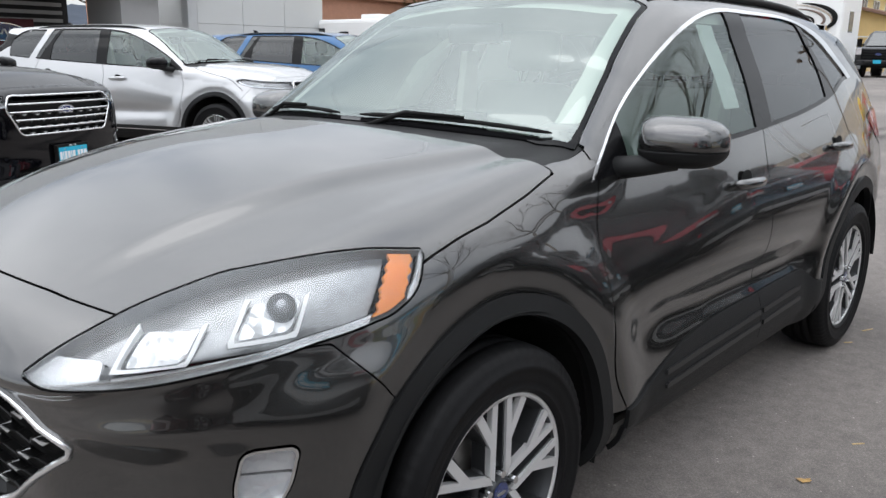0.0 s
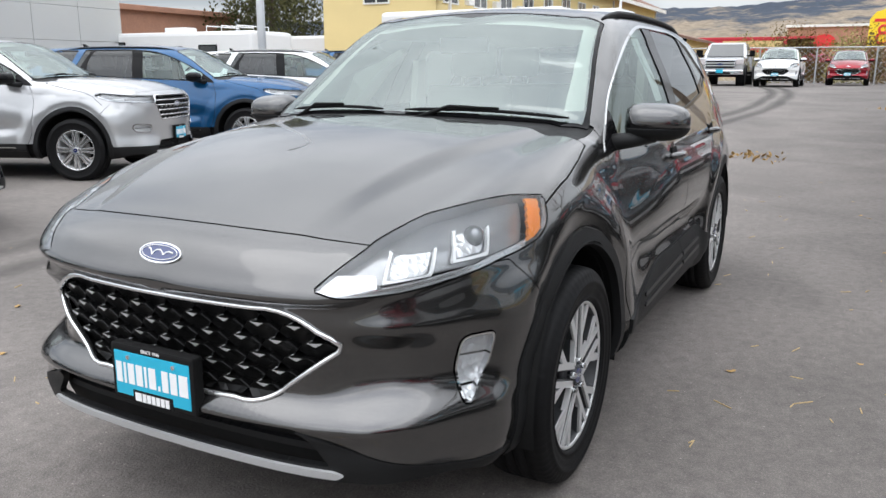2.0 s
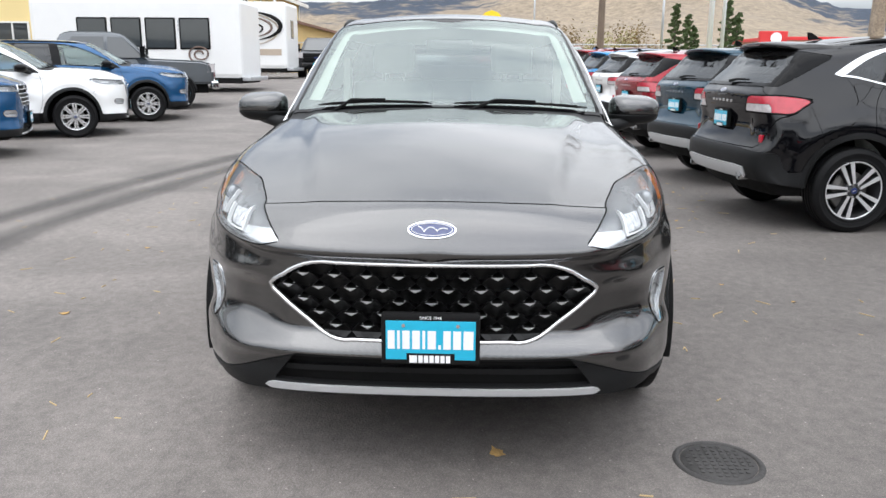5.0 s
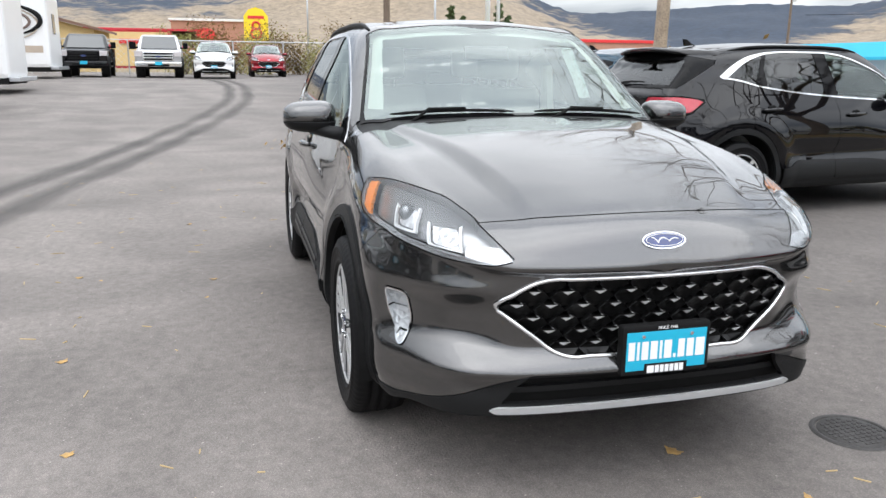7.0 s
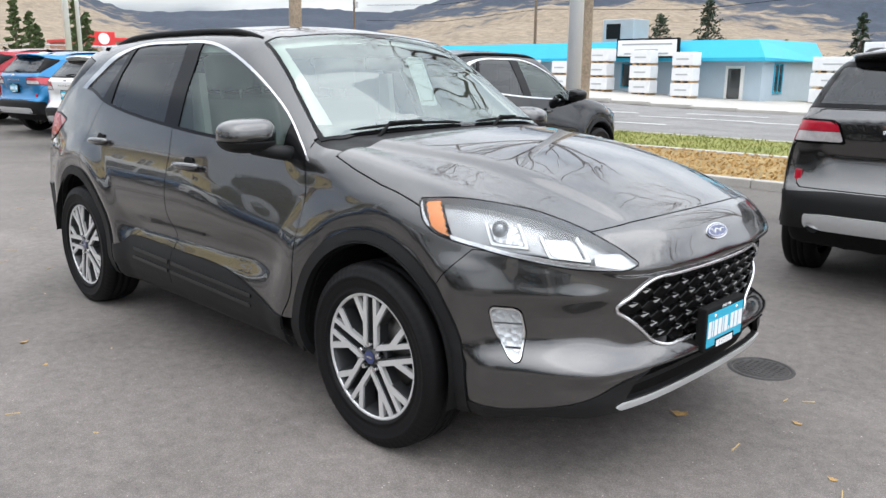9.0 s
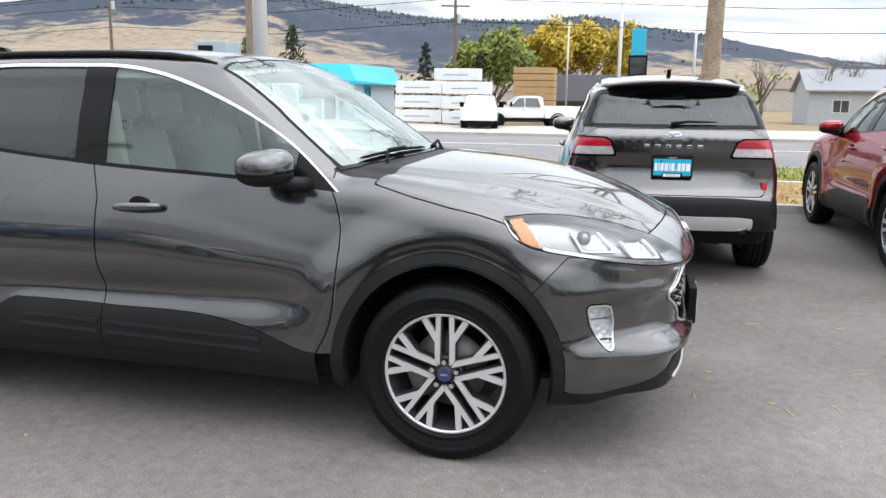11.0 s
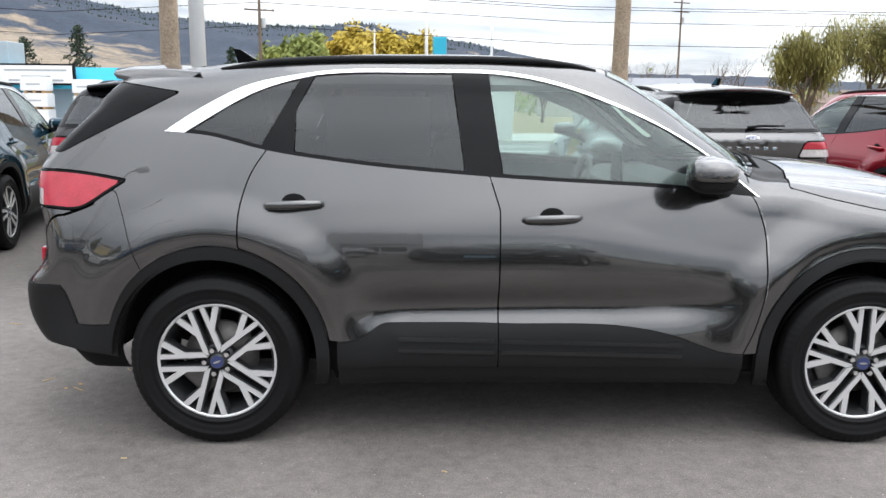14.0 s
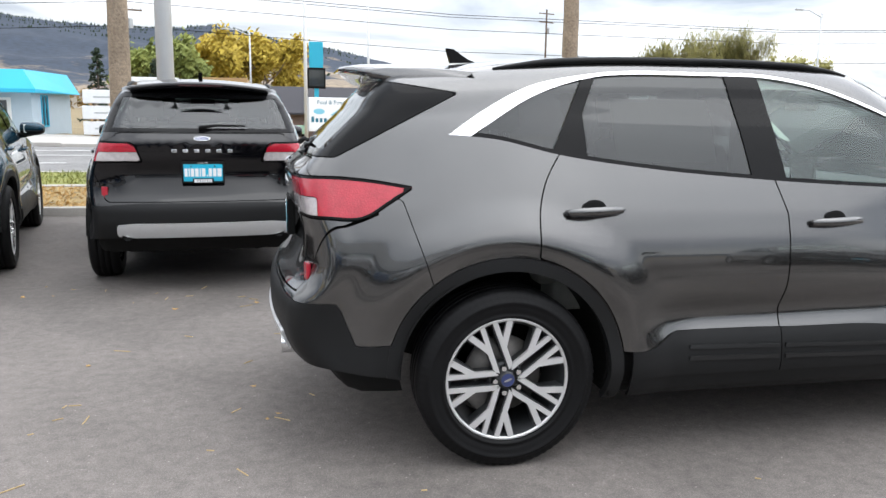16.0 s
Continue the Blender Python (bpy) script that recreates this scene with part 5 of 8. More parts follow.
class Wagon(Crossover):
    """A three-row wagon, drawn in the crossover's space and stretched to its own size."""

    true_base, true_tyre, true_track = 3.025, 0.385, 0.86
    alloy, bars = (BRIGHT, SILVERPAINT), (0.745, 0.80, 0.855, 0.91)
    exhaust = False
    trim = GLOSSBLACK
    hoodline = staticmethod(curve((-4, 1.155), (-0.45, 1.155), (-0.1, 1.145), (0.25, 1.125), (0.5, 1.095), (0.68, 1.060), (0.8, 1.025), (0.9, 0.985), (0.96, 0.93)))
    crown = staticmethod(curve((-0.4, 0.07), (0.3, 0.10), (0.8, 0.12)))
    noseline = staticmethod(curve((0.25, 0.90), (0.34, 0.925), (0.45, 0.930), (0.55, 0.928), (0.66, 0.940), (0.80, 0.942), (0.92, 0.930), (1.0, 0.91)))
    roofline = staticmethod(curve((-0.8, 1.50), (-1.0, 1.588), (-1.2, 1.628), (-1.5, 1.650), (-2.0, 1.655), (-2.5, 1.645), (-2.9, 1.625), (-3.3, 1.60)))
    glass_top = staticmethod(curve((-3.10, 1.43), (-2.95, 1.53), (-2.6, 1.562), (-2.05, 1.575), (-1.66, 1.570), (-1.35, 1.532), (-1.115, 1.454), (-0.877, 1.342), (-0.684, 1.230), (-0.465, 1.070)))
    glass_low = staticmethod(curve((-3.10, 1.21), (-2.75, 1.185), (-2.51, 1.172), (-2.14, 1.150), (-1.6, 1.122), (-0.8, 1.085), (-0.465, 1.066)))
    lamp_low = staticmethod(curve((28.5, 0.885), (35, 0.885), (45, 0.890), (58, 0.900), (66, 0.930), (72.5, 0.968)))
    lamp_top = staticmethod(curve((28.5, 0.965), (35, 0.965), (45, 0.968), (58, 0.980), (66, 0.990), (72.5, 0.972)))
    grille_outline = [(-0.46, 0.962), (-0.50, 0.88), (-0.40, 0.700), (0.40, 0.700), (0.50, 0.88), (0.46, 0.962)]

    def backlight(self, x, y, z):
        return (-(x + 3.50) * 0.92 + (z - 1.22) * 0.45 + 0.10 * y * y)

    def windows(self, x, y, z):
        g = np.minimum(self.glass_top(x) - z, z - self.glass_low(x))
        g = np.where((x > -3.10) & (x < -0.46), g, -0.05)
        post = 0.050 - np.abs(x + 2.66 - 0.45 * (z - 1.2))
        return np.minimum(g, np.maximum(-post, -0.04))

    def chrome_depth(self, x):
        return 0.014 + 0.0 * x

    def foglamp(self, x, y, z):
        g = inside([(0.58, 0.645), (0.56, 0.60), (0.58, 0.555), (0.73, 0.565), (0.75, 0.62), (0.73, 0.655)], 0.015)(y, z)
        return np.where(x > 0.45, g, -1.0)

    def bumper(self, x, y, z):
        joint = (x - 0.475) - 0.90 * (z - 0.90)
        nose = 0.84 - 0.24 * y * y
        return np.where(x > 0.2, np.minimum(joint, np.maximum(x - nose, 0.90 - z)), -1.0)

    def nose(self, x, y, z):
        k = 0.45 + 0.55 * ramp01(0.34, 0.55, z)
        return x - (self.noseline(z) - k * 0.16 * y * y - 0.80 * y ** 6)

    def cladding(self, x, y, z):
        d = self.wheel(x, z)
        g = np.where(y > 0.5, self.flare - d, -1.0)
        g = np.maximum(g, np.where((x < -0.3) & (x > -2.4), 0.43 - z, -1.0))
        g = np.maximum(g, np.where(x > 0.25, 0.40 - z, -1.0))
        return np.maximum(g, np.where(x < -2.95, 0.56 - z, -1.0))

    @staticmethod
    def warp(v):
        x, y, z = v.T
        xs = np.interp(x, (-3.75, -3.2, -2.71, -1.55, -0.5, 0.0, 1.0), (-4.24, -3.58, -3.025, -1.72, -0.56, 0.0, 0.98))
        zs = np.interp(z, (0.0, 0.362, 0.70, 1.10, 1.70), (0.0, 0.374, 0.74, 1.185, 1.795))
        return np.stack([xs, y * 1.065, zs], 1)


def repaint(car, paint, old=None):
    """Gives a copied car its own colour."""
    for ob in car.children_recursive:
        if ob.data is not None and ob.material_slots and ob.data.materials[0] == (old or PAINT):
            ob.material_slots[0].link = "OBJECT"
            ob.material_slots[0].material = paint


def park(master, label, paint, x, y, heading, z=0.0, pitch=0.0):
    """A copy of a car with its front axle at (x, y), nose towards heading in degrees."""
    c = copy_thing(master, pose(x, y, z, 0, pitch, heading))
    tagged(c, label)
    repaint(c, paint)
    return c


def build_pickup(name, label, paint, at, long_bed=False, bright=True):
    """A full-size pickup: bonnet, cab, open bed, upright grille, bumper, lamps, wheels; nose to +x."""
    root = thing(name, label, "pickup truck", "parked pickups", at)
    bm = bmesh.new()
    cab = [(-0.60, 0.62), (-0.60, 1.22), (-1.25, 1.86), (-1.55, 1.93), (-2.55, 1.92), (-2.78, 1.80), (-2.85, 1.25), (-2.85, 0.62)]
    add_prism(bm, cab, -0.98, 0.98, "y")
    for v in bm.verts:
        if v.co.z > 1.3:
            v.co.y *= 0.80
    bmesh.ops.bevel(bm, geom=list(bm.edges), offset=0.05, segments=3, affect="EDGES")
    part("cab", bm, paint, root, "", smooth=False)
    bm = bmesh.new()
    hood = [(0.93, 0.62), (0.95, 1.00), (0.90, 1.15), (0.6, 1.22), (-0.72, 1.27), (-0.72, 0.62)]
    add_prism(bm, hood, -0.97, 0.97, "y")
    bmesh.ops.bevel(bm, geom=list(bm.edges), offset=0.06, segments=3, affect="EDGES")
    part("bonnet", bm, paint, root)
    bed_end = -5.0
    for nm, (x0, x1, y0, y1, z0, z1) in {"bed_side": (bed_end, -2.88, 0.86, 0.99, 0.62, 1.32), "bed_wall": (bed_end, -2.88, -0.99, -0.86, 0.62, 1.32), "tailgate": (bed_end - 0.02, bed_end + 0.06, -0.86, 0.86, 0.62, 1.32), "bed_floor": (bed_end, -2.88, -0.86, 0.86, 0.60, 0.80)}.items():
        box(nm, x0, x1, y0, y1, z0, z1, paint, root, "", 0.02)
    box("chassis", -4.9, 0.8, -0.7, 0.7, 0.38, 0.62, MATTBLACK, root, "", 0.03)
    for s in (1, -1):
        for nm, pts in (("front_glass", [(-0.78, 1.28), (-1.27, 1.78), (-1.62, 1.80), (-1.62, 1.28)]), ("rear_glass", [(-1.70, 1.28), (-1.70, 1.80), (-2.45, 1.79), (-2.62, 1.28)])):
            bm = bmesh.new()
            y0 = 0.975
            vs = [(x, s * (0.99 - 0.20 * (z - 1.28) / 0.62 - 0.012), z) for x, z in pts]
            lo = [bm.verts.new((x, y - s * 0.02, z)) for x, y, z in vs]
            hi = [bm.verts.new((x, y + s * 0.02, z)) for x, y, z in vs]
            bm.faces.new(lo), bm.faces.new(hi[::-1])
            for k in range(4):
                bm.faces.new((lo[k], hi[k], hi[(k + 1) % 4], lo[(k + 1) % 4]))
            bmesh.ops.recalc_face_normals(bm, faces=bm.faces)
            part(nm, bm, GLASSFLAT, root)
        bm = bmesh.new()
        add_box(bm, -0.84, -0.72, s * 1.04, s * 1.26, 1.28, 1.56, 0.03)
        add_box(bm, -0.80, -0.74, s * 0.90, s * 1.10, 1.30, 1.36, 0.01)
        part("door_mirror", bm, GLOSSBLACK, root)
        bm = bmesh.new()
        add_box(bm, 0.80, 0.975, s * 0.66, s * 0.965, 0.93, 1.14, 0.02)
        part("headlamp", bm, CLEARLENS, root)
        bm = bmesh.new()
        add_box(bm, 0.93, 1.00, s * 0.62, s * 0.80, 0.56, 0.66, 0.01)
        part("fog_lamp", bm, CLEARLENS, root)
        for x in (-1.62, -2.66):
            box("door_handle", x - 0.02, x + 0.12, s * 0.98 - 0.012, s * 0.98 + 0.03, 1.13, 1.17, CHROME if bright else paint, root, "", 0.006)
        box("running_board", -2.7, -0.8, s * 0.92 - 0.06, s * 0.92 + 0.06, 0.44, 0.50, CLAD, root, "", 0.015)
    bm = bmesh.new()
    vs = [(-0.655, 0.80, 1.285), (-0.655, -0.80, 1.285), (-1.235, -0.70, 1.83), (-1.235, 0.70, 1.83)]
    lo = [bm.verts.new((x - 0.01, y, z - 0.02)) for x, y, z in vs]
    hi = [bm.verts.new((x + 0.015, y, z + 0.015)) for x, y, z in vs]
    bm.faces.new(lo[::-1]), bm.faces.new(hi)
    for k in range(4):
        bm.faces.new((lo[k], lo[(k + 1) % 4], hi[(k + 1) % 4], hi[k]))
    bmesh.ops.recalc_face_normals(bm, faces=bm.faces)
    part("windscreen", bm, GLASSFLAT, root)
    box("grille_frame", 0.90, 0.985, -0.65, 0.65, 0.72, 1.13, CHROME if bright else GLOSSBLACK, root, "", 0.03)
    box("grille", 0.95, 0.992, -0.58, 0.58, 0.77, 1.08, MATTBLACK, root, "", 0.01)
    for zz in (0.87, 0.98):
        box("grille_bar", 0.97, 1.005, -0.60, 0.60, zz - 0.025, zz + 0.025, SATIN if bright else GLOSSBLACK, root, "", 0.01)
    oval("badge", root, look((1.004, 0, 0.925), (0, 0, 0.925)), 0.12, 0.048, 0.012, BADGEBLUE)
    box("bumper", 0.86, 1.06, -0.98, 0.98, 0.48, 0.70, CHROME if bright else paint, root, "", 0.05)
    box("lower_intake", 0.95, 1.068, -0.45, 0.45, 0.50, 0.60, MATTBLACK, root, "", 0.01)
    box("plate", 1.06, 1.072, -0.15, 0.15, 0.56, 0.70, PLATECYAN, root)
    for cx in (0.0, -3.68):
        for s in (1, -1):
            bm = bmesh.new()
            ring = [(cx + 0.47 * math.cos(a), s * 0.985, 0.42 + 0.47 * math.sin(a)) for a in np.linspace(0.05, math.pi - 0.05, 18)]
            add_tube(bm, ring, 0.035, 8)
            part("arch_lip", bm, CLAD, root, "", smooth=True)
            bm = bmesh.new()
            add_cyl(bm, 0.455, 0.455, 0.35, 28, Matrix.Translation((cx, s * 0.99 if s < 0 else 0.64, 0.42)) @ Matrix.Rotation(-math.pi / 2, 4, "X"))
            part("wheel_well", bm, MATTBLACK, root)
    w = build_wheel(root, "many", 0.41, 0.995, rim_r=0.25, bright=CHROME if bright else MACHINED, segs=36, detail=False)
    place_wheels(root, None, w, 3.68, 0.40)
    return root


GLASSFLAT = material("dark_window_glass", (0.03, 0.036, 0.038), 0.03, vary=0.1, coat=1.0)

# ---- the place: ground ----


def ground_z(x, y):
    """The lot climbs gently towards the far fence and the road falls away a little."""
    return 0.75 * float(ramp01(-9.0, -36.0, x)) - (0.25 * float(ramp01(19.0, 40.0, y)) + 0.95 * float(ramp01(46.0, 64.0, y))) * float(ramp01(-60.0, -20.0, x))


def asphalt_material(name, base, patch, tone=0.0):
    """Asphalt: fine stones, broad stains and pale wear."""
    m = material(name, base, 0.88, vary=0.20, scale=0.45, fine=95.0, bump=0.004, rvary=0.08)
    nt = m.node_tree
    b = nt.nodes["Principled BSDF"]
    co = nt.nodes["Texture Coordinate"]
    old = b.inputs["Base Color"].links[0].from_socket
    sp = nt.nodes.new("ShaderNodeTexVoronoi")
    sp.inputs["Scale"].default_value = 190.0
    nt.links.new(co.outputs["Object"], sp.inputs["Vector"])
    rg = nt.nodes.new("ShaderNodeMapRange")
    rg.inputs[1].default_value, rg.inputs[2].default_value, rg.inputs[3].default_value, rg.inputs[4].default_value = 0.0, 0.55, 1.35, 0.80
    nt.links.new(sp.outputs["Distance"], rg.inputs[0])
    big = nt.nodes.new("ShaderNodeTexNoise")
    big.inputs["Scale"].default_value, big.inputs["Detail"].default_value = 0.9, 8.0
    big.inputs["Distortion"].default_value = 0.6
    nt.links.new(co.outputs["Object"], big.inputs["Vector"])
    br = nt.nodes.new("ShaderNodeMapRange")
    br.inputs[1].default_value, br.inputs[2].default_value, br.inputs[3].default_value, br.inputs[4].default_value = 0.35, 0.70, 1 - patch, 1 + patch
    nt.links.new(big.outputs["Fac"], br.inputs[0])
    mul = nt.nodes.new("ShaderNodeMath")
    mul.operation = "MULTIPLY"
    nt.links.new(rg.outputs[0], mul.inputs[0])
    nt.links.new(br.outputs[0], mul.inputs[1])
    # coarse stones, streaks and pale specks
    mid = nt.nodes.new("ShaderNodeTexNoise")
    mid.inputs["Scale"].default_value, mid.inputs["Detail"].default_value, mid.inputs["Roughness"].default_value = 15.0, 7.0, 0.72
    nt.links.new(co.outputs["Object"], mid.inputs["Vector"])
    mr = nt.nodes.new("ShaderNodeMapRange")
    mr.inputs[1].default_value, mr.inputs[2].default_value, mr.inputs[3].default_value, mr.inputs[4].default_value = 0.32, 0.68, 0.78, 1.22
    nt.links.new(mid.outputs["Fac"], mr.inputs[0])
    spk = nt.nodes.new("ShaderNodeTexVoronoi")
    spk.inputs["Scale"].default_value = 19.0
    nt.links.new(co.outputs["Object"], spk.inputs["Vector"])
    sr = nt.nodes.new("ShaderNodeMapRange")
    sr.inputs[1].default_value, sr.inputs[2].default_value, sr.inputs[3].default_value, sr.inputs[4].default_value = 0.035, 0.085, 2.4, 1.0
    nt.links.new(spk.outputs["Distance"], sr.inputs[0])
    m2, m3 = nt.nodes.new("ShaderNodeMath"), nt.nodes.new("ShaderNodeMath")
    m2.operation = m3.operation = "MULTIPLY"
    nt.links.new(mul.outputs[0], m2.inputs[0])
    nt.links.new(mr.outputs[0], m2.inputs[1])
    nt.links.new(m2.outputs[0], m3.inputs[0])
    nt.links.new(sr.outputs[0], m3.inputs[1])
    mul = m3
    if tone:
        # the colour darkens towards the stalls at +y, along a wavering edge
        sy, wob, tr, m4 = (nt.nodes.new(k) for k in ("ShaderNodeSeparateXYZ", "ShaderNodeMath", "ShaderNodeMapRange", "ShaderNodeMath"))
        nt.links.new(co.outputs["Object"], sy.inputs[0])
        wob.operation, m4.operation = "MULTIPLY_ADD", "MULTIPLY"
        nt.links.new(big.outputs["Fac"], wob.inputs[0])
        wob.inputs[1].default_value = 2.2
        nt.links.new(sy.outputs[1], wob.inputs[2])
        tr.inputs[1].default_value, tr.inputs[2].default_value, tr.inputs[3].default_value, tr.inputs[4].default_value = 0.6, 3.2, 1.0, tone
        nt.links.new(wob.outputs[0], tr.inputs[0])
        nt.links.new(m3.outputs[0], m4.inputs[0])
        nt.links.new(tr.outputs[0], m4.inputs[1])
        mul = m4
    sc = nt.nodes.new("ShaderNodeVectorMath")
    sc.operation = "SCALE"
    nt.links.new(old, sc.inputs[0])
    nt.links.new(mul.outputs[0], sc.inputs["Scale"])
    nt.links.new(sc.outputs[0], b.inputs["Base Color"])
    return m


ASPHALT = asphalt_material("worn_asphalt", (0.193, 0.173, 0.159), 0.18, 0.76)
ROADTAR = asphalt_material("road_asphalt", (0.21, 0.205, 0.20), 0.10)
DRYGRASS = material("dry_grass", (0.22, 0.17, 0.09), 0.95, vary=0.35, scale=0.3, fine=8.0, bump=0.02)
LAWN = material("green_grass", (0.17, 0.23, 0.045), 0.95, vary=0.30, scale=1.2, fine=60.0, bump=0.01, second=(0.30, 0.28, 0.08))
LEAFLITTER = material("fallen_leaf_litter", (0.26, 0.19, 0.08), 0.95, vary=0.55, scale=3.0, fine=45.0, bump=0.02, second=(0.46, 0.33, 0.14))
CONCRETE = material("kerb_concrete", (0.42, 0.40, 0.37), 0.9, vary=0.18, scale=1.5, fine=60.0, bump=0.002)
ROADWHITE = material("road_paint", (0.72, 0.72, 0.70), 0.8, vary=0.15, scale=3.0, fine=40.0)


def sheet(name, xs, ys, mat, label, category, lift, kind="structure"):
    """A sheet that follows the lie of the land."""
    verts = [(x, y, ground_z(x, y) + lift) for x in xs for y in ys]
    n = len(ys)
    faces = [(i * n + j, (i + 1) * n + j, (i + 1) * n + j + 1, i * n + j + 1) for i in range(len(xs) - 1) for j in range(n - 1)]
    ob = link_mesh(name, verts, faces, mat, smooth=True)
    return tagged(ob, label, category, kind=kind)


span = lambda a, b, n: [a + (b - a) * k / n for k in range(n + 1)]
wide = [-3500, -1200, -500, -200] + span(-120, 80, 100) + [200, 500, 1200, 3500]
sheet("ground", wide, wide, DRYGRASS, "dry brown open ground round the lot", "ground", -0.06)
sheet("parking_lot", span(-58, 34, 92), span(-46, 7.1, 54), ASPHALT, "dark grey worn asphalt parking lot", "pavement", 0.0)
sheet("verge", span(-58, 60, 60), span(7.1, 10.6, 6), LEAFLITTER, "verge covered in fallen brown leaves", "verge", 0.05)
sheet("lawn", span(-90, 90, 90), span(10.75, 13.9, 6), LAWN, "strip of green roadside grass", "grass", 0.05)
sheet("road", span(-200, 200, 160), span(13.95, 28.5, 14), ROADTAR, "pale grey asphalt road", "road", -0.02)
sheet("far_apron", span(-120, 120, 60), span(28.7, 44, 10), CONCRETE, "pale concrete apron across the road", "pavement", 0.0)
for nm, y0, y1, h in (("kerb", 7.08, 7.22, 0.11), ("walk_edge", 10.58, 10.78, 0.075), ("road_kerb", 13.85, 14.0, 0.06), ("far_kerb", 28.5, 28.7, 0.10)):
    bm = bmesh.new()
    for k in range(60):
        x0 = -58 + k * 2.0
        add_box(bm, x0 + 0.006, x0 + 1.994, y0, y1, ground_z(x0, y0) - 0.05, ground_z(x0, y0) + h, 0.015)
    k_ = part(nm, bm, CONCRETE, None)
    tagged(k_, "low pale concrete kerb along the edge", "kerb", kind="structure")
for y0, dash in ((14.42, False), (17.45, True), (21.0, False), (24.4, True)):
    bm = bmesh.new()
    for k in range(60):
        if dash and k % 3:
            continue
        x0 = -120 + k * 4.0
        z0 = ground_z(x0, y0)
        add_box(bm, x0, x0 + (3.0 if dash else 4.0), y0 - 0.06, y0 + 0.06, z0 - 0.02, z0 - 0.014)
    tagged(part("lane_marking", bm, ROADWHITE, None), "worn white road marking", "road marking", kind="structure")

# tyre marks that curve through the lot
TYREMARK = material("tyre_mark", (0.085, 0.080, 0.077), 0.85, vary=0.35, scale=1.2, fine=60.0)
tn = TYREMARK.node_tree
t_at, t_no, t_mul, t_mix, t_clear = (tn.nodes.new(k) for k in ("ShaderNodeAttribute", "ShaderNodeTexNoise", "ShaderNodeMath", "ShaderNodeMixShader", "ShaderNodeBsdfTransparent"))
t_at.attribute_name = "cover"
t_no.inputs["Scale"].default_value, t_no.inputs["Detail"].default_value = 3.0, 6.0
t_mul.operation, t_mul.use_clamp = "MULTIPLY", True
tn.links.new(t_at.outputs["Fac"], t_mul.inputs[0])
tn.links.new(t_no.outputs["Fac"], t_mul.inputs[1])
tn.links.new(t_mul.outputs[0], t_mix.inputs[0])
tn.links.new(t_clear.outputs[0], t_mix.inputs[1])
tn.links.new(tn.nodes["Principled BSDF"].outputs[0], t_mix.inputs[2])
tn.links.new(t_mix.outputs[0], tn.nodes["Material Output"].inputs[0])
way = curve((-3.0, -3.85), (-5.0, -3.66), (-8.2, -3.15), (-12.8, -2.35), (-17.4, -1.55), (-23.0, -0.95), (-28.0, -1.0), (-33.0, -1.9), (-38.0, -4.5))
for off in (-0.27, 0.30):
    verts, faces, cover = [], [], []
    xs = np.linspace(1.5, -38.0, 120)
    across = ((-1.0, 0.0), (-0.45, 0.9), (0.0, 1.25), (0.45, 0.9), (1.0, 0.0))
    for i, x in enumerate(xs):
        y = float(way(np.array([max(-38.0, min(-3.0, x))]))[0]) + (-(x + 3.0) * -0.06 if x > -3 else 0) + off
        w = 0.25 + 0.04 * math.sin(i * 0.7)
        for s, c in across:
            verts.append((x, y + s * w, ground_z(x, y) + 0.004))
            cover.append(c * (0.8 if x < -2 else 0.45))
    faces = [(5 * i + k, 5 * i + k + 5, 5 * i + k + 6, 5 * i + k + 1) for i in range(119) for k in range(4)]
    mark = tagged(link_mesh("tyre_mark", verts, faces, TYREMARK), "dark curved tyre mark on the asphalt", "tyre mark", kind="structure")
    mark.data.attributes.new("cover", "FLOAT", "POINT").data.foreach_set("value", cover)

IRON = material("cast_iron", (0.055, 0.052, 0.050), 0.65, 0.4, vary=0.3, scale=8.0, fine=80.0, bump=0.002)
cover = thing("manhole_cover", "round dark cast iron manhole cover in asphalt", "manhole cover", at=pose(0.73, 1.01, 0.0))
revolve_m = Matrix.Rotation(math.pi / 2, 4, "X")
for nm, prof in (("cover_rim", [(0.135, 0.001), (0.137, 0.006), (0.150, 0.007), (0.158, 0.001)]), ("cover_disc", [(0.0, 0.005), (0.128, 0.005), (0.131, 0.001)])):
    ob = revolve(nm, prof, IRON, cover, segs=40)
    ob.data.transform(revolve_m)
bm = bmesh.new()
for i in range(-4, 5):
    for j in range(-4, 5):
        if math.hypot(i, j) < 4.3:
            add_box(bm, i * 0.026 - 0.007, i * 0.026 + 0.007, j * 0.026 - 0.007, j * 0.026 + 0.007, 0.004, 0.0075)
part("cover_studs", bm, IRON, cover)

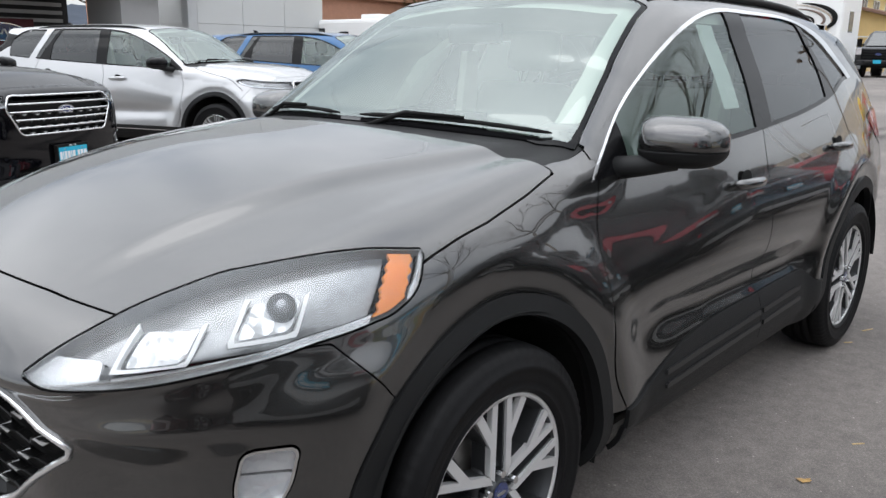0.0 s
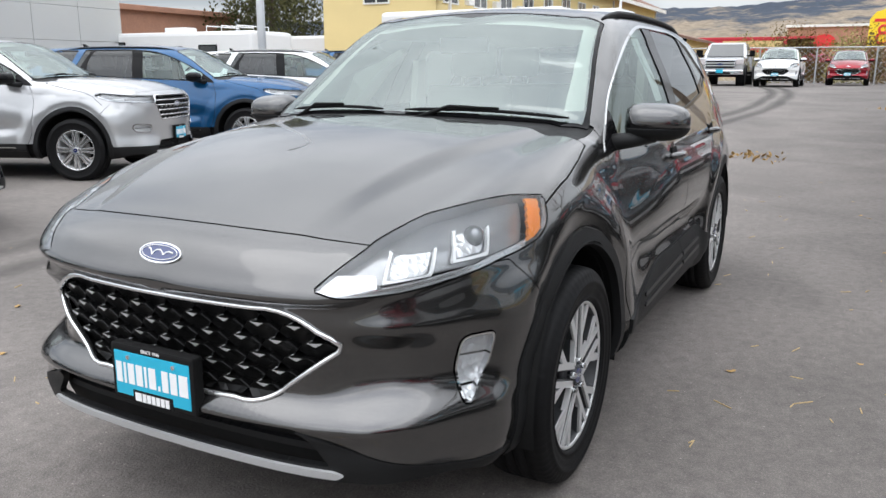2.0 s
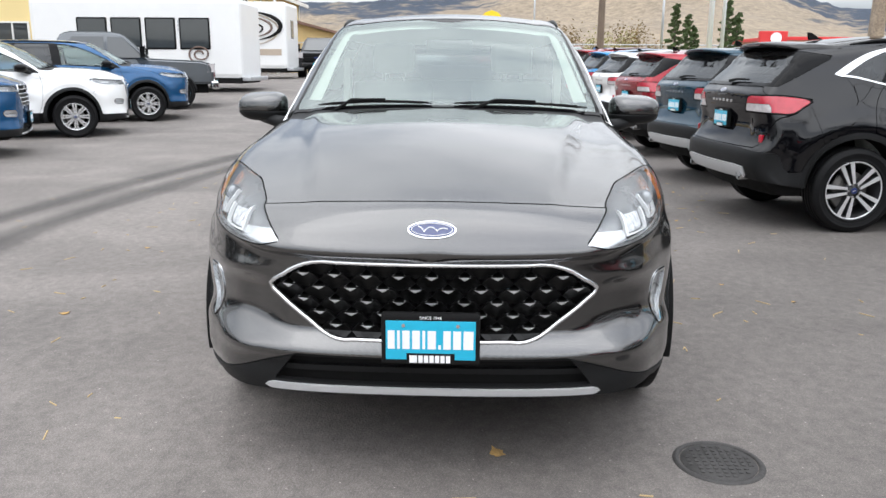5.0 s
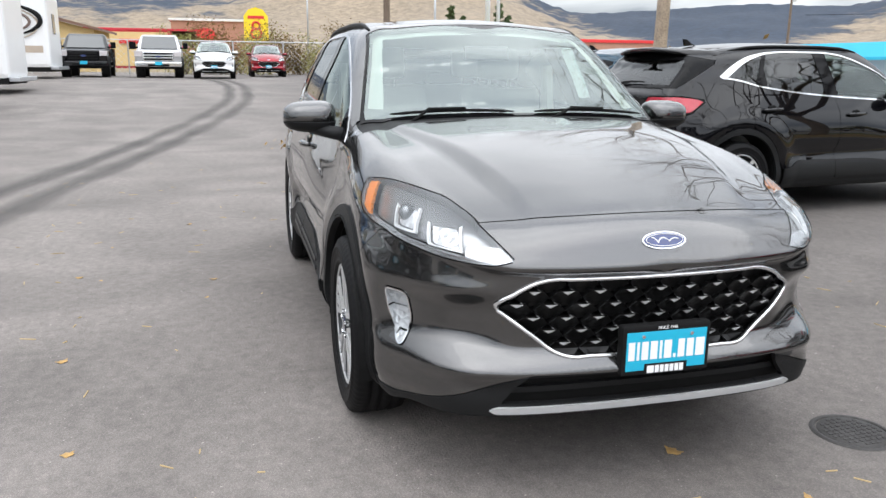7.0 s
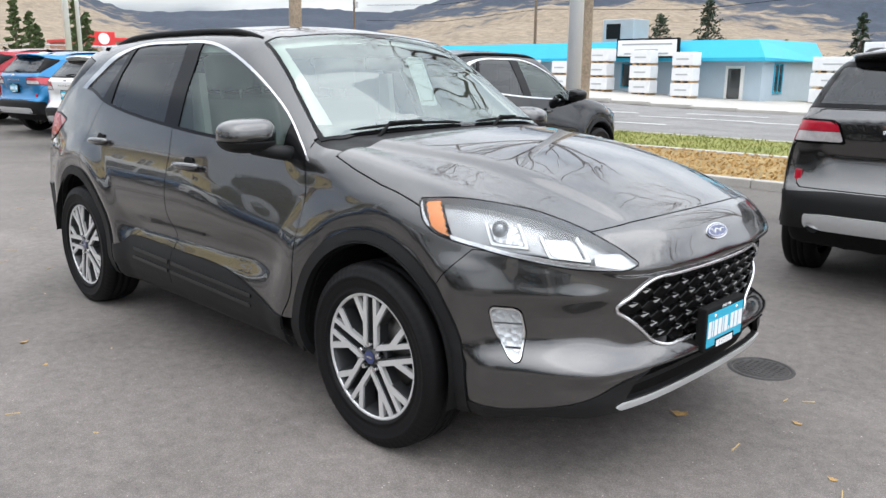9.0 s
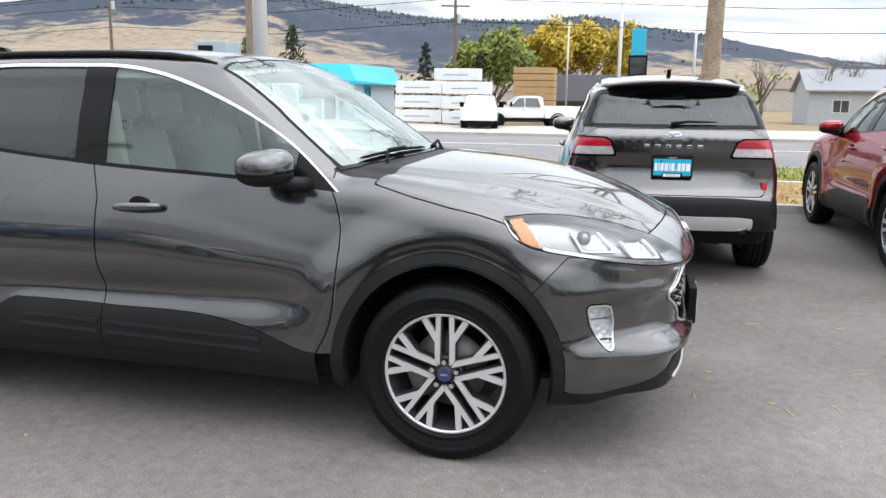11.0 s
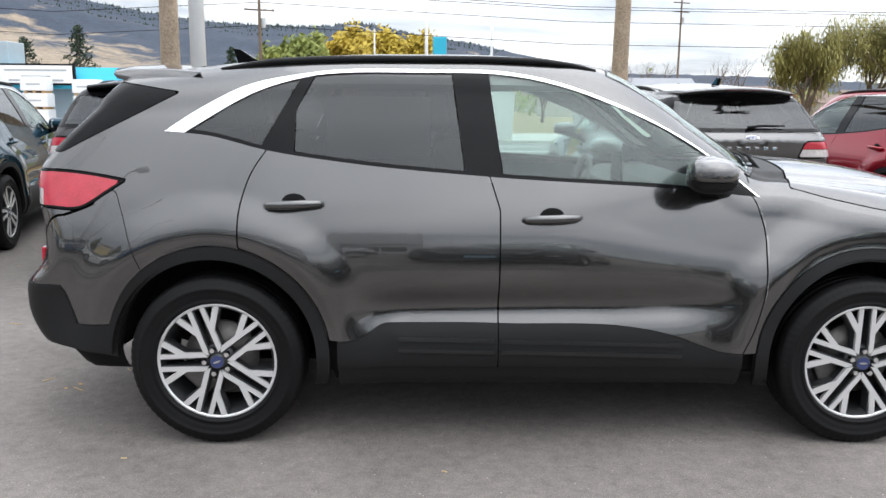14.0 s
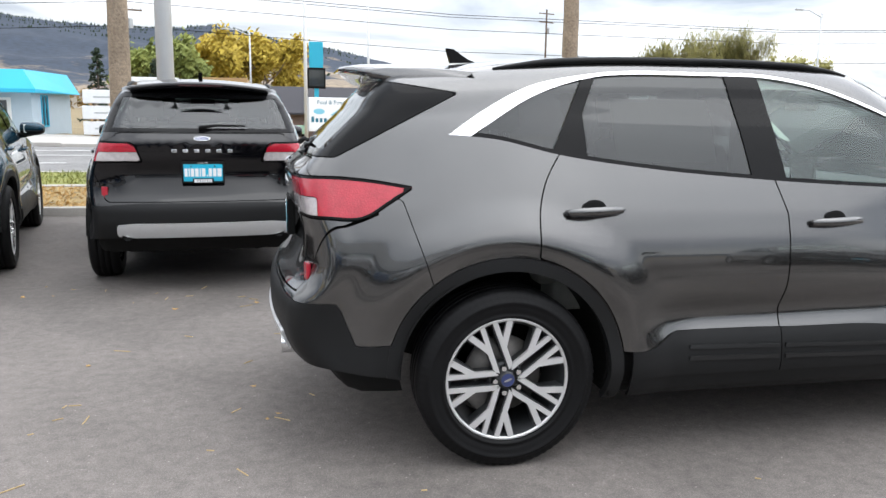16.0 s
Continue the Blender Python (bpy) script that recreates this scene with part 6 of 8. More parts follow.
# ---- the main car and the parked ones ----
main_car = build_crossover("crossover", "dark metallic grey compact crossover parked on asphalt", PAINT, 0.011)
lot_shape = Crossover()
lot_car = build_crossover("parked_crossover", "black compact crossover, tail towards the lane", PAINT, 0.03, "ten", False, "crossovers in a row", lot_shape)
lot_car.matrix_basis = pose(-4.49, 5.97, 0, 0, 0, 95.3)
repaint(lot_car, PAINT_BLACK)
for x, label, paint in ((0.54, "dark metallic grey compact crossover, tail towards the lane", PAINT), (3.28, "deep red compact crossover beside a grey one", PAINT_RED), (-6.95, "navy blue compact crossover, tail towards the lane", PAINT_NAVY),
                        (-10.05, "deep red compact crossover in a parked row", PAINT_RED), (-12.75, "white compact crossover in a parked row", PAINT_WHITE), (-15.4, "bright blue compact crossover in a parked row", PAINT_BLUE), (-18.1, "deep red compact crossover at the row's end", PAINT_RED)):
    near = {0.54: (0.65, 6.16, 94.2), 3.28: (3.52, 6.48, 93.3), -6.95: (-7.30, 6.09, 101.5)}.get(x, (x - 0.15, 6.10, 99.0))
    park(lot_car, label, paint, near[0], near[1], near[2], ground_z(x, 6))
for x, y, label, paint, turn in ((-33.6, -1.75, "white compact crossover facing the lane by the fence", PAINT_WHITE, 0), (-38.6, 0.85, "deep red compact crossover facing the lane by the fence", PAINT_RED, 0), (-36.0, 5.0, "deep red compact crossover near the shrubs", PAINT_RED, -8)):
    park(lot_car, label, paint, x - 0.9, y, turn, ground_z(x, y))

both("window_chrome", offset(lot_shape.low_strip, 0.005), CHROME, lot_car, "bright chrome strip under the side windows", 0.008)

wagon = build_crossover("parked_wagon", "silver three-row wagon with black arches", PAINT, 0.026, "many", False, "wagons in a row", Wagon())
wagon.matrix_basis = pose(-4.95, -7.25, 0, 0, 0, 113)
for ob in wagon.children:
    if ob.name.startswith("mirror_cap"):
        ob.data.materials[0] = GLOSSBLACK
repaint(wagon, PAINT_SILVER)
# the last two, past x = 2, are unseen, added to darken door reflections
for x, y, label, paint in ((-1.0, -5.55, "black three-row wagon with bright mesh grille", PAINT_BLACK), (-8.30, -7.48, "bright blue three-row wagon with chrome wheels", PAINT_EXBLUE), (-11.87, -7.46, "white three-row wagon with black arches", PAINT_WHITE), (-15.24, -7.46, "blue three-row wagon beside a grey pickup", PAINT_EXBLUE),
                           (-1.2, -12.8, "white three-row wagon with roof bars", PAINT_WHITE), (2.7, -5.75, "unseen dark grey wagon added to darken door reflections", PAINT), (6.2, -5.9, "unseen black wagon added to darken door reflections", PAINT_BLACK)):
    park(wagon, label, paint, x, y, 113, ground_z(x, y))
build_pickup("pickup", "grey heavy pickup with chrome bumper", PAINT_STONE, pose(-18.4, -7.9, ground_z(-18.6, -7), 0, 0, 110))
build_pickup("pickup", "black pickup facing the lane by the fence", PAINT_BLACK, pose(-36.0, -7.3, ground_z(-36, -7), 0, 0, 4), bright=False)
build_pickup("pickup", "silver grey pickup beside a white crossover", PAINT_SILVER, pose(-35.6, -4.15, ground_z(-36, -4), 0, 0, 2))

# ---- buildings, trees, signs, hills ----
STUCCO_Y = material("yellow_stucco", (0.78, 0.62, 0.30), 0.9, vary=0.08, scale=0.5, fine=40.0, bump=0.003)
WHITETRIM = material("white_painted_trim", (0.76, 0.75, 0.72), 0.6, vary=0.06)
ROOFBROWN = material("brown_shingles", (0.20, 0.12, 0.09), 0.9, vary=0.25, scale=1.0, fine=14.0, bump=0.01)
PANELGREY = material("pale_metal_panel", (0.52, 0.53, 0.53), 0.45, 0.2, vary=0.05, scale=0.4)
PORTALGREY = material("grey_concrete_block", (0.30, 0.30, 0.30), 0.85, vary=0.12, scale=0.8, fine=30.0, bump=0.002)
ENTRYSHADE = material("painted_entrance_shade", (0.035, 0.033, 0.033), 0.8, vary=0.3)
SLATGREY = material("grey_slats", (0.42, 0.41, 0.40), 0.5, 0.3, vary=0.08)
RVWHITE = material("white_fibreglass", (0.80, 0.80, 0.79), 0.35, vary=0.03, coat=0.4)
SWIRL = material("brown_vinyl_stripe", (0.16, 0.11, 0.09), 0.5, vary=0.2)
BEIGE = material("beige_vinyl_stripe", (0.46, 0.38, 0.30), 0.5, vary=0.1)
REDWALL = material("red_painted_wall", (0.50, 0.03, 0.05), 0.7, vary=0.08)
TANWALL = material("tan_stucco", (0.62, 0.46, 0.22), 0.85, vary=0.08)
BRICKRED = material("red_brown_wall", (0.42, 0.22, 0.15), 0.85, vary=0.15, fine=10.0)
SIGNYELLOW = material("yellow_sign", (0.85, 0.62, 0.02), 0.4, vary=0.04)
SIGNRED = material("red_sign", (0.62, 0.03, 0.03), 0.4, vary=0.05)
SIGNBLUE = material("blue_sign", (0.015, 0.13, 0.36), 0.4, vary=0.05)
CYANROOF = material("cyan_metal_roof", (0.03, 0.42, 0.62), 0.45, 0.1, vary=0.06, scale=0.6)
PALEBLUE = material("pale_blue_wall", (0.42, 0.50, 0.56), 0.8, vary=0.06)
WRAP = material("white_lumber_wrap", (0.74, 0.75, 0.76), 0.45, vary=0.06, scale=2.0, bump=0.004, fine=6.0)
TIMBER = material("sawn_timber", (0.42, 0.27, 0.13), 0.85, vary=0.2, fine=40.0)
GALV = material("galvanised_steel", (0.50, 0.51, 0.52), 0.45, 0.7, vary=0.08)
POLEWHITE = material("white_pole_paint", (0.70, 0.72, 0.74), 0.45, vary=0.05)
POLEWOOD = material("weathered_pole_wood", (0.16, 0.12, 0.09), 0.9, vary=0.25, fine=50.0, bump=0.004)
BARK = material("pale_flaking_bark", (0.30, 0.24, 0.18), 0.95, vary=0.45, scale=3.0, fine=26.0, bump=0.02)
TWIG = material("twig_bark", (0.13, 0.10, 0.08), 0.95, vary=0.3)
LEAF_Y = material("yellow_leaves", (0.46, 0.32, 0.028), 0.8, vary=0.4, scale=0.3, fine=2.0, second=(0.60, 0.46, 0.06))
LEAF_G = material("green_leaves", (0.13, 0.19, 0.040), 0.8, vary=0.4, scale=0.3, fine=2.0, second=(0.30, 0.33, 0.08))
LEAF_O = material("olive_leaves", (0.27, 0.27, 0.08), 0.8, vary=0.3, scale=0.3, fine=2.0, second=(0.46, 0.42, 0.15))
NEEDLE = material("conifer_needles", (0.020, 0.036, 0.018), 0.85, vary=0.4, scale=0.4, fine=3.0)
NEEDLE_P = material("pine_needles", (0.085, 0.115, 0.045), 0.85, vary=0.4, scale=0.4, fine=3.0, second=(0.19, 0.18, 0.07))
JUNIPER = material("juniper_needles", (0.09, 0.13, 0.05), 0.85, vary=0.35, scale=0.4, fine=3.0)
SHRUB = material("brown_autumn_shrub", (0.16, 0.12, 0.04), 0.9, vary=0.4, scale=0.4, fine=3.0, second=(0.28, 0.17, 0.05))
rng = random.Random(7)


def box_house(name, label, x0, x1, y0, y1, h, wall, roof, category="building", z=0.0, overhang=0.5, rise=0.0, axis="x"):
    root = thing(name, label, category, at=pose(0, 0, z))
    box("wall", x0, x1, y0, y1, -1.0, h, wall, root)
    if rise:
        bm = bmesh.new()
        if axis == "x":
            add_prism(bm, [(y0 - overhang, h), ((y0 + y1) / 2, h + rise), (y1 + overhang, h), (y1 + overhang, h - 0.18), ((y0 + y1) / 2, h + rise - 0.2), (y0 - overhang, h - 0.18)], x0 - overhang, x1 + overhang, "x")
        else:
            add_prism(bm, [(x0 - overhang, h), ((x0 + x1) / 2, h + rise), (x1 + overhang, h), (x1 + overhang, h - 0.18), ((x0 + x1) / 2, h + rise - 0.2), (x0 - overhang, h - 0.18)], y0 - overhang, y1 + overhang, "y")
        part("roof", bm, roof, root)
        bm = bmesh.new()
        if axis == "x":
            add_prism(bm, [(y0 + 0.01, h - 0.1), (y1 - 0.01, h - 0.1), ((y0 + y1) / 2, h + rise - 0.22)], x0 + 0.01, x1 - 0.01, "x")
        else:
            add_prism(bm, [(x0 + 0.01, h - 0.1), (x1 - 0.01, h - 0.1), ((x0 + x1) / 2, h + rise - 0.22)], y0 + 0.01, y1 - 0.01, "y")
        part("gable", bm, wall, root)
    else:
        box("roof", x0 - overhang, x1 + overhang, y0 - overhang, y1 + overhang, h, h + 0.3, roof, root, "", 0.03)
    return root


def window_on(root, x0, x1, y0, y1, z0, z1, face, frame_mat=None):
    """A window set into a wall: frame proud of it, pane set back in the frame. face: '+x' or '+y' or '-y'."""
    fm = frame_mat or WHITETRIM
    bm = bmesh.new()
    t = 0.07
    if face == "+x":
        for a, b, c, d in ((y0 - t, y1 + t, z1, z1 + t), (y0 - t, y1 + t, z0 - t, z0), (y0 - t, y0, z0, z1), (y1, y1 + t, z0, z1), ((y0 + y1) / 2 - 0.03, (y0 + y1) / 2 + 0.03, z0, z1)):
            add_box(bm, x0 - 0.02, x0 + 0.06, a, b, c, d)
    else:
        s = 1 if face == "+y" else -1
        for a, b, c, d in ((x0 - t, x1 + t, z1, z1 + t), (x0 - t, x1 + t, z0 - t, z0), (x0 - t, x0, z0, z1), (x1, x1 + t, z0, z1), ((x0 + x1) / 2 - 0.03, (x0 + x1) / 2 + 0.03, z0, z1)):
            add_box(bm, a, b, min(y0 - s * 0.02, y0 + s * 0.06), max(y0 - s * 0.02, y0 + s * 0.06), c, d)
    w = part("window", bm, fm, root)
    if face == "+x":
        box("pane", x0 - 0.02, x0 + 0.015, y0, y1, z0, z1, GLASSFLAT, w)
    else:
        box("pane", x0, x1, min(y0, y0 + s * 0.015) - 0.005, max(y0, y0 + s * 0.015), z0, z1, GLASSFLAT, w)
    return w


# yellow motel of two floors
mz = 0.75
motel = box_house("motel", "yellow two-storey motel with white window frames", -72, -30, -22.0, -15.8, 6.0, STUCCO_Y, ROOFBROWN, z=mz, overhang=0.7, rise=1.7)
box("fascia", -72.7, -29.3, -15.12, -15.05, 5.72, 6.0, WHITETRIM, motel)
box("gable_trim", -29.32, -29.25, -22.7, -15.1, 5.70, 5.98, WHITETRIM, motel)
for k in range(13):
    for z0 in (0.9, 3.7):
        window_on(motel, -70.5 + k * 3.2, -69.1 + k * 3.2, -15.8, -15.8, z0, z0 + 1.35, "+y")
        box("air_conditioner", -68.7 + k * 3.2, -68.1 + k * 3.2, -15.85, -15.55, z0 + 0.0, z0 + 0.4, WHITETRIM, motel, "", 0.02)
for z0 in (1.0, 3.7):
    window_on(motel, -30, -30, -19.6, -18.3, z0, z0 + 1.2, "+x")
for k in range(4):
    box("downpipe", -71.5 + k * 13.4, -71.38 + k * 13.4, -15.8, -15.68, 0, 5.8, WHITETRIM, motel)

# the dealership: panel wall, column, dark entrance with slats
deal = thing("dealership", "pale panelled dealership with a dark slatted entrance", "building")
for i in range(3):
    for j in range(6):
        box("panel", -22.2 + i * 2.1, -20.115 + i * 2.1, -33.0, -27.0, -0.2 + j * 1.35, 1.14 + j * 1.35, PANELGREY, deal, "", 0.012)
box("column", -15.85, -15.45, -27.4, -26.9, 0, 4.0, GALV, deal)
box("lintel", -15.9, -2.0, -28.5, -26.6, 3.75, 8.0, PANELGREY, deal, "", 0.03)
box("side_block", -14.4, -12.9, -30, -27.2, 0, 3.75, PORTALGREY, deal, "", 0.02)
# the shade deep in the entrance is put into the near-black colour
box("entrance_back", -12.9, -5.6, -32.2, -31.8, 0, 3.75, ENTRYSHADE, deal)
box("entrance_ceiling", -12.9, -5.6, -32.0, -28.5, 3.6, 3.75, ENTRYSHADE, deal)
for k in range(9):
    box("slat", -12.6, -6.6, -31.75, -31.6, 0.6 + k * 0.31, 0.74 + k * 0.31, SLATGREY, deal)
box("pier", -6.2, -5.1, -30, -26.9, 0, 3.75, PORTALGREY, deal, "", 0.02)
box("inner_wall", -5.1, -2.0, -30, -27.2, 0, 3.75, PANELGREY, deal)
window_on(deal, -4.6, -2.6, -27.2, -27.2, 0.9, 2.6, "+y")
box("sign_panel", -11.4, -9.0, -31.55, -31.45, 1.45, 2.55, material("maroon_sign", (0.10, 0.012, 0.018), 0.5), deal)
m = look((-10.2, -31.45, 2.05), (-10.2, -40, 2.05))
oval("sign_oval_rim", deal, m, 0.85, 0.34, 0.06, CHROME)
oval("sign_oval", deal, m, 0.80, 0.30, 0.075, BADGEBLUE)
bm = bmesh.new()
add_tube(bm, [((-0.5 + k / 24.0), 0.10 * math.sin(k * 1.05), 0.085) for k in range(25)], 0.03, 6)
bm.transform(m)
part("sign_stroke", bm, WHITEINK, deal)

box_house("workshop", "low red-brown building behind parked motorhomes", -37, -20, -46, -34, 3.9, BRICKRED, BRICKRED, z=0.6, overhang=0.3)


def motorhome(name, label, x0, x1, y0, y1, h, z, windows, side_bars=True):
    """A white motorhome or bus body seen from its side and end."""
    root = thing(name, label, "motorhome", "motorhomes", pose(0, 0, z))
    bm = bmesh.new()
    add_box(bm, x0, x1, y0, y1, 0.45, h, 0.16)
    part("body", bm, RVWHITE, root, "", smooth=False)
    for a, b, c, d in windows:
        bm = bmesh.new()
        add_box(bm, x1 - 0.02, x1 + 0.025, a, b, c, d, 0.04)
        w = part("window", bm, GLOSSBLACK, root)
        box("pane", x1 + 0.02, x1 + 0.032, a + 0.05, b - 0.05, c + 0.05, d - 0.05, GLASSFLAT, w)
    box("skirt", x0 + 0.1, x1 - 0.05, y0 + 0.1, y1 - 0.05, 0.30, 0.5, MATTBLACK, root)
    box("rear_bumper", x0 + 0.1, x1 - 0.1, y1 - 0.05, y1 + 0.25, 0.38, 0.52, GALV, root, "", 0.03)
    for yy in (y0 + 1.8, y1 - 2.6):
        bm = bmesh.new()
        add_cyl(bm, 0.40, 0.40, 0.3, 24, Matrix.Translation((x1 - 0.32, yy, 0.40)) @ Matrix.Rotation(math.pi / 2, 4, "Y"))
        part("tyre", bm, RUBBER, root)
    return root


z_rv = 0.42
rv = motorhome("motorhome", "white bus motorhome with dark windows and a scroll mark", -25.9, -23.4, -14.6, -7.5, 3.05, z_rv, [(-13.0 + 1.15 * k, -11.98 + 1.15 * k, 1.40, 2.42) for k in range(4)])
bm = bmesh.new()
add_tube(bm, [(-23.375, -8.9 + (0.10 + 0.30 * k / 40) * math.cos(k * 0.27), 1.25 + 0.75 * (0.10 + 0.30 * k / 40) * math.sin(k * 0.27)) for k in range(41)], 0.030, 5)
part("scroll_mark", bm, SWIRL, rv)
for k in range(3):
    box("side_lettering", -23.42, -23.385, -9.6, -9.6 + 0.5 - 0.12 * k, 2.0 + 0.13 * k, 2.07 + 0.13 * k, GREYINK, rv)
rv2 = motorhome("motorhome", "white travel trailer with brown swoosh stripes", -35.0, -32.5, -16.5, -8.05, 3.35, 0.70, [(-10.25, -9.95, 1.95, 2.75)])
for k, (reach, tall, thick, mat) in enumerate(((1.55, 0.62, 0.085, MATTBLACK), (1.25, 0.45, 0.045, SWIRL), (0.95, 0.30, 0.030, MATTBLACK), (1.75, 0.72, 0.022, BEIGE))):
    bm = bmesh.new()
    arc = [(-32.47, -9.85 + reach * math.sin(a) - 0.10 * k, 2.30 + tall * math.cos(a) - 0.05 * k) for a in np.linspace(0.15, 2.75, 28)]
    add_tube(bm, arc, [0.01 + thick * math.sin(math.pi * i / 27) for i in range(28)], 6)
    part("swoosh", bm, mat, rv2)
box("beige_band", -32.52, -32.49, -11.5, -8.3, 1.05, 1.32, BEIGE, rv2)
box("end_window", -33.9, -33.4, -8.07, -8.03, 1.8, 2.6, GLASSFLAT, rv2)
rv3 = motorhome("motorhome", "white motorhome with roof rack behind the wagons", -24.5, -22.0, -28.5, -19.6, 2.62, 0.25, [(-27.9, -26.6, 1.75, 2.25), (-25.6, -25.0, 1.6, 2.1), (-23.9, -23.3, 1.55, 2.05), (-22.4, -21.4, 1.5, 2.1)])
bm = bmesh.new()
for yy in (-22.2, -21.4, -20.6):
    add_tube(bm, [(-24.2, yy, 2.6), (-24.2, yy, 2.84), (-22.3, yy, 2.84), (-22.3, yy, 2.6)], 0.025, 6)
part("roof_rack", bm, RVWHITE, rv3)
box("roof_unit", -23.6, -22.9, -25.2, -24.0, 2.6, 2.86, RVWHITE, rv3, "", 0.06)
rv4 = motorhome("van", "white high-roof van behind the wagons", -36.2, -34.2, -29.5, -24.4, 2.65, 0.6, [])
tagged(rv4, category="van")
box("windscreen", -36.0, -34.4, -24.44, -24.36, 1.35, 2.1, GLASSFLAT, rv4, "", 0.03)


def pole(name, label, x, y, h, r, mat, arm=0.0, group="poles", turn=0.0):
    root = thing(name, label, "pole", group, pose(x, y, ground_z(x, y), 0, 0, turn))
    bm = bmesh.new()
    add_cyl(bm, r, r * 0.7, h, 12)
    part("shaft", bm, mat, root, "", smooth=True)
    bm = bmesh.new()
    add_cyl(bm, r * 1.5, r * 1.4, 0.25, 12)
    part("base", bm, CONCRETE if mat is POLEWHITE else mat, root)
    if arm:
        bm = bmesh.new()
        add_tube(bm, [(0, 0, h - 0.3), (arm * 0.5, 0, h + 0.15), (arm, 0, h + 0.2)], 0.035, 6)
        a = part("arm", bm, mat, root)
        box("lamp_head", arm - 0.1, arm + 0.45, -0.12, 0.12, h + 0.12, h + 0.24, GALV, a, "", 0.03)
    return root


pole("light_pole", "tall white painted light pole", -12.0, -10.6, 9.0, 0.10, POLEWHITE, 0.9)
pole("light_pole", "thick white painted light pole beside a tree", -5.12, 7.55, 9.0, 0.12, POLEWHITE, 0.9)
pole("light_pole", "tall pale light pole by the lane", -35.5, 11.4, 11.0, 0.14, POLEWHITE)
pole("light_pole", "tall pale light pole by the lane", -36.5, 12.3, 11.0, 0.10, POLEWHITE)
pole("flag_pole", "thin white pole across the road", -2.0, 62.8, 14.0, 0.16, POLEWHITE)
pole("flag_pole", "thin white pole across the road", 4.3, 74.4, 15.0, 0.14, POLEWHITE)
pole("street_lamp", "grey curved street lamp across the road", -6.5, 66.0, 9.0, 0.09, GALV, -2.2)
pole("street_lamp", "grey curved street lamp beyond the lot", -52.0, 13.0, 8.0, 0.10, GALV, 2.0, turn=60)
pole("street_lamp", "grey street lamp beyond the lot", -60.0, 5.0, 9.0, 0.08, GALV, 1.6, turn=60)
pole("street_lamp", "grey street lamp near the willow", 34.0, 48.0, 9.0, 0.09, GALV, -2.0)
pole("sign_pole", "white pole beside the motel", -44.0, -11.3, 7.0, 0.09, POLEWHITE)


def utility_pole(x, y, h, arms=2):
    root = thing("utility_pole", "weathered wooden utility pole with crossarms", "utility pole", "utility poles", pose(x, y, ground_z(x, y), 0, 0, 20))
    bm = bmesh.new()
    add_cyl(bm, 0.17, 0.11, h, 10)
    part("shaft", bm, POLEWOOD, root)
    for k in range(arms):
        z = h - 0.6 - 1.1 * k
        a = box("crossarm", -1.2, 1.2, -0.06, 0.06, z, z + 0.12, POLEWOOD, root)
        for xx in (-1.1, -0.5, 0.5, 1.1):
            bm = bmesh.new()
            add_cyl(bm, 0.04, 0.03, 0.16, 8, Matrix.Translation((xx, 0, z + 0.12)))
            part("insulator", bm, GALV, a)
    bm = bmesh.new()
    add_cyl(bm, 0.2, 0.2, 0.7, 12, Matrix.Translation((0.3, 0, h - 3.0)))
    part("transformer", bm, GALV, root)
    return root


for x, y, h in ((-34.4, 6.1, 11.0), (-15.5, 62.0, 11.5), (30.0, 98.0, 16.0), (-75, 60, 11), (80, 66.0, 12.0), (-48, 61, 11.5)):
    utility_pole(x, y, h)
bm = bmesh.new()
for k, (yy, zz) in enumerate(((62.0, 10.6), (61.2, 10.5), (62.9, 10.5), (62.0, 9.4), (62.0, 7.6))):
    pts = [(-75, yy, zz - 0.2), (-62, yy, zz - 0.8), (-48, yy, zz - 0.1), (-32, yy, zz - 0.9), (-15.5, yy, zz), (10, yy + 0.5, zz - 1.2), (42, yy + 1, zz - 1.4), (80, yy + 3, zz)]
    add_tube(bm, pts, 0.028, 4)
tagged(part("overhead_cables", bm, MATTBLACK, None), "thin overhead cables between utility poles", "cable", kind="structure")

# fence at the far end of the lot
fence = thing("chain_fence", "galvanised chain-link fence with steel posts", "fence", at=pose(-44.5, 0, 0.75))
for k in range(17):
    bm = bmesh.new()
    add_cyl(bm, 0.04, 0.04, 1.9, 8, Matrix.Translation((0, -26 + k * 2.8, 0)))
    part("post", bm, GALV, fence)
bm = bmesh.new()
add_tube(bm, [(0, -26, 1.88), (0, 18.8, 1.88)], 0.03, 6)
part("top_rail", bm, GALV, fence)
bm = bmesh.new()
for k in range(150):
    y0 = -26 + k * 0.3
    add_tube(bm, [(0, y0, 0.05), (0, y0 + 1.85, 1.88)], 0.006, 3, False)
    add_tube(bm, [(0, y0 + 1.85, 0.05), (0, y0, 1.88)], 0.006, 3, False)
tagged(part("wire_mesh", bm, GALV, fence), kind="stuff")

# restaurants and motel sign beyond the fence
rest = box_house("restaurant", "low red restaurant with a tan front", -124, -112, -34, -4, 4.6, REDWALL, REDWALL, z=1.0, overhang=0.1)
box("front", -112.2, -111.8, -16, -8.5, 0, 4.4, TANWALL, rest)
box("name_bar", -111.8, -111.6, -14.6, -10.0, 2.9, 3.5, SIGNRED, rest)
rest2 = box_house("restaurant", "red brick restaurant with a pink awning", -124, -112, -8, 4, 6.0, BRICKRED, WHITETRIM, z=1.0, overhang=0.3)
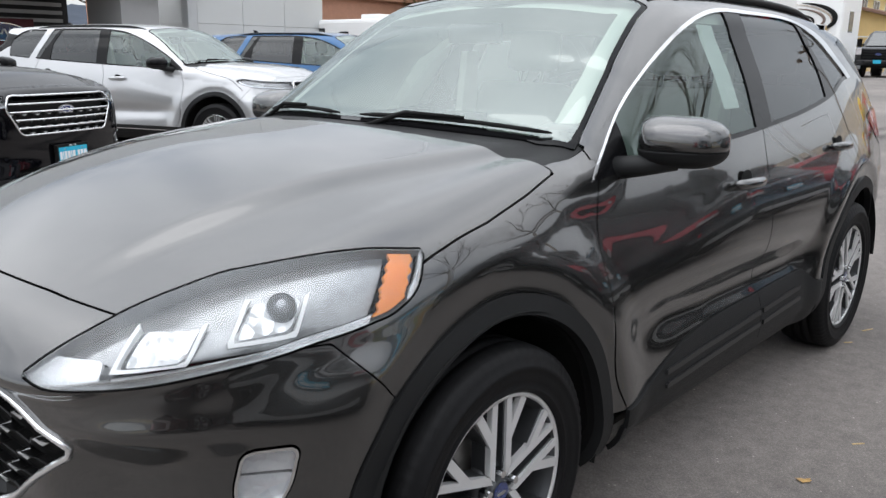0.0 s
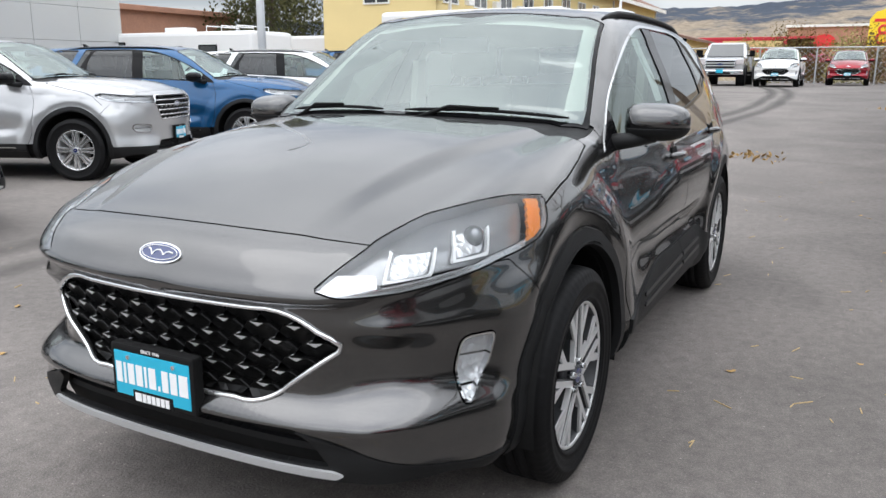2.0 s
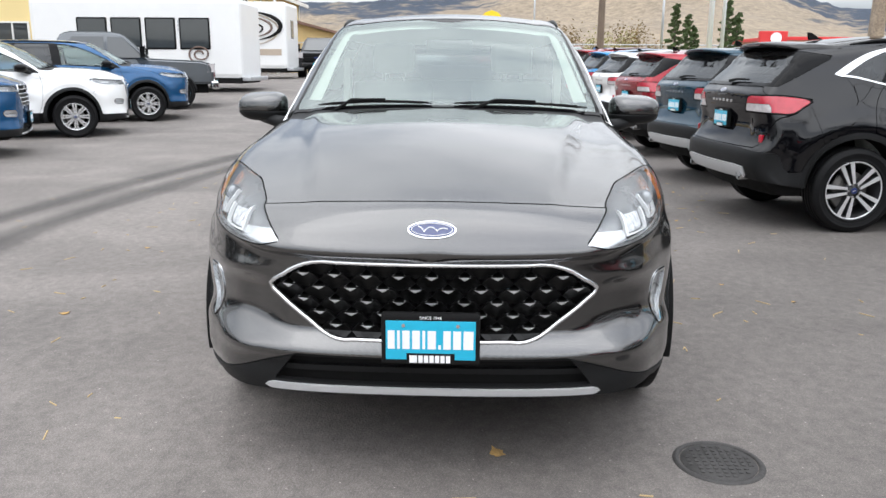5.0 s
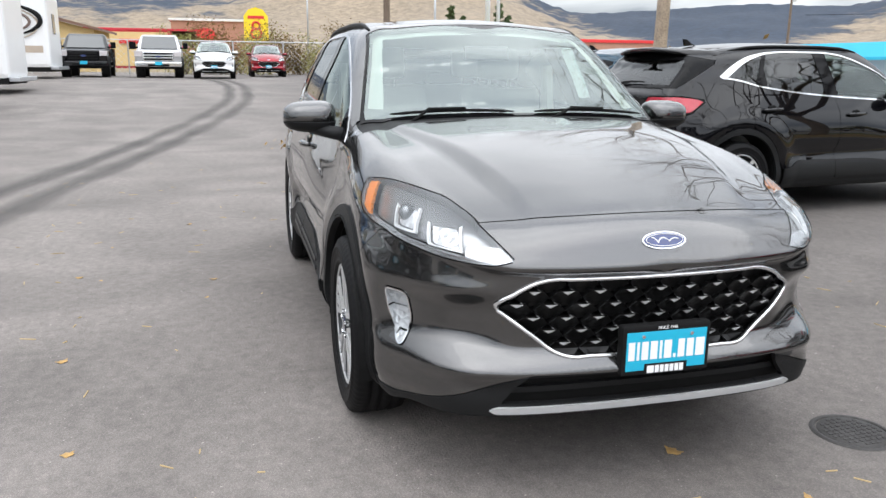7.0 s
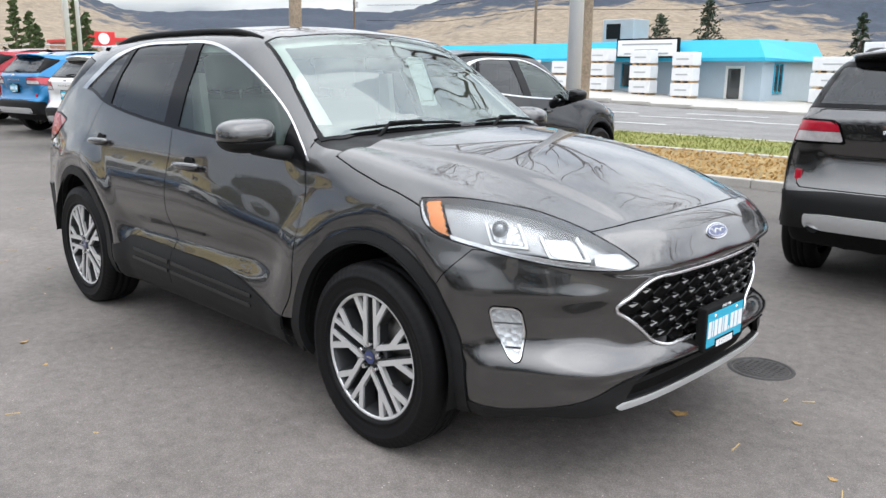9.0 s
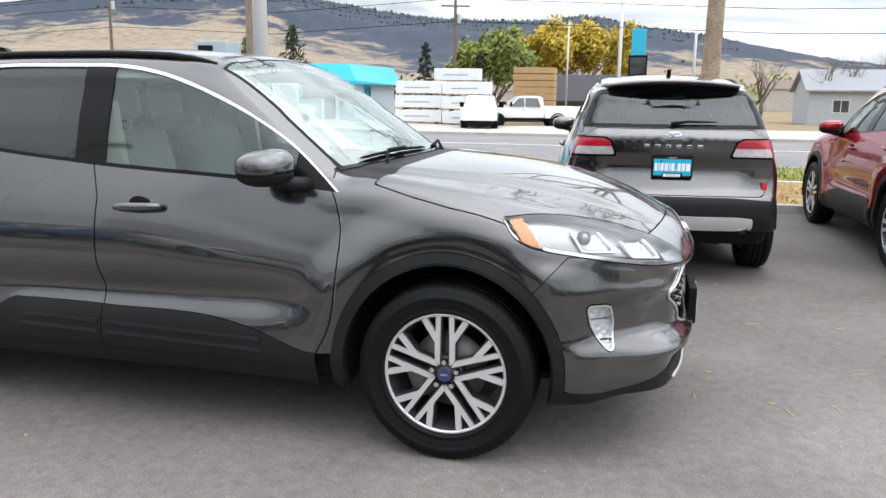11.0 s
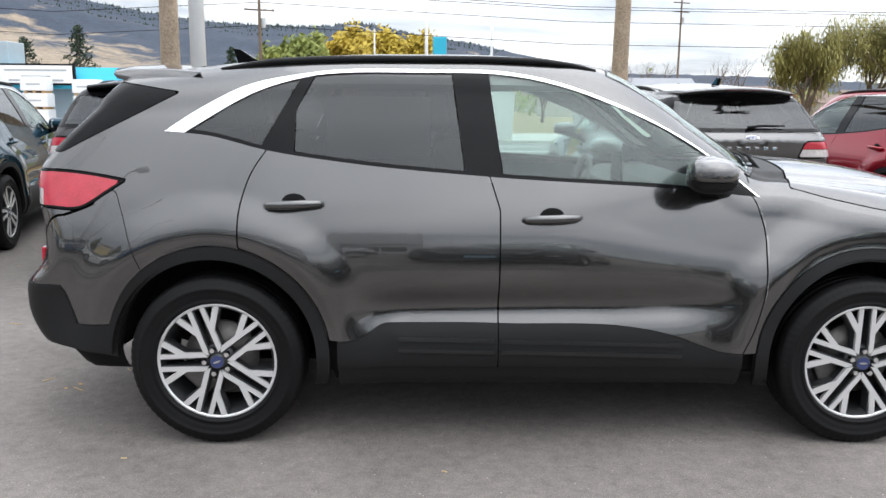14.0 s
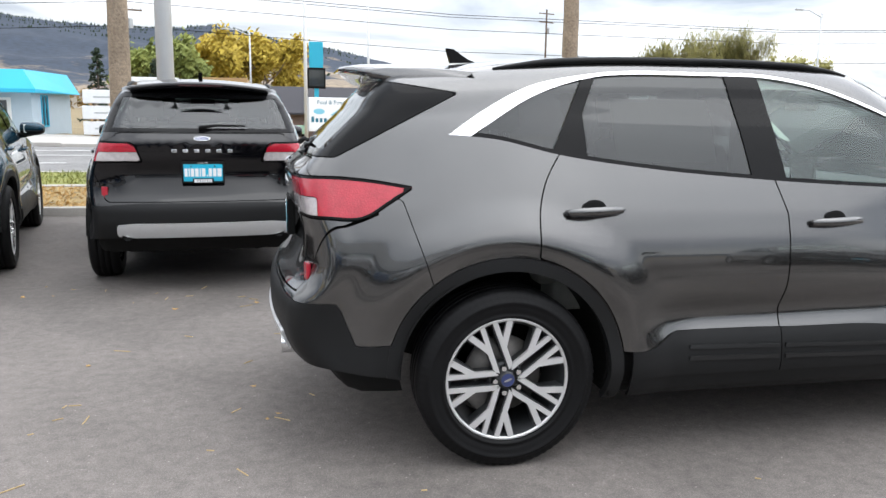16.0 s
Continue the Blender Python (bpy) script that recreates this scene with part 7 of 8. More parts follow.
box("awning", -112.2, -110.6, -7, -1.5, 1.6, 2.6, material("pink_awning", (0.62, 0.10, 0.20), 0.7), rest2, "", 0.05)
oval("round_sign", rest2, look((-111.9, -3.6, 4.2), (-200, -3.6, 4.2)), 1.3, 0.9, 0.1, SIGNRED)
tan = box_house("cottage", "tan cottage with a brown hipped roof", -66, -58, -20, -10, 2.9, TANWALL, ROOFBROWN, z=0.8, rise=1.4)
pyl = thing("motel_sign", "yellow motel sign with red rings on a post", "sign", at=pose(-103.2, 2.8, 1.0))
box("post", -0.2, 0.2, -0.3, 0.3, 0, 4.0, GALV, pyl)
bm = bmesh.new()
add_prism(bm, [(-1.5, 3.2), (1.5, 3.2), (1.5, 6.3), (0.9, 7.1), (0, 7.4), (-0.9, 7.1), (-1.5, 6.3)], -0.25, 0.25, "x")
part("sign_panel", bm, SIGNYELLOW, pyl)
for zc, r in ((4.2, 0.62), (5.15, 0.45)):
    bm = bmesh.new()
    add_tube(bm, [(0.28, r * math.cos(a), zc + r * math.sin(a)) for a in np.linspace(0, math.tau, 25)], 0.14, 6, False)
    part("ring", bm, SIGNRED, pyl)
box("script_bar", 0.25, 0.30, -1.0, 1.0, 6.0, 6.35, SIGNRED, pyl)
hut = box_house("restaurant", "low red-roofed restaurant beyond the lot", -82, -70, 27, 41, 3.2, BRICKRED, SIGNRED, z=0.6, overhang=0.2)
pyl2 = thing("restaurant_sign", "red square sign with a white disc on posts", "sign", at=pose(-68.3, 26.4, 0.6))
box("panel", -0.2, 0.2, -1.2, 1.2, 2.5, 3.9, SIGNRED, pyl2, "", 0.05)
for s in (-0.8, 0.8):
    box("post", -0.1, 0.1, s - 0.1, s + 0.1, 0, 2.6, GALV, pyl2)
oval("disc", pyl2, look((0.2, 0.2, 3.3), (-9, 0.2, 3.3)), 0.48, 0.48, 0.05, WHITEINK)
box("lower_bar", 0.19, 0.23, -0.9, 0.9, 2.56, 2.68, WHITEINK, pyl2)
lot_sign = thing("direction_sign", "blue direction sign with white arrow and words", "sign", at=pose(-39.1, 7.5, ground_z(-39.1, 7.5) - 0.12, 0, 0, -12))
box("panel", -0.05, 0.05, -1.0, 1.0, 0.75, 1.70, SIGNBLUE, lot_sign, "", 0.015)
box("plinth", -0.25, 0.25, -0.9, 0.9, 0, 0.75, CONCRETE, lot_sign, "", 0.02)
wm = lambda y, z: Matrix.Translation((0.052, y, z)) @ Matrix.Rotation(math.pi / 2, 4, "Z") @ Matrix.Rotation(math.pi / 2, 4, "X")
word("SERVICE", 0.40, wm(0.22, 1.45), WHITEINK, lot_sign)
word("PARTS", 0.40, wm(0.10, 1.02), WHITEINK, lot_sign)
bm = bmesh.new()
add_prism(bm, [(-0.95, 1.40), (-0.78, 1.54), (-0.78, 1.45), (-0.60, 1.45), (-0.60, 1.35), (-0.78, 1.35), (-0.78, 1.26)], 0.045, 0.056, "x")
part("arrow", bm, WHITEINK, lot_sign)

# blue-roofed shop across the road, with wrapped lumber
bx, by, bz = -16.3, 41.0, -0.25
shop = thing("blue_shop", "low shop with a bright cyan roof fascia", "building", at=pose(0, 0, bz))
box("wall", bx - 48, bx - 0.5, by + 0.9, by + 8.6, 0, 2.9, PALEBLUE, shop)
bm = bmesh.new()
add_prism(bm, [(by - 0.05, 2.35), (by - 0.05, 2.55), (by + 0.55, 3.55), (by + 9, 3.6), (by + 9, 2.4)], bx - 48, bx, "x")
for v in bm.verts:
    if v.co.x > bx - 1 and v.co.z > 3:
        v.co.x -= 0.7
part("roof", bm, CYANROOF, shop)
door = box("door", bx - 2.6, bx - 1.5, by + 0.82, by + 0.9, 0, 2.1, WHITETRIM, shop)
box("door_pane", bx - 2.42, bx - 1.68, by + 0.79, by + 0.83, 0.25, 1.95, GLASSFLAT, door)
window_on(shop, bx - 0.5, bx - 0.5, by + 2.6, by + 3.7, 0.6, 2.2, "+x", CYANROOF)
for k in range(8):
    window_on(shop, bx - 9.5 - 5 * k, bx - 7.6 - 5 * k, by + 0.9, by + 0.9, 0.8, 2.2, "-y", CYANROOF)
sign = thing("shop_sign", "white shop sign with unreadable lines above the fascia", "sign", at=pose(bx - 7.2, by - 0.15, bz))
box("panel", -2.1, 2.1, -0.1, 0.12, 2.55, 3.70, MATTBLACK, sign)
box("face", -2.0, 2.0, -0.13, -0.09, 2.65, 3.60, WHITEINK, sign)
for z0, w in ((3.30, 1.7), (2.95, 0.8), (2.75, 1.5)):
    box("print_bar", -w, w, -0.145, -0.128, z0, z0 + 0.10, GREYINK, sign)
unit = thing("roof_unit", "grey rooftop air handling unit", "air conditioner", at=pose(bx - 12.0, by + 5, bz))
box("casing", -1.2, 1.2, -1, 1, 3.6, 5.2, GALV, unit, "", 0.04)
box("grille", -0.9, 0.2, -1.03, -0.98, 3.9, 4.9, MATTBLACK, unit)


def lumber_stack(x, y, levels, w=1.35, label="stack of white-wrapped lumber packs on timber battens"):
    root = thing("lumber_stack", label, "lumber stack", "wrapped lumber stacks", pose(x, y, ground_z(x, y) - 0.02))
    for k in range(levels):
        z = 0.12 + k * 0.86
        bm = bmesh.new()
        add_box(bm, -w / 2 + rng.uniform(-0.06, 0.06), w / 2 + rng.uniform(-0.06, 0.06), -0.45, 0.45, z, z + 0.73, 0.04)
        pk = part("pack", bm, WRAP, root)
        for xx in (-w * 0.35, 0, w * 0.35):
            box("batten", xx - 0.06, xx + 0.06, -0.48, 0.48, z - 0.13, z, TIMBER, pk)
        box("print", -w * 0.3, w * 0.25, -0.462, -0.448, z + 0.30, z + 0.38, GREYINK, pk)
    return root


for x, n in ((-4.0, 3), (-6.7, 3), (-9.7, 3), (-12.6, 2), (-15.4, 2)):
    lumber_stack(bx + x, by - 1.2, n)
for x, y, n in ((bx + 3.2, by + 2.5, 3), (bx + 6.3, by + 2.0, 3), (bx + 5.0, by + 5.0, 4)):
    lumber_stack(x, y, n, 2.9)
timber = thing("timber_stack", "high stack of bare sawn timber", "lumber stack", at=pose(bx + 8.5, by + 15, bz))
for k in range(8):
    box("layer", -1.5, 1.5, -1, 1, 0.05 + k * 0.48, 0.48 + k * 0.48, TIMBER, timber, "", 0.02)

build_pickup("pickup", "white pickup parked by the lumber stacks", PAINT_WHITE, pose(-9.0, 42.5, -0.42, 0, 0, 100))

trailer = thing("cargo_trailer", "white enclosed cargo trailer with blue print", "trailer", at=pose(0.1, 45.8, -0.27) @ Matrix.Scale(0.92, 4))
bm = bmesh.new()
add_box(bm, -2.6, 2.3, -1.1, 1.1, 0.45, 2.65, 0.08)
part("body", bm, RVWHITE, trailer)
for xx in (-0.2, 0.7):
    bm = bmesh.new()
    add_cyl(bm, 0.36, 0.36, 0.25, 20, Matrix.Translation((xx, -0.85, 0.36)) @ Matrix.Rotation(math.pi / 2, 4, "X"))
    part("tyre", bm, RUBBER, trailer)
box("corner_trim", -2.65, -2.55, -1.13, -1.08, 0.45, 2.65, GALV, trailer)
tw = lambda x, z: Matrix.Translation((x, -1.104, z)) @ Matrix.Rotation(math.pi / 2, 4, "X")
PRINTTEAL = material("teal_print", (0.02, 0.14, 0.20), 0.5)
PRINTSKY = material("sky_blue_print", (0.20, 0.50, 0.62), 0.5)
word("Pool & Pond Supply", 0.36, tw(-0.6, 2.32), PRINTTEAL, trailer)
bm = bmesh.new()
for k in range(13):
    if k not in (4, 7):
        add_box(bm, -2.4 + k * 0.27, -2.22 + k * 0.27, -1.107, -1.101, 1.05, 1.05 + (0.36 if k % 4 == 0 else 0.26))
part("name_bars", bm, PRINTTEAL, trailer)
oval("logo_eye", trailer, tw(-1.9, 1.75), 0.36, 0.18, 0.004, PRINTSKY)
bm = bmesh.new()
add_prism(bm, [(-1.2, 1.5), (-0.7, 1.85), (-0.3, 1.6), (0.1, 1.95), (0.7, 1.5)], -1.108, -1.102, "y")
part("mountain_print", bm, PRINTSKY, trailer)
box("door_line", 0.95, 0.97, -1.107, -1.101, 0.5, 2.6, GREYINK, trailer)
old = build_pickup("pickup", "old pale green and white pickup across the road", material("pale_green_paint", (0.30, 0.48, 0.36), 0.4), pose(-7.0, 66.0, -1.22, 0, 0, 180), bright=True)
house = box_house("house", "low house with a dark roof across the road", -9, 6, 74, 84, 2.4, material("brown_siding", (0.16, 0.11, 0.09), 0.9), material("dark_shingles", (0.05, 0.048, 0.055), 0.9), z=-1.24, rise=2.6)
house2 = box_house("house", "grey house with white windows beyond the verge", 17.5, 31, 92, 102, 3.8, material("grey_siding", (0.40, 0.42, 0.45), 0.8), material("grey_shingles", (0.28, 0.29, 0.31), 0.9), z=-1.24, rise=2.4)
for k in range(3):
    window_on(house2, 20 + 4 * k, 21.6 + 4 * k, 92, 92, 1.4, 2.7, "-y")
py = thing("pylon_sign", "tall blue and cyan pylon sign with a dark display", "sign", at=pose(-0.76, 73.1, -1.25))
box("post", -0.2, 0.2, -0.15, 0.15, 0, 5.2, CYANROOF, py)
box("display", -0.85, 0.85, -0.25, 0.25, 4.7, 6.6, MATTBLACK, py, "", 0.03)
box("display_face", -0.70, 0.70, -0.28, -0.24, 4.9, 6.4, GLASSFLAT, py)
box("top_panel", -0.65, 0.65, -0.2, 0.2, 6.6, 9.0, CYANROOF, py, "", 0.05)
far_pick = build_pickup("pickup", "white pickup parked across the road", PAINT_WHITE, pose(-8.5, 44.0, -0.4, 0, 0, 200))


# ---- trees ----


def grow(bm, start, way_, length, radius, depth, gen, twigs, bend=0.25, split=3, drop=0.0):
    """Limbs that taper and fork; the tips are kept for leaves."""
    pts, rad = [Vector(start)], [radius]
    d = Vector(way_).normalized()
    n = 5
    for k in range(1, n + 1):
        d = (d + Vector((gen.uniform(-1, 1), gen.uniform(-1, 1), gen.uniform(-0.6, 1) - drop)) * bend * 0.4).normalized()
        pts.append(pts[-1] + d * length / n)
        rad.append(radius * (1 - 0.55 * k / n))
    add_tube(bm, [tuple(p) for p in pts], rad, 10 if depth > 2 else (6 if depth > 1 else 4), True)
    if depth <= 1:
        twigs.extend(pts[2:])
    if depth > 0:
        for k in range(split):
            i = n - (k * 2 % 3)
            out = Vector((gen.uniform(-1, 1), gen.uniform(-1, 1), gen.uniform(-0.1, 0.8) - drop))
            grow(bm, pts[i], d * 0.7 + out * 0.9, length * gen.uniform(0.55, 0.75), rad[i] * 0.72, depth - 1, gen, twigs, bend * 1.15, split, drop)


def leaf_cloud(name, spots, per, spread, size, mat, parent, gen, hang=0.0):
    verts, faces = [], []
    for p in spots:
        for _ in range(per):
            c = Vector(p) + Vector((gen.gauss(0, spread), gen.gauss(0, spread), gen.gauss(0, spread) - hang * abs(gen.gauss(0, 1))))
            a = Vector((gen.uniform(-1, 1), gen.uniform(-1, 1), gen.uniform(-1, 1))).normalized()
            b = a.orthogonal().normalized()
            if hang:
                b = (b * 0.4 + Vector((0, 0, -1))).normalized()
                a = b.orthogonal().normalized()
            s = size * gen.uniform(0.6, 1.3)
            k = len(verts)
            verts += [tuple(c - b * s), tuple(c + a * s * 0.45), tuple(c + b * s), tuple(c - a * s * 0.45)]
            faces.append((k, k + 1, k + 2, k + 3))
    ob = link_mesh(name, verts, faces, mat, parent)
    return tagged(ob, kind="stuff")


def street_tree(x, y, seed, lean=0.0, leaves=60):
    """A pale-barked street tree, nearly bare in autumn."""
    gen = random.Random(seed)
    root = thing("street_tree", "pale-barked street tree, nearly bare in autumn", "tree", "street trees", pose(x, y, ground_z(x, y), 0, 0, seed * 40))
    bm = bmesh.new()
    pts = [(0, 0, 0), (0.02, 0, 0.25), (0.05 + lean * 0.3, 0.02, 1.5), (0.05 + lean, 0, 3.2), (lean * 1.4, 0.05, 4.4)]
    add_tube(bm, pts, [0.25, 0.175, 0.155, 0.140, 0.13], 14)
    twigs = []
    for v in bm.verts:
        n_ = noise.noise(v.co * 6.0) * 0.022
        v.co.x += n_
        v.co.y += noise.noise(v.co * 6.0 + Vector((9, 0, 0))) * 0.022
    trunk = part("trunk", bm, BARK, root, "pale flaking trunk", smooth=True)
    bm = bmesh.new()
    for k in range(7):
        a = k * 0.93 + seed
        grow(bm, (lean * 1.35, 0.04, 3.9 + 0.12 * k), (math.cos(a), math.sin(a), 0.85), 3.3, 0.095, 4, gen, twigs, 0.55, 3)
    part("limbs", bm, TWIG, trunk, "", smooth=True)
    leaf_cloud("leaves", twigs[:: max(1, len(twigs) // leaves)], 1, 0.05, 0.05, LEAF_Y, root, gen)
    return root


street_tree(-6.0, 8.9, 1, 0.02)
street_tree(1.65, 10.5, 2, 0.12)
street_tree(-13.7, 8.4, 3, 0.05)
street_tree(10.5, 10.4, 4, 0.1)


def leafy_tree(name, label, x, y, h, w, mat, seed, bare=0.0, hang=0.0, per=16, size=0.28, z=None):
    gen = random.Random(seed)
    root = thing(name, label, "tree", "trees", pose(x, y, ground_z(x, y) if z is None else z))
    bm = bmesh.new()
    add_tube(bm, [(0, 0, 0), (0.1, 0, h * 0.12), (0.05, 0.1, h * 0.30)], [h * 0.035, h * 0.027, h * 0.022], 10)
    twigs = []
    for k in range(6):
        a = k * 1.05 + gen.uniform(0, 0.5)
        grow(bm, (0.05, 0.08, h * (0.18 + 0.02 * k)), (math.cos(a) * w / h, math.sin(a) * w / h, 0.9), h * 0.36, h * 0.016, 3, gen, twigs, 0.45, 3)
    part("trunk", bm, TWIG, root, "", smooth=True)
    if not bare:
        leaf_cloud("crown", twigs, per, h * 0.035, size, mat, root, gen, hang)
    return root


leafy_tree("broad_tree", "broad yellow autumn tree", -8.2, 92.0, 11.7, 12.0, LEAF_Y, 11, per=20, size=0.34)
leafy_tree("broad_tree", "green windblown tree across the road", -14.5, 74.0, 8.8, 5.5, LEAF_G, 12, per=18, size=0.30)
leafy_tree("willow", "tall olive willow with hanging leaves", 30.2, 63.0, 9.0, 3.2, LEAF_O, 13, hang=0.7, per=15, size=0.20)
leafy_tree("willow", "tall olive willow with hanging leaves", 36.0, 63.0, 10.2, 4.2, LEAF_O, 14, hang=0.7, per=15, size=0.20)
leafy_tree("broad_tree", "thin olive tree in the distance", 60.0, 88.0, 10.0, 6.0, LEAF_O, 21, per=8, size=0.3)
for k, (x, y) in enumerate(((21, 95), (30, 110), (44, 118), (54, 120), (16, 120))):
    leafy_tree("bare_tree", "bare grey tree in the distance", x, y, 9.0 + k % 3, 5.0, None, 30 + k, bare=1.0)


def conifer(x, y, h, w, mat, seed, z=-0.4, name="conifer", label="dark narrow conifer", dense=1.0, per=26):
    gen = random.Random(seed)
    root = thing(name, label, "tree", "conifers", pose(x, y, z))
    bm = bmesh.new()
    add_cyl(bm, h * 0.022, h * 0.004, h, 8)
    spots = []
    n = int(h * 5 * dense)
    for k in range(n):
        t = (k + 0.5) / n
        zc = h * (0.10 + 0.88 * t)
        r = w * (1 - t) ** 0.85 * gen.uniform(0.7, 1.15) + 0.1
        a = k * 2.39996
        tip = (r * math.cos(a), r * math.sin(a), zc - 0.12 * r)
        add_tube(bm, [(0, 0, zc), tip], [0.03, 0.01], 3, False)
        for q in (0.35, 0.6, 0.85, 1.0):
            spots.append((tip[0] * q, tip[1] * q, zc - 0.12 * r * q))
    part("trunk", bm, TWIG, root)
    leaf_cloud("needles", spots, per // 2, w * 0.070, 0.10 + h * 0.004, mat, root, gen)
    return root


for k, (x, y, h, w) in enumerate(((-32.5, 58.0, 6.2, 2.2), (-29.3, 60.0, 7.6, 2.2), (-16.9, 58.0, 6.4, 1.3), (-14.2, 66.0, 6.6, 1.2))):
    conifer(x, y, h, w, NEEDLE, 50 + k, ground_z(x, y), name="conifer", label="small dark green conifer across the road")
conifer(-37.0, -31.0, 10.0, 5.0, NEEDLE_P, 60, 0.4, "pine", "large bushy pine behind the motorhomes", 2.6, 70)
conifer(-38.5, -25.5, 8.5, 1.6, NEEDLE, 61, 0.4, "conifer", "dark narrow conifer beside the motel", 1.2)
for k, (x, y) in enumerate(((-43.3, 11.7), (-43.0, 12.3), (-43.4, 12.8), (-41.0, 13.9), (-41.2, 14.5))):
    conifer(x, y, 4.2 - 0.6 * (k % 3), 0.55, JUNIPER, 70 + k, 0.7, "juniper", "narrow upright green juniper", 1.6, 30)
leafy_tree("broad_tree", "green tree seen past the entrance", -24.0, -52.0, 9.0, 6.0, LEAF_G, 41, z=0.3, per=14)


def shrub(x, y, h, w, mat, seed, z=0.75):
    gen = random.Random(seed)
    root = thing("shrub", "brown and olive autumn shrub behind the fence", "shrub", "shrubs", pose(x, y, z))
    bm = bmesh.new()
    tips = []
    for k in range(14):
        a = k * 2.4
        end = (w * 0.5 * math.cos(a) * gen.uniform(0.3, 1), w * 0.5 * math.sin(a) * gen.uniform(0.3, 1), h * gen.uniform(0.5, 1.0))
        add_tube(bm, [(0, 0, 0), (end[0] * 0.5, end[1] * 0.5, end[2] * 0.6), end], [0.03, 0.02, 0.008], 4)
        tips += [end, (end[0] * 0.75, end[1] * 0.75, end[2] * 0.75), (end[0] * 0.6, end[1] * 0.6, end[2] * 0.45), (end[0] * 0.9, end[1] * 0.9, end[2] * 0.25)]
    part("branchwork", bm, TWIG, root)
    leaf_cloud("foliage", tips, 44, w * 0.10, 0.075, mat, root, gen)


for k in range(12):
    shrub(-47.0 - (k % 3), -3.5 + k * 1.35, 2.4 + 0.7 * math.sin(k * 2.1), 3.0, SHRUB if k % 3 else LEAF_O, 90 + k)

# ---- hills all round, one sheet ----
ridge = curve((0, 1.4), (30, 1.2), (60, 1.6), (69, 2.1), (72, 2.2), (76, 2.3), (80, 2.9), (84, 3.7), (87.5, 4.4), (91, 4.9), (95, 5.6), (98, 5.3), (106, 5.5), (112, 6.3), (118, 7.2), (125, 7.0), (133, 5.4), (139, 4.0), (144, 4.2), (150, 3.9), (155, 3.7), (160, 5.2), (167, 6.4), (175, 5.8), (180, 4.7), (184, 4.6), (188, 4.3), (193, 4.2), (200, 3.7), (215, 3.4), (240, 3.0), (300, 2.0), (360, 1.4))
HILL = bpy.data.materials.new("haze_tinted_hillside")
HILL.use_nodes = True
nt = HILL.node_tree
hb = nt.nodes["Principled BSDF"]
hb.inputs["Roughness"].default_value = 0.95
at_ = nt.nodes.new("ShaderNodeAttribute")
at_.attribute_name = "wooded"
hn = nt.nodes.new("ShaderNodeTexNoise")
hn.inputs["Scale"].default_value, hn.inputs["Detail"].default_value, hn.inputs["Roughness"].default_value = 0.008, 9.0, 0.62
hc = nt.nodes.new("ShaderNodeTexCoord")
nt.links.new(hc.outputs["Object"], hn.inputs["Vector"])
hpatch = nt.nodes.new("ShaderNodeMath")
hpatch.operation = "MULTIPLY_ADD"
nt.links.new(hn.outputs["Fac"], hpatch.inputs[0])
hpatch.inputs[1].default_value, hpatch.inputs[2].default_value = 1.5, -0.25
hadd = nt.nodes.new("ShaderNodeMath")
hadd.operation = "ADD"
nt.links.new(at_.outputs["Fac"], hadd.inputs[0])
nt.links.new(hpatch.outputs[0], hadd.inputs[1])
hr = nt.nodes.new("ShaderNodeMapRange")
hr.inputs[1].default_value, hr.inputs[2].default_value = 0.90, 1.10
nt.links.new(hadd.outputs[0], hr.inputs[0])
grassmix = nt.nodes.new("ShaderNodeMix")
grassmix.data_type = "RGBA"
grassmix.inputs[6].default_value, grassmix.inputs[7].default_value = (0.28, 0.22, 0.152, 1), (0.19, 0.153, 0.112, 1)
hn2 = nt.nodes.new("ShaderNodeTexNoise")
hn2.inputs["Scale"].default_value, hn2.inputs["Detail"].default_value = 0.004, 8.0
nt.links.new(hc.outputs["Object"], hn2.inputs["Vector"])
nt.links.new(hn2.outputs["Fac"], grassmix.inputs[0])
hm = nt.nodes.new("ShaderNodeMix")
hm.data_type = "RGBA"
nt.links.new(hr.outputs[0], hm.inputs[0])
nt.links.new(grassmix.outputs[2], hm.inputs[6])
# woods in dark blue: the haze of distance is painted into this colour
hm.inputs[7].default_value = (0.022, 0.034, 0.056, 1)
# scattered brush over the grass, gullies and clearings in the woods
hv = nt.nodes.new("ShaderNodeTexNoise")
hv.inputs["Scale"].default_value, hv.inputs["Detail"].default_value, hv.inputs["Roughness"].default_value = 0.05, 6.0, 0.75
nt.links.new(hc.outputs["Object"], hv.inputs["Vector"])
hvr = nt.nodes.new("ShaderNodeMapRange")
hvr.inputs[1].default_value, hvr.inputs[2].default_value, hvr.inputs[3].default_value, hvr.inputs[4].default_value = 0.38, 0.62, 0.70, 1.22
nt.links.new(hv.outputs["Fac"], hvr.inputs[0])
hsc = nt.nodes.new("ShaderNodeVectorMath")
hsc.operation = "SCALE"
nt.links.new(hm.outputs[2], hsc.inputs[0])
nt.links.new(hvr.outputs[0], hsc.inputs["Scale"])
nt.links.new(hsc.outputs[0], hb.inputs["Base Color"])
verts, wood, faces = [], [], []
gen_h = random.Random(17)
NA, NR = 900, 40
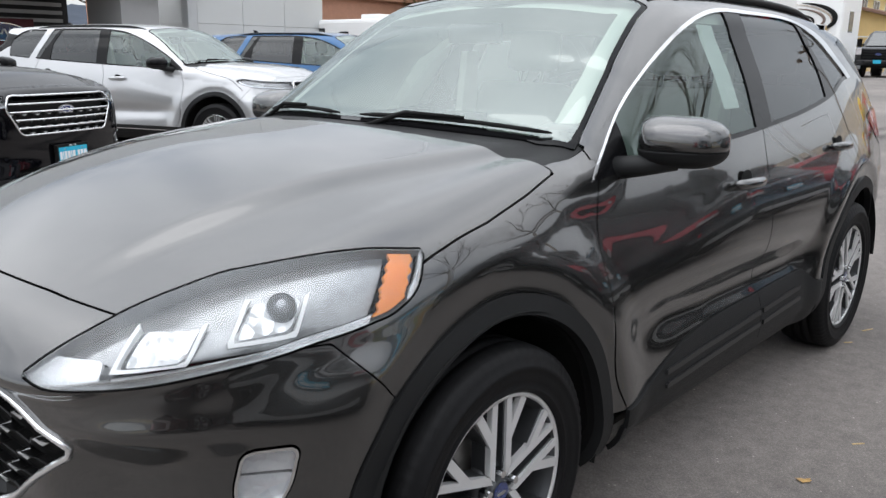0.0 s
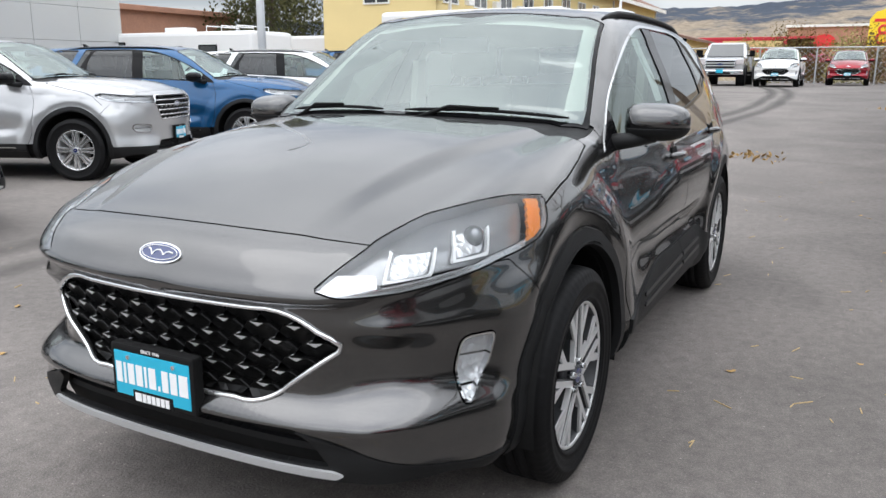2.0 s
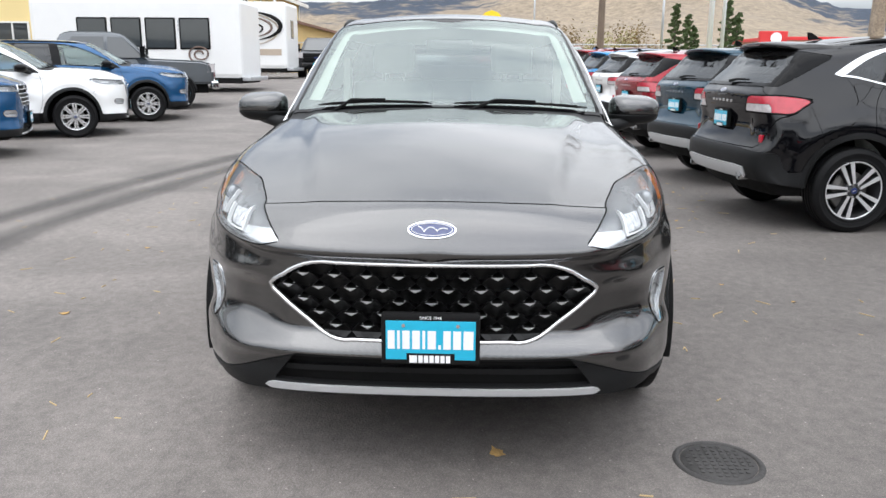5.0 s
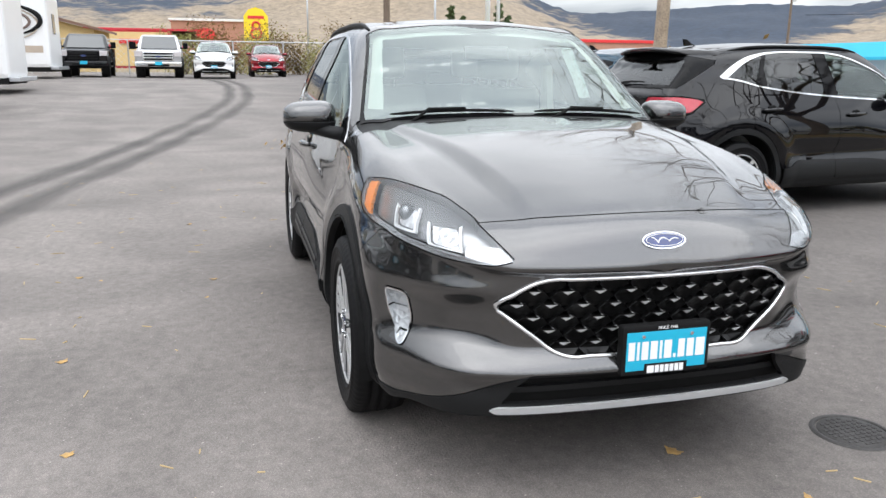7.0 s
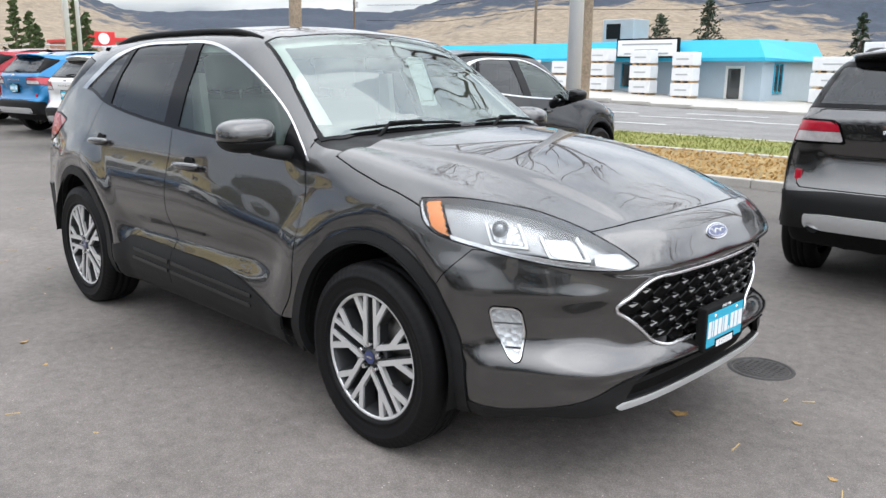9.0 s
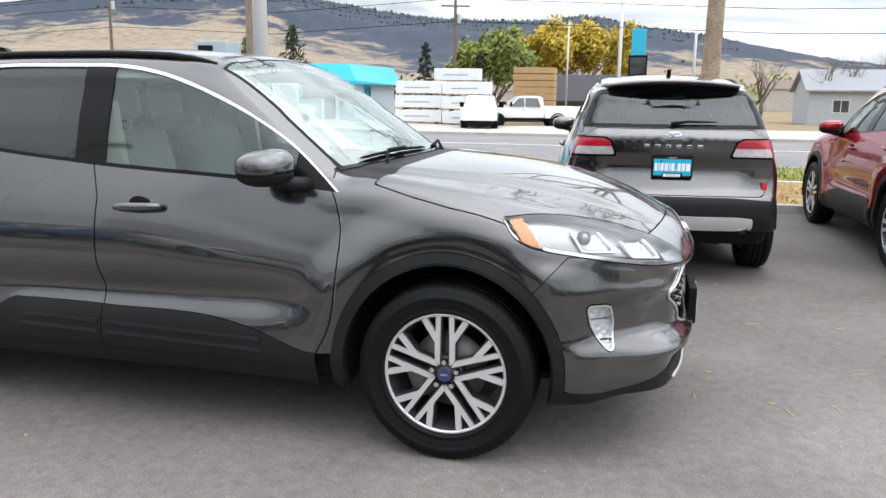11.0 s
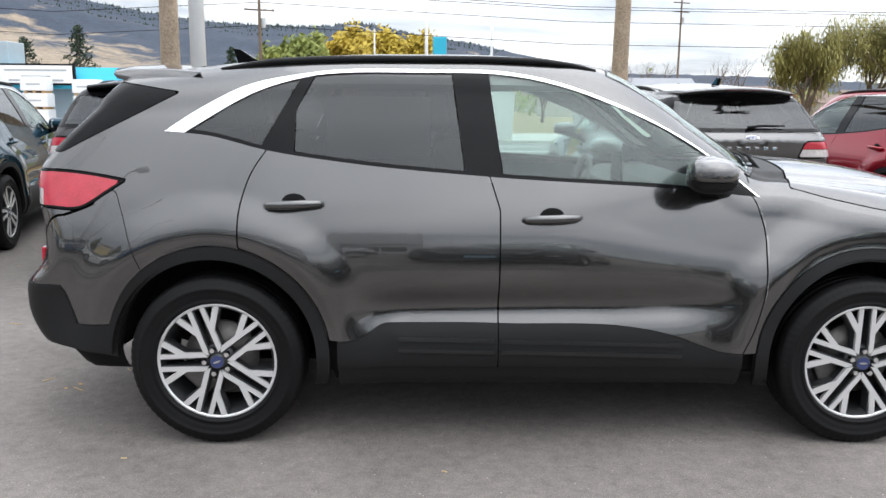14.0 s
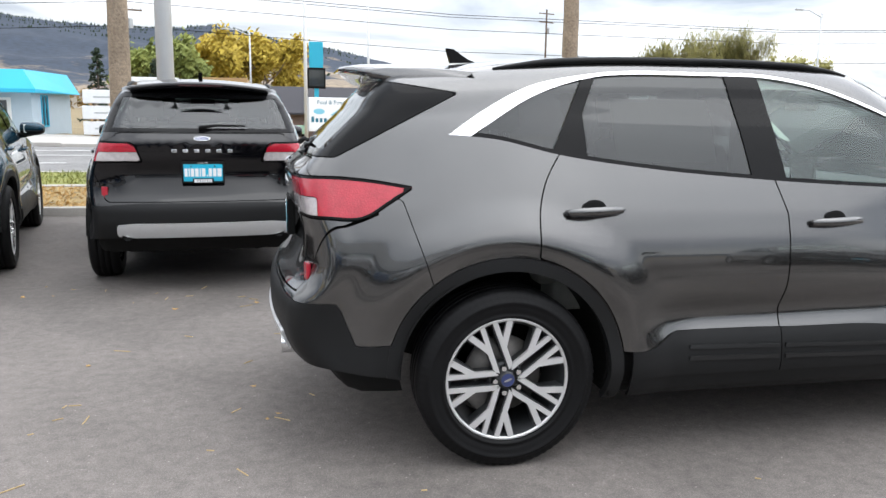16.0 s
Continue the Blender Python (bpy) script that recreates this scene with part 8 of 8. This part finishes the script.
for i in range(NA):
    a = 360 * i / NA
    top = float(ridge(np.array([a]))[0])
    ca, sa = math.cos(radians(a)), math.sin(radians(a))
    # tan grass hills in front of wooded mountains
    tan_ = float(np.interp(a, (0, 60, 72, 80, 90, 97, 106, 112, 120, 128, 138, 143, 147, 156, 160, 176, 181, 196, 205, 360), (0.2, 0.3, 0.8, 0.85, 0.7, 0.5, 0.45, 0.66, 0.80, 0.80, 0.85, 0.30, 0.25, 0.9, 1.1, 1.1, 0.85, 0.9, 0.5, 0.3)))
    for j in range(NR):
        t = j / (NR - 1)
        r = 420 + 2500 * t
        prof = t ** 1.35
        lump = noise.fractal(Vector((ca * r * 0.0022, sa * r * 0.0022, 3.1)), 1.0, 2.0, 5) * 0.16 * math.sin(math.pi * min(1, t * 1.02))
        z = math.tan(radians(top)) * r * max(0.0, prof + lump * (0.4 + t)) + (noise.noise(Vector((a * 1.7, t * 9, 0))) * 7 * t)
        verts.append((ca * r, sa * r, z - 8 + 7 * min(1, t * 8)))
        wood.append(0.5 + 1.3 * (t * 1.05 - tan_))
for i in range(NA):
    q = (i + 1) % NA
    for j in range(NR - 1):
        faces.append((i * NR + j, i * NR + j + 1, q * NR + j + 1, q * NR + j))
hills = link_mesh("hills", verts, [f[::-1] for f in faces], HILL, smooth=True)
tagged(hills, "tan grass hills and wooded mountains with painted blue haze", "hills", kind="structure")
tv, tf = [], []
for k in range(1500):
    i = int(NA * gen_h.uniform(85, 128) / 360)
    j = gen_h.choice((NR - 1, NR - 1, NR - 2, NR - 3, NR - 5))
    x, y, z = verts[i * NR + j]
    if wood[i * NR + j] < 0.55:
        continue
    x, y = x + gen_h.uniform(-9, 9), y + gen_h.uniform(-9, 9)
    h, b = gen_h.uniform(3, 9), len(tv)
    tv += [(x - 3, y - 3, z - 5), (x + 3, y - 3, z - 5), (x + 3, y + 3, z - 5), (x - 3, y + 3, z - 5), (x, y, z + h)]
    tf += [(b, b + 1, b + 4), (b + 1, b + 2, b + 4), (b + 2, b + 3, b + 4), (b + 3, b, b + 4)]
tagged(link_mesh("ridge_trees", tv, tf, NEEDLE), "dark conifers along the mountain ridge", "trees", kind="stuff")
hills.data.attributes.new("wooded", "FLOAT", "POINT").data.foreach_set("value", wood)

# the far town: small houses and tree clumps, uncountable
gen = random.Random(5)
TOWN = material("far_town_walls", (0.45, 0.42, 0.38), 0.9, vary=0.3)
TOWNROOF = material("far_town_roofs", (0.20, 0.15, 0.13), 0.9, vary=0.3)
bw, br_ = bmesh.new(), bmesh.new()
spots = {"g": [], "y": [], "n": []}
for k in range(420):
    a = radians(gen.uniform(62, 150))
    r = gen.uniform(190, 560)
    x, y = r * math.cos(a), r * math.sin(a)
    z = max(0, r - 420) * 0.05 - 0.5
    if k % 3 == 0:
        w, d, h = gen.uniform(7, 14), gen.uniform(6, 10), gen.uniform(3, 5.5)
        add_box(bw, x - w / 2, x + w / 2, y - d / 2, y + d / 2, z - 1, z + h)
        add_prism(br_, [(y - d / 2 - 0.4, z + h), (y + d / 2 + 0.4, z + h), (y, z + h + 2)], x - w / 2 - 0.4, x + w / 2 + 0.4, "x")
    else:
        spots["gyn"[k % 5 % 3]].append((x, y, z + 3.0))
tagged(part("far_houses", bw, TOWN, None), "small pale houses of the far town", "houses", kind="stuff")
tagged(part("far_roofs", br_, TOWNROOF, None), "brown roofs of the far town", "roofs", kind="stuff")
for key, mat in (("g", LEAF_G), ("y", SHRUB), ("n", NEEDLE)):
    ob = leaf_cloud("far_trees", spots[key], 60, 2.2, 0.9, mat, None, gen)
    tagged(ob, "distant clumps of trees in the town", "trees", kind="stuff")

# ---- fallen leaves and litter ----
LEAFBROWN = material("fallen_leaf", (0.40, 0.25, 0.09), 0.8, vary=0.35, scale=9.0)
bm = bmesh.new()
pts = [(0.034 * math.cos(a) * (1 - 0.25 * math.cos(5 * a)), 0.024 * math.sin(a) * (1 - 0.25 * math.cos(5 * a))) for a in np.linspace(0, math.tau, 15)[:-1]]
add_prism(bm, pts, 0.0, 0.0015, "z")
for v in bm.verts:
    v.co.z += 0.012 * (v.co.x / 0.034) ** 2 * 0.7 + 0.004
first = part("fallen_leaf", bm, LEAFBROWN, None)
tagged(first, "curled brown leaf fallen on asphalt", "leaf", "fallen leaves")
first.matrix_basis = pose(0.71, 0.23, 0.0, 0, 0, 30)
gen = random.Random(3)
leaf_at = [(-1.26, 2.06), (-0.8, -2.12), (1.37, 0.12), (2.12, 1.08), (-4.33, 1.89), (-3.65, -0.24), (-3.60, -0.18), (-4.62, 0.67), (-3.73, 0.21), (1.1, 0.5), (-2.4, -2.3)]
leaf_at += [(gen.uniform(-9, 3.4), gen.choice((gen.uniform(-3.2, -1.3), gen.uniform(1.2, 2.6)))) for _ in range(26)]
for x, y in leaf_at:
    copy_thing(first, pose(x, y, 0, gen.uniform(-8, 8), gen.uniform(-8, 8), gen.uniform(0, 360)) @ Matrix.Scale(gen.uniform(0.32, 0.75), 4))
pile = []
for cx, cy, n, s in ((-10.9, 0.1, 60, 0.35), (-22.0, 3.0, 60, 0.5)):
    for _ in range(n):
        pile.append((cx + gen.gauss(0, s), cy + gen.gauss(0, s), ground_z(cx, cy) + 0.03))
tagged(leaf_cloud("leaf_pile", pile, 1, 0.02, 0.06, LEAFBROWN, None, gen), "small drifts of orange leaves on asphalt", "leaves", kind="stuff")
litter = [(gen.uniform(-14, 8), gen.uniform(7.3, 10.5), 0.075) for _ in range(9000)]
tagged(leaf_cloud("verge_leaves", litter, 1, 0.01, 0.036, LEAFBROWN, None, gen), "brown leaves lying thick on the verge", "leaves", kind="stuff")
bm = bmesh.new()
for k in range(260):
    x, y = gen.uniform(-7, 4), gen.uniform(-4.2, 2.8)
    a, ln = gen.uniform(0, math.pi), gen.uniform(0.01, 0.05)
    if abs(y) < 0.9 and -3.4 < x < 0.9:
        continue
    add_box(bm, -ln, ln, -0.0022, 0.0022, 0.0005, 0.004, 0, Matrix.Translation((x, y, 0)) @ Matrix.Rotation(a, 4, "Z"))
tagged(part("dry_needles", bm, material("dry_straw", (0.45, 0.33, 0.16), 0.9, vary=0.3), None), "scattered dry straw on the asphalt", "litter", kind="stuff")
verts, faces = [], []
for k in range(9000):
    x, y = gen.uniform(-12, 8), gen.uniform(10.8, 13.85)
    h, a = gen.uniform(0.03, 0.08), gen.uniform(0, math.tau)
    i = len(verts)
    dx, dy = 0.012 * math.cos(a), 0.012 * math.sin(a)
    verts += [(x - dx, y - dy, 0.05), (x + dx, y + dy, 0.05), (x + gen.gauss(0, 0.03), y + gen.gauss(0, 0.03), 0.05 + h)]
    faces.append((i, i + 1, i + 2))
tagged(link_mesh("grass_blades", verts, faces, LAWN), "green blades of the roadside grass", "grass", kind="stuff")
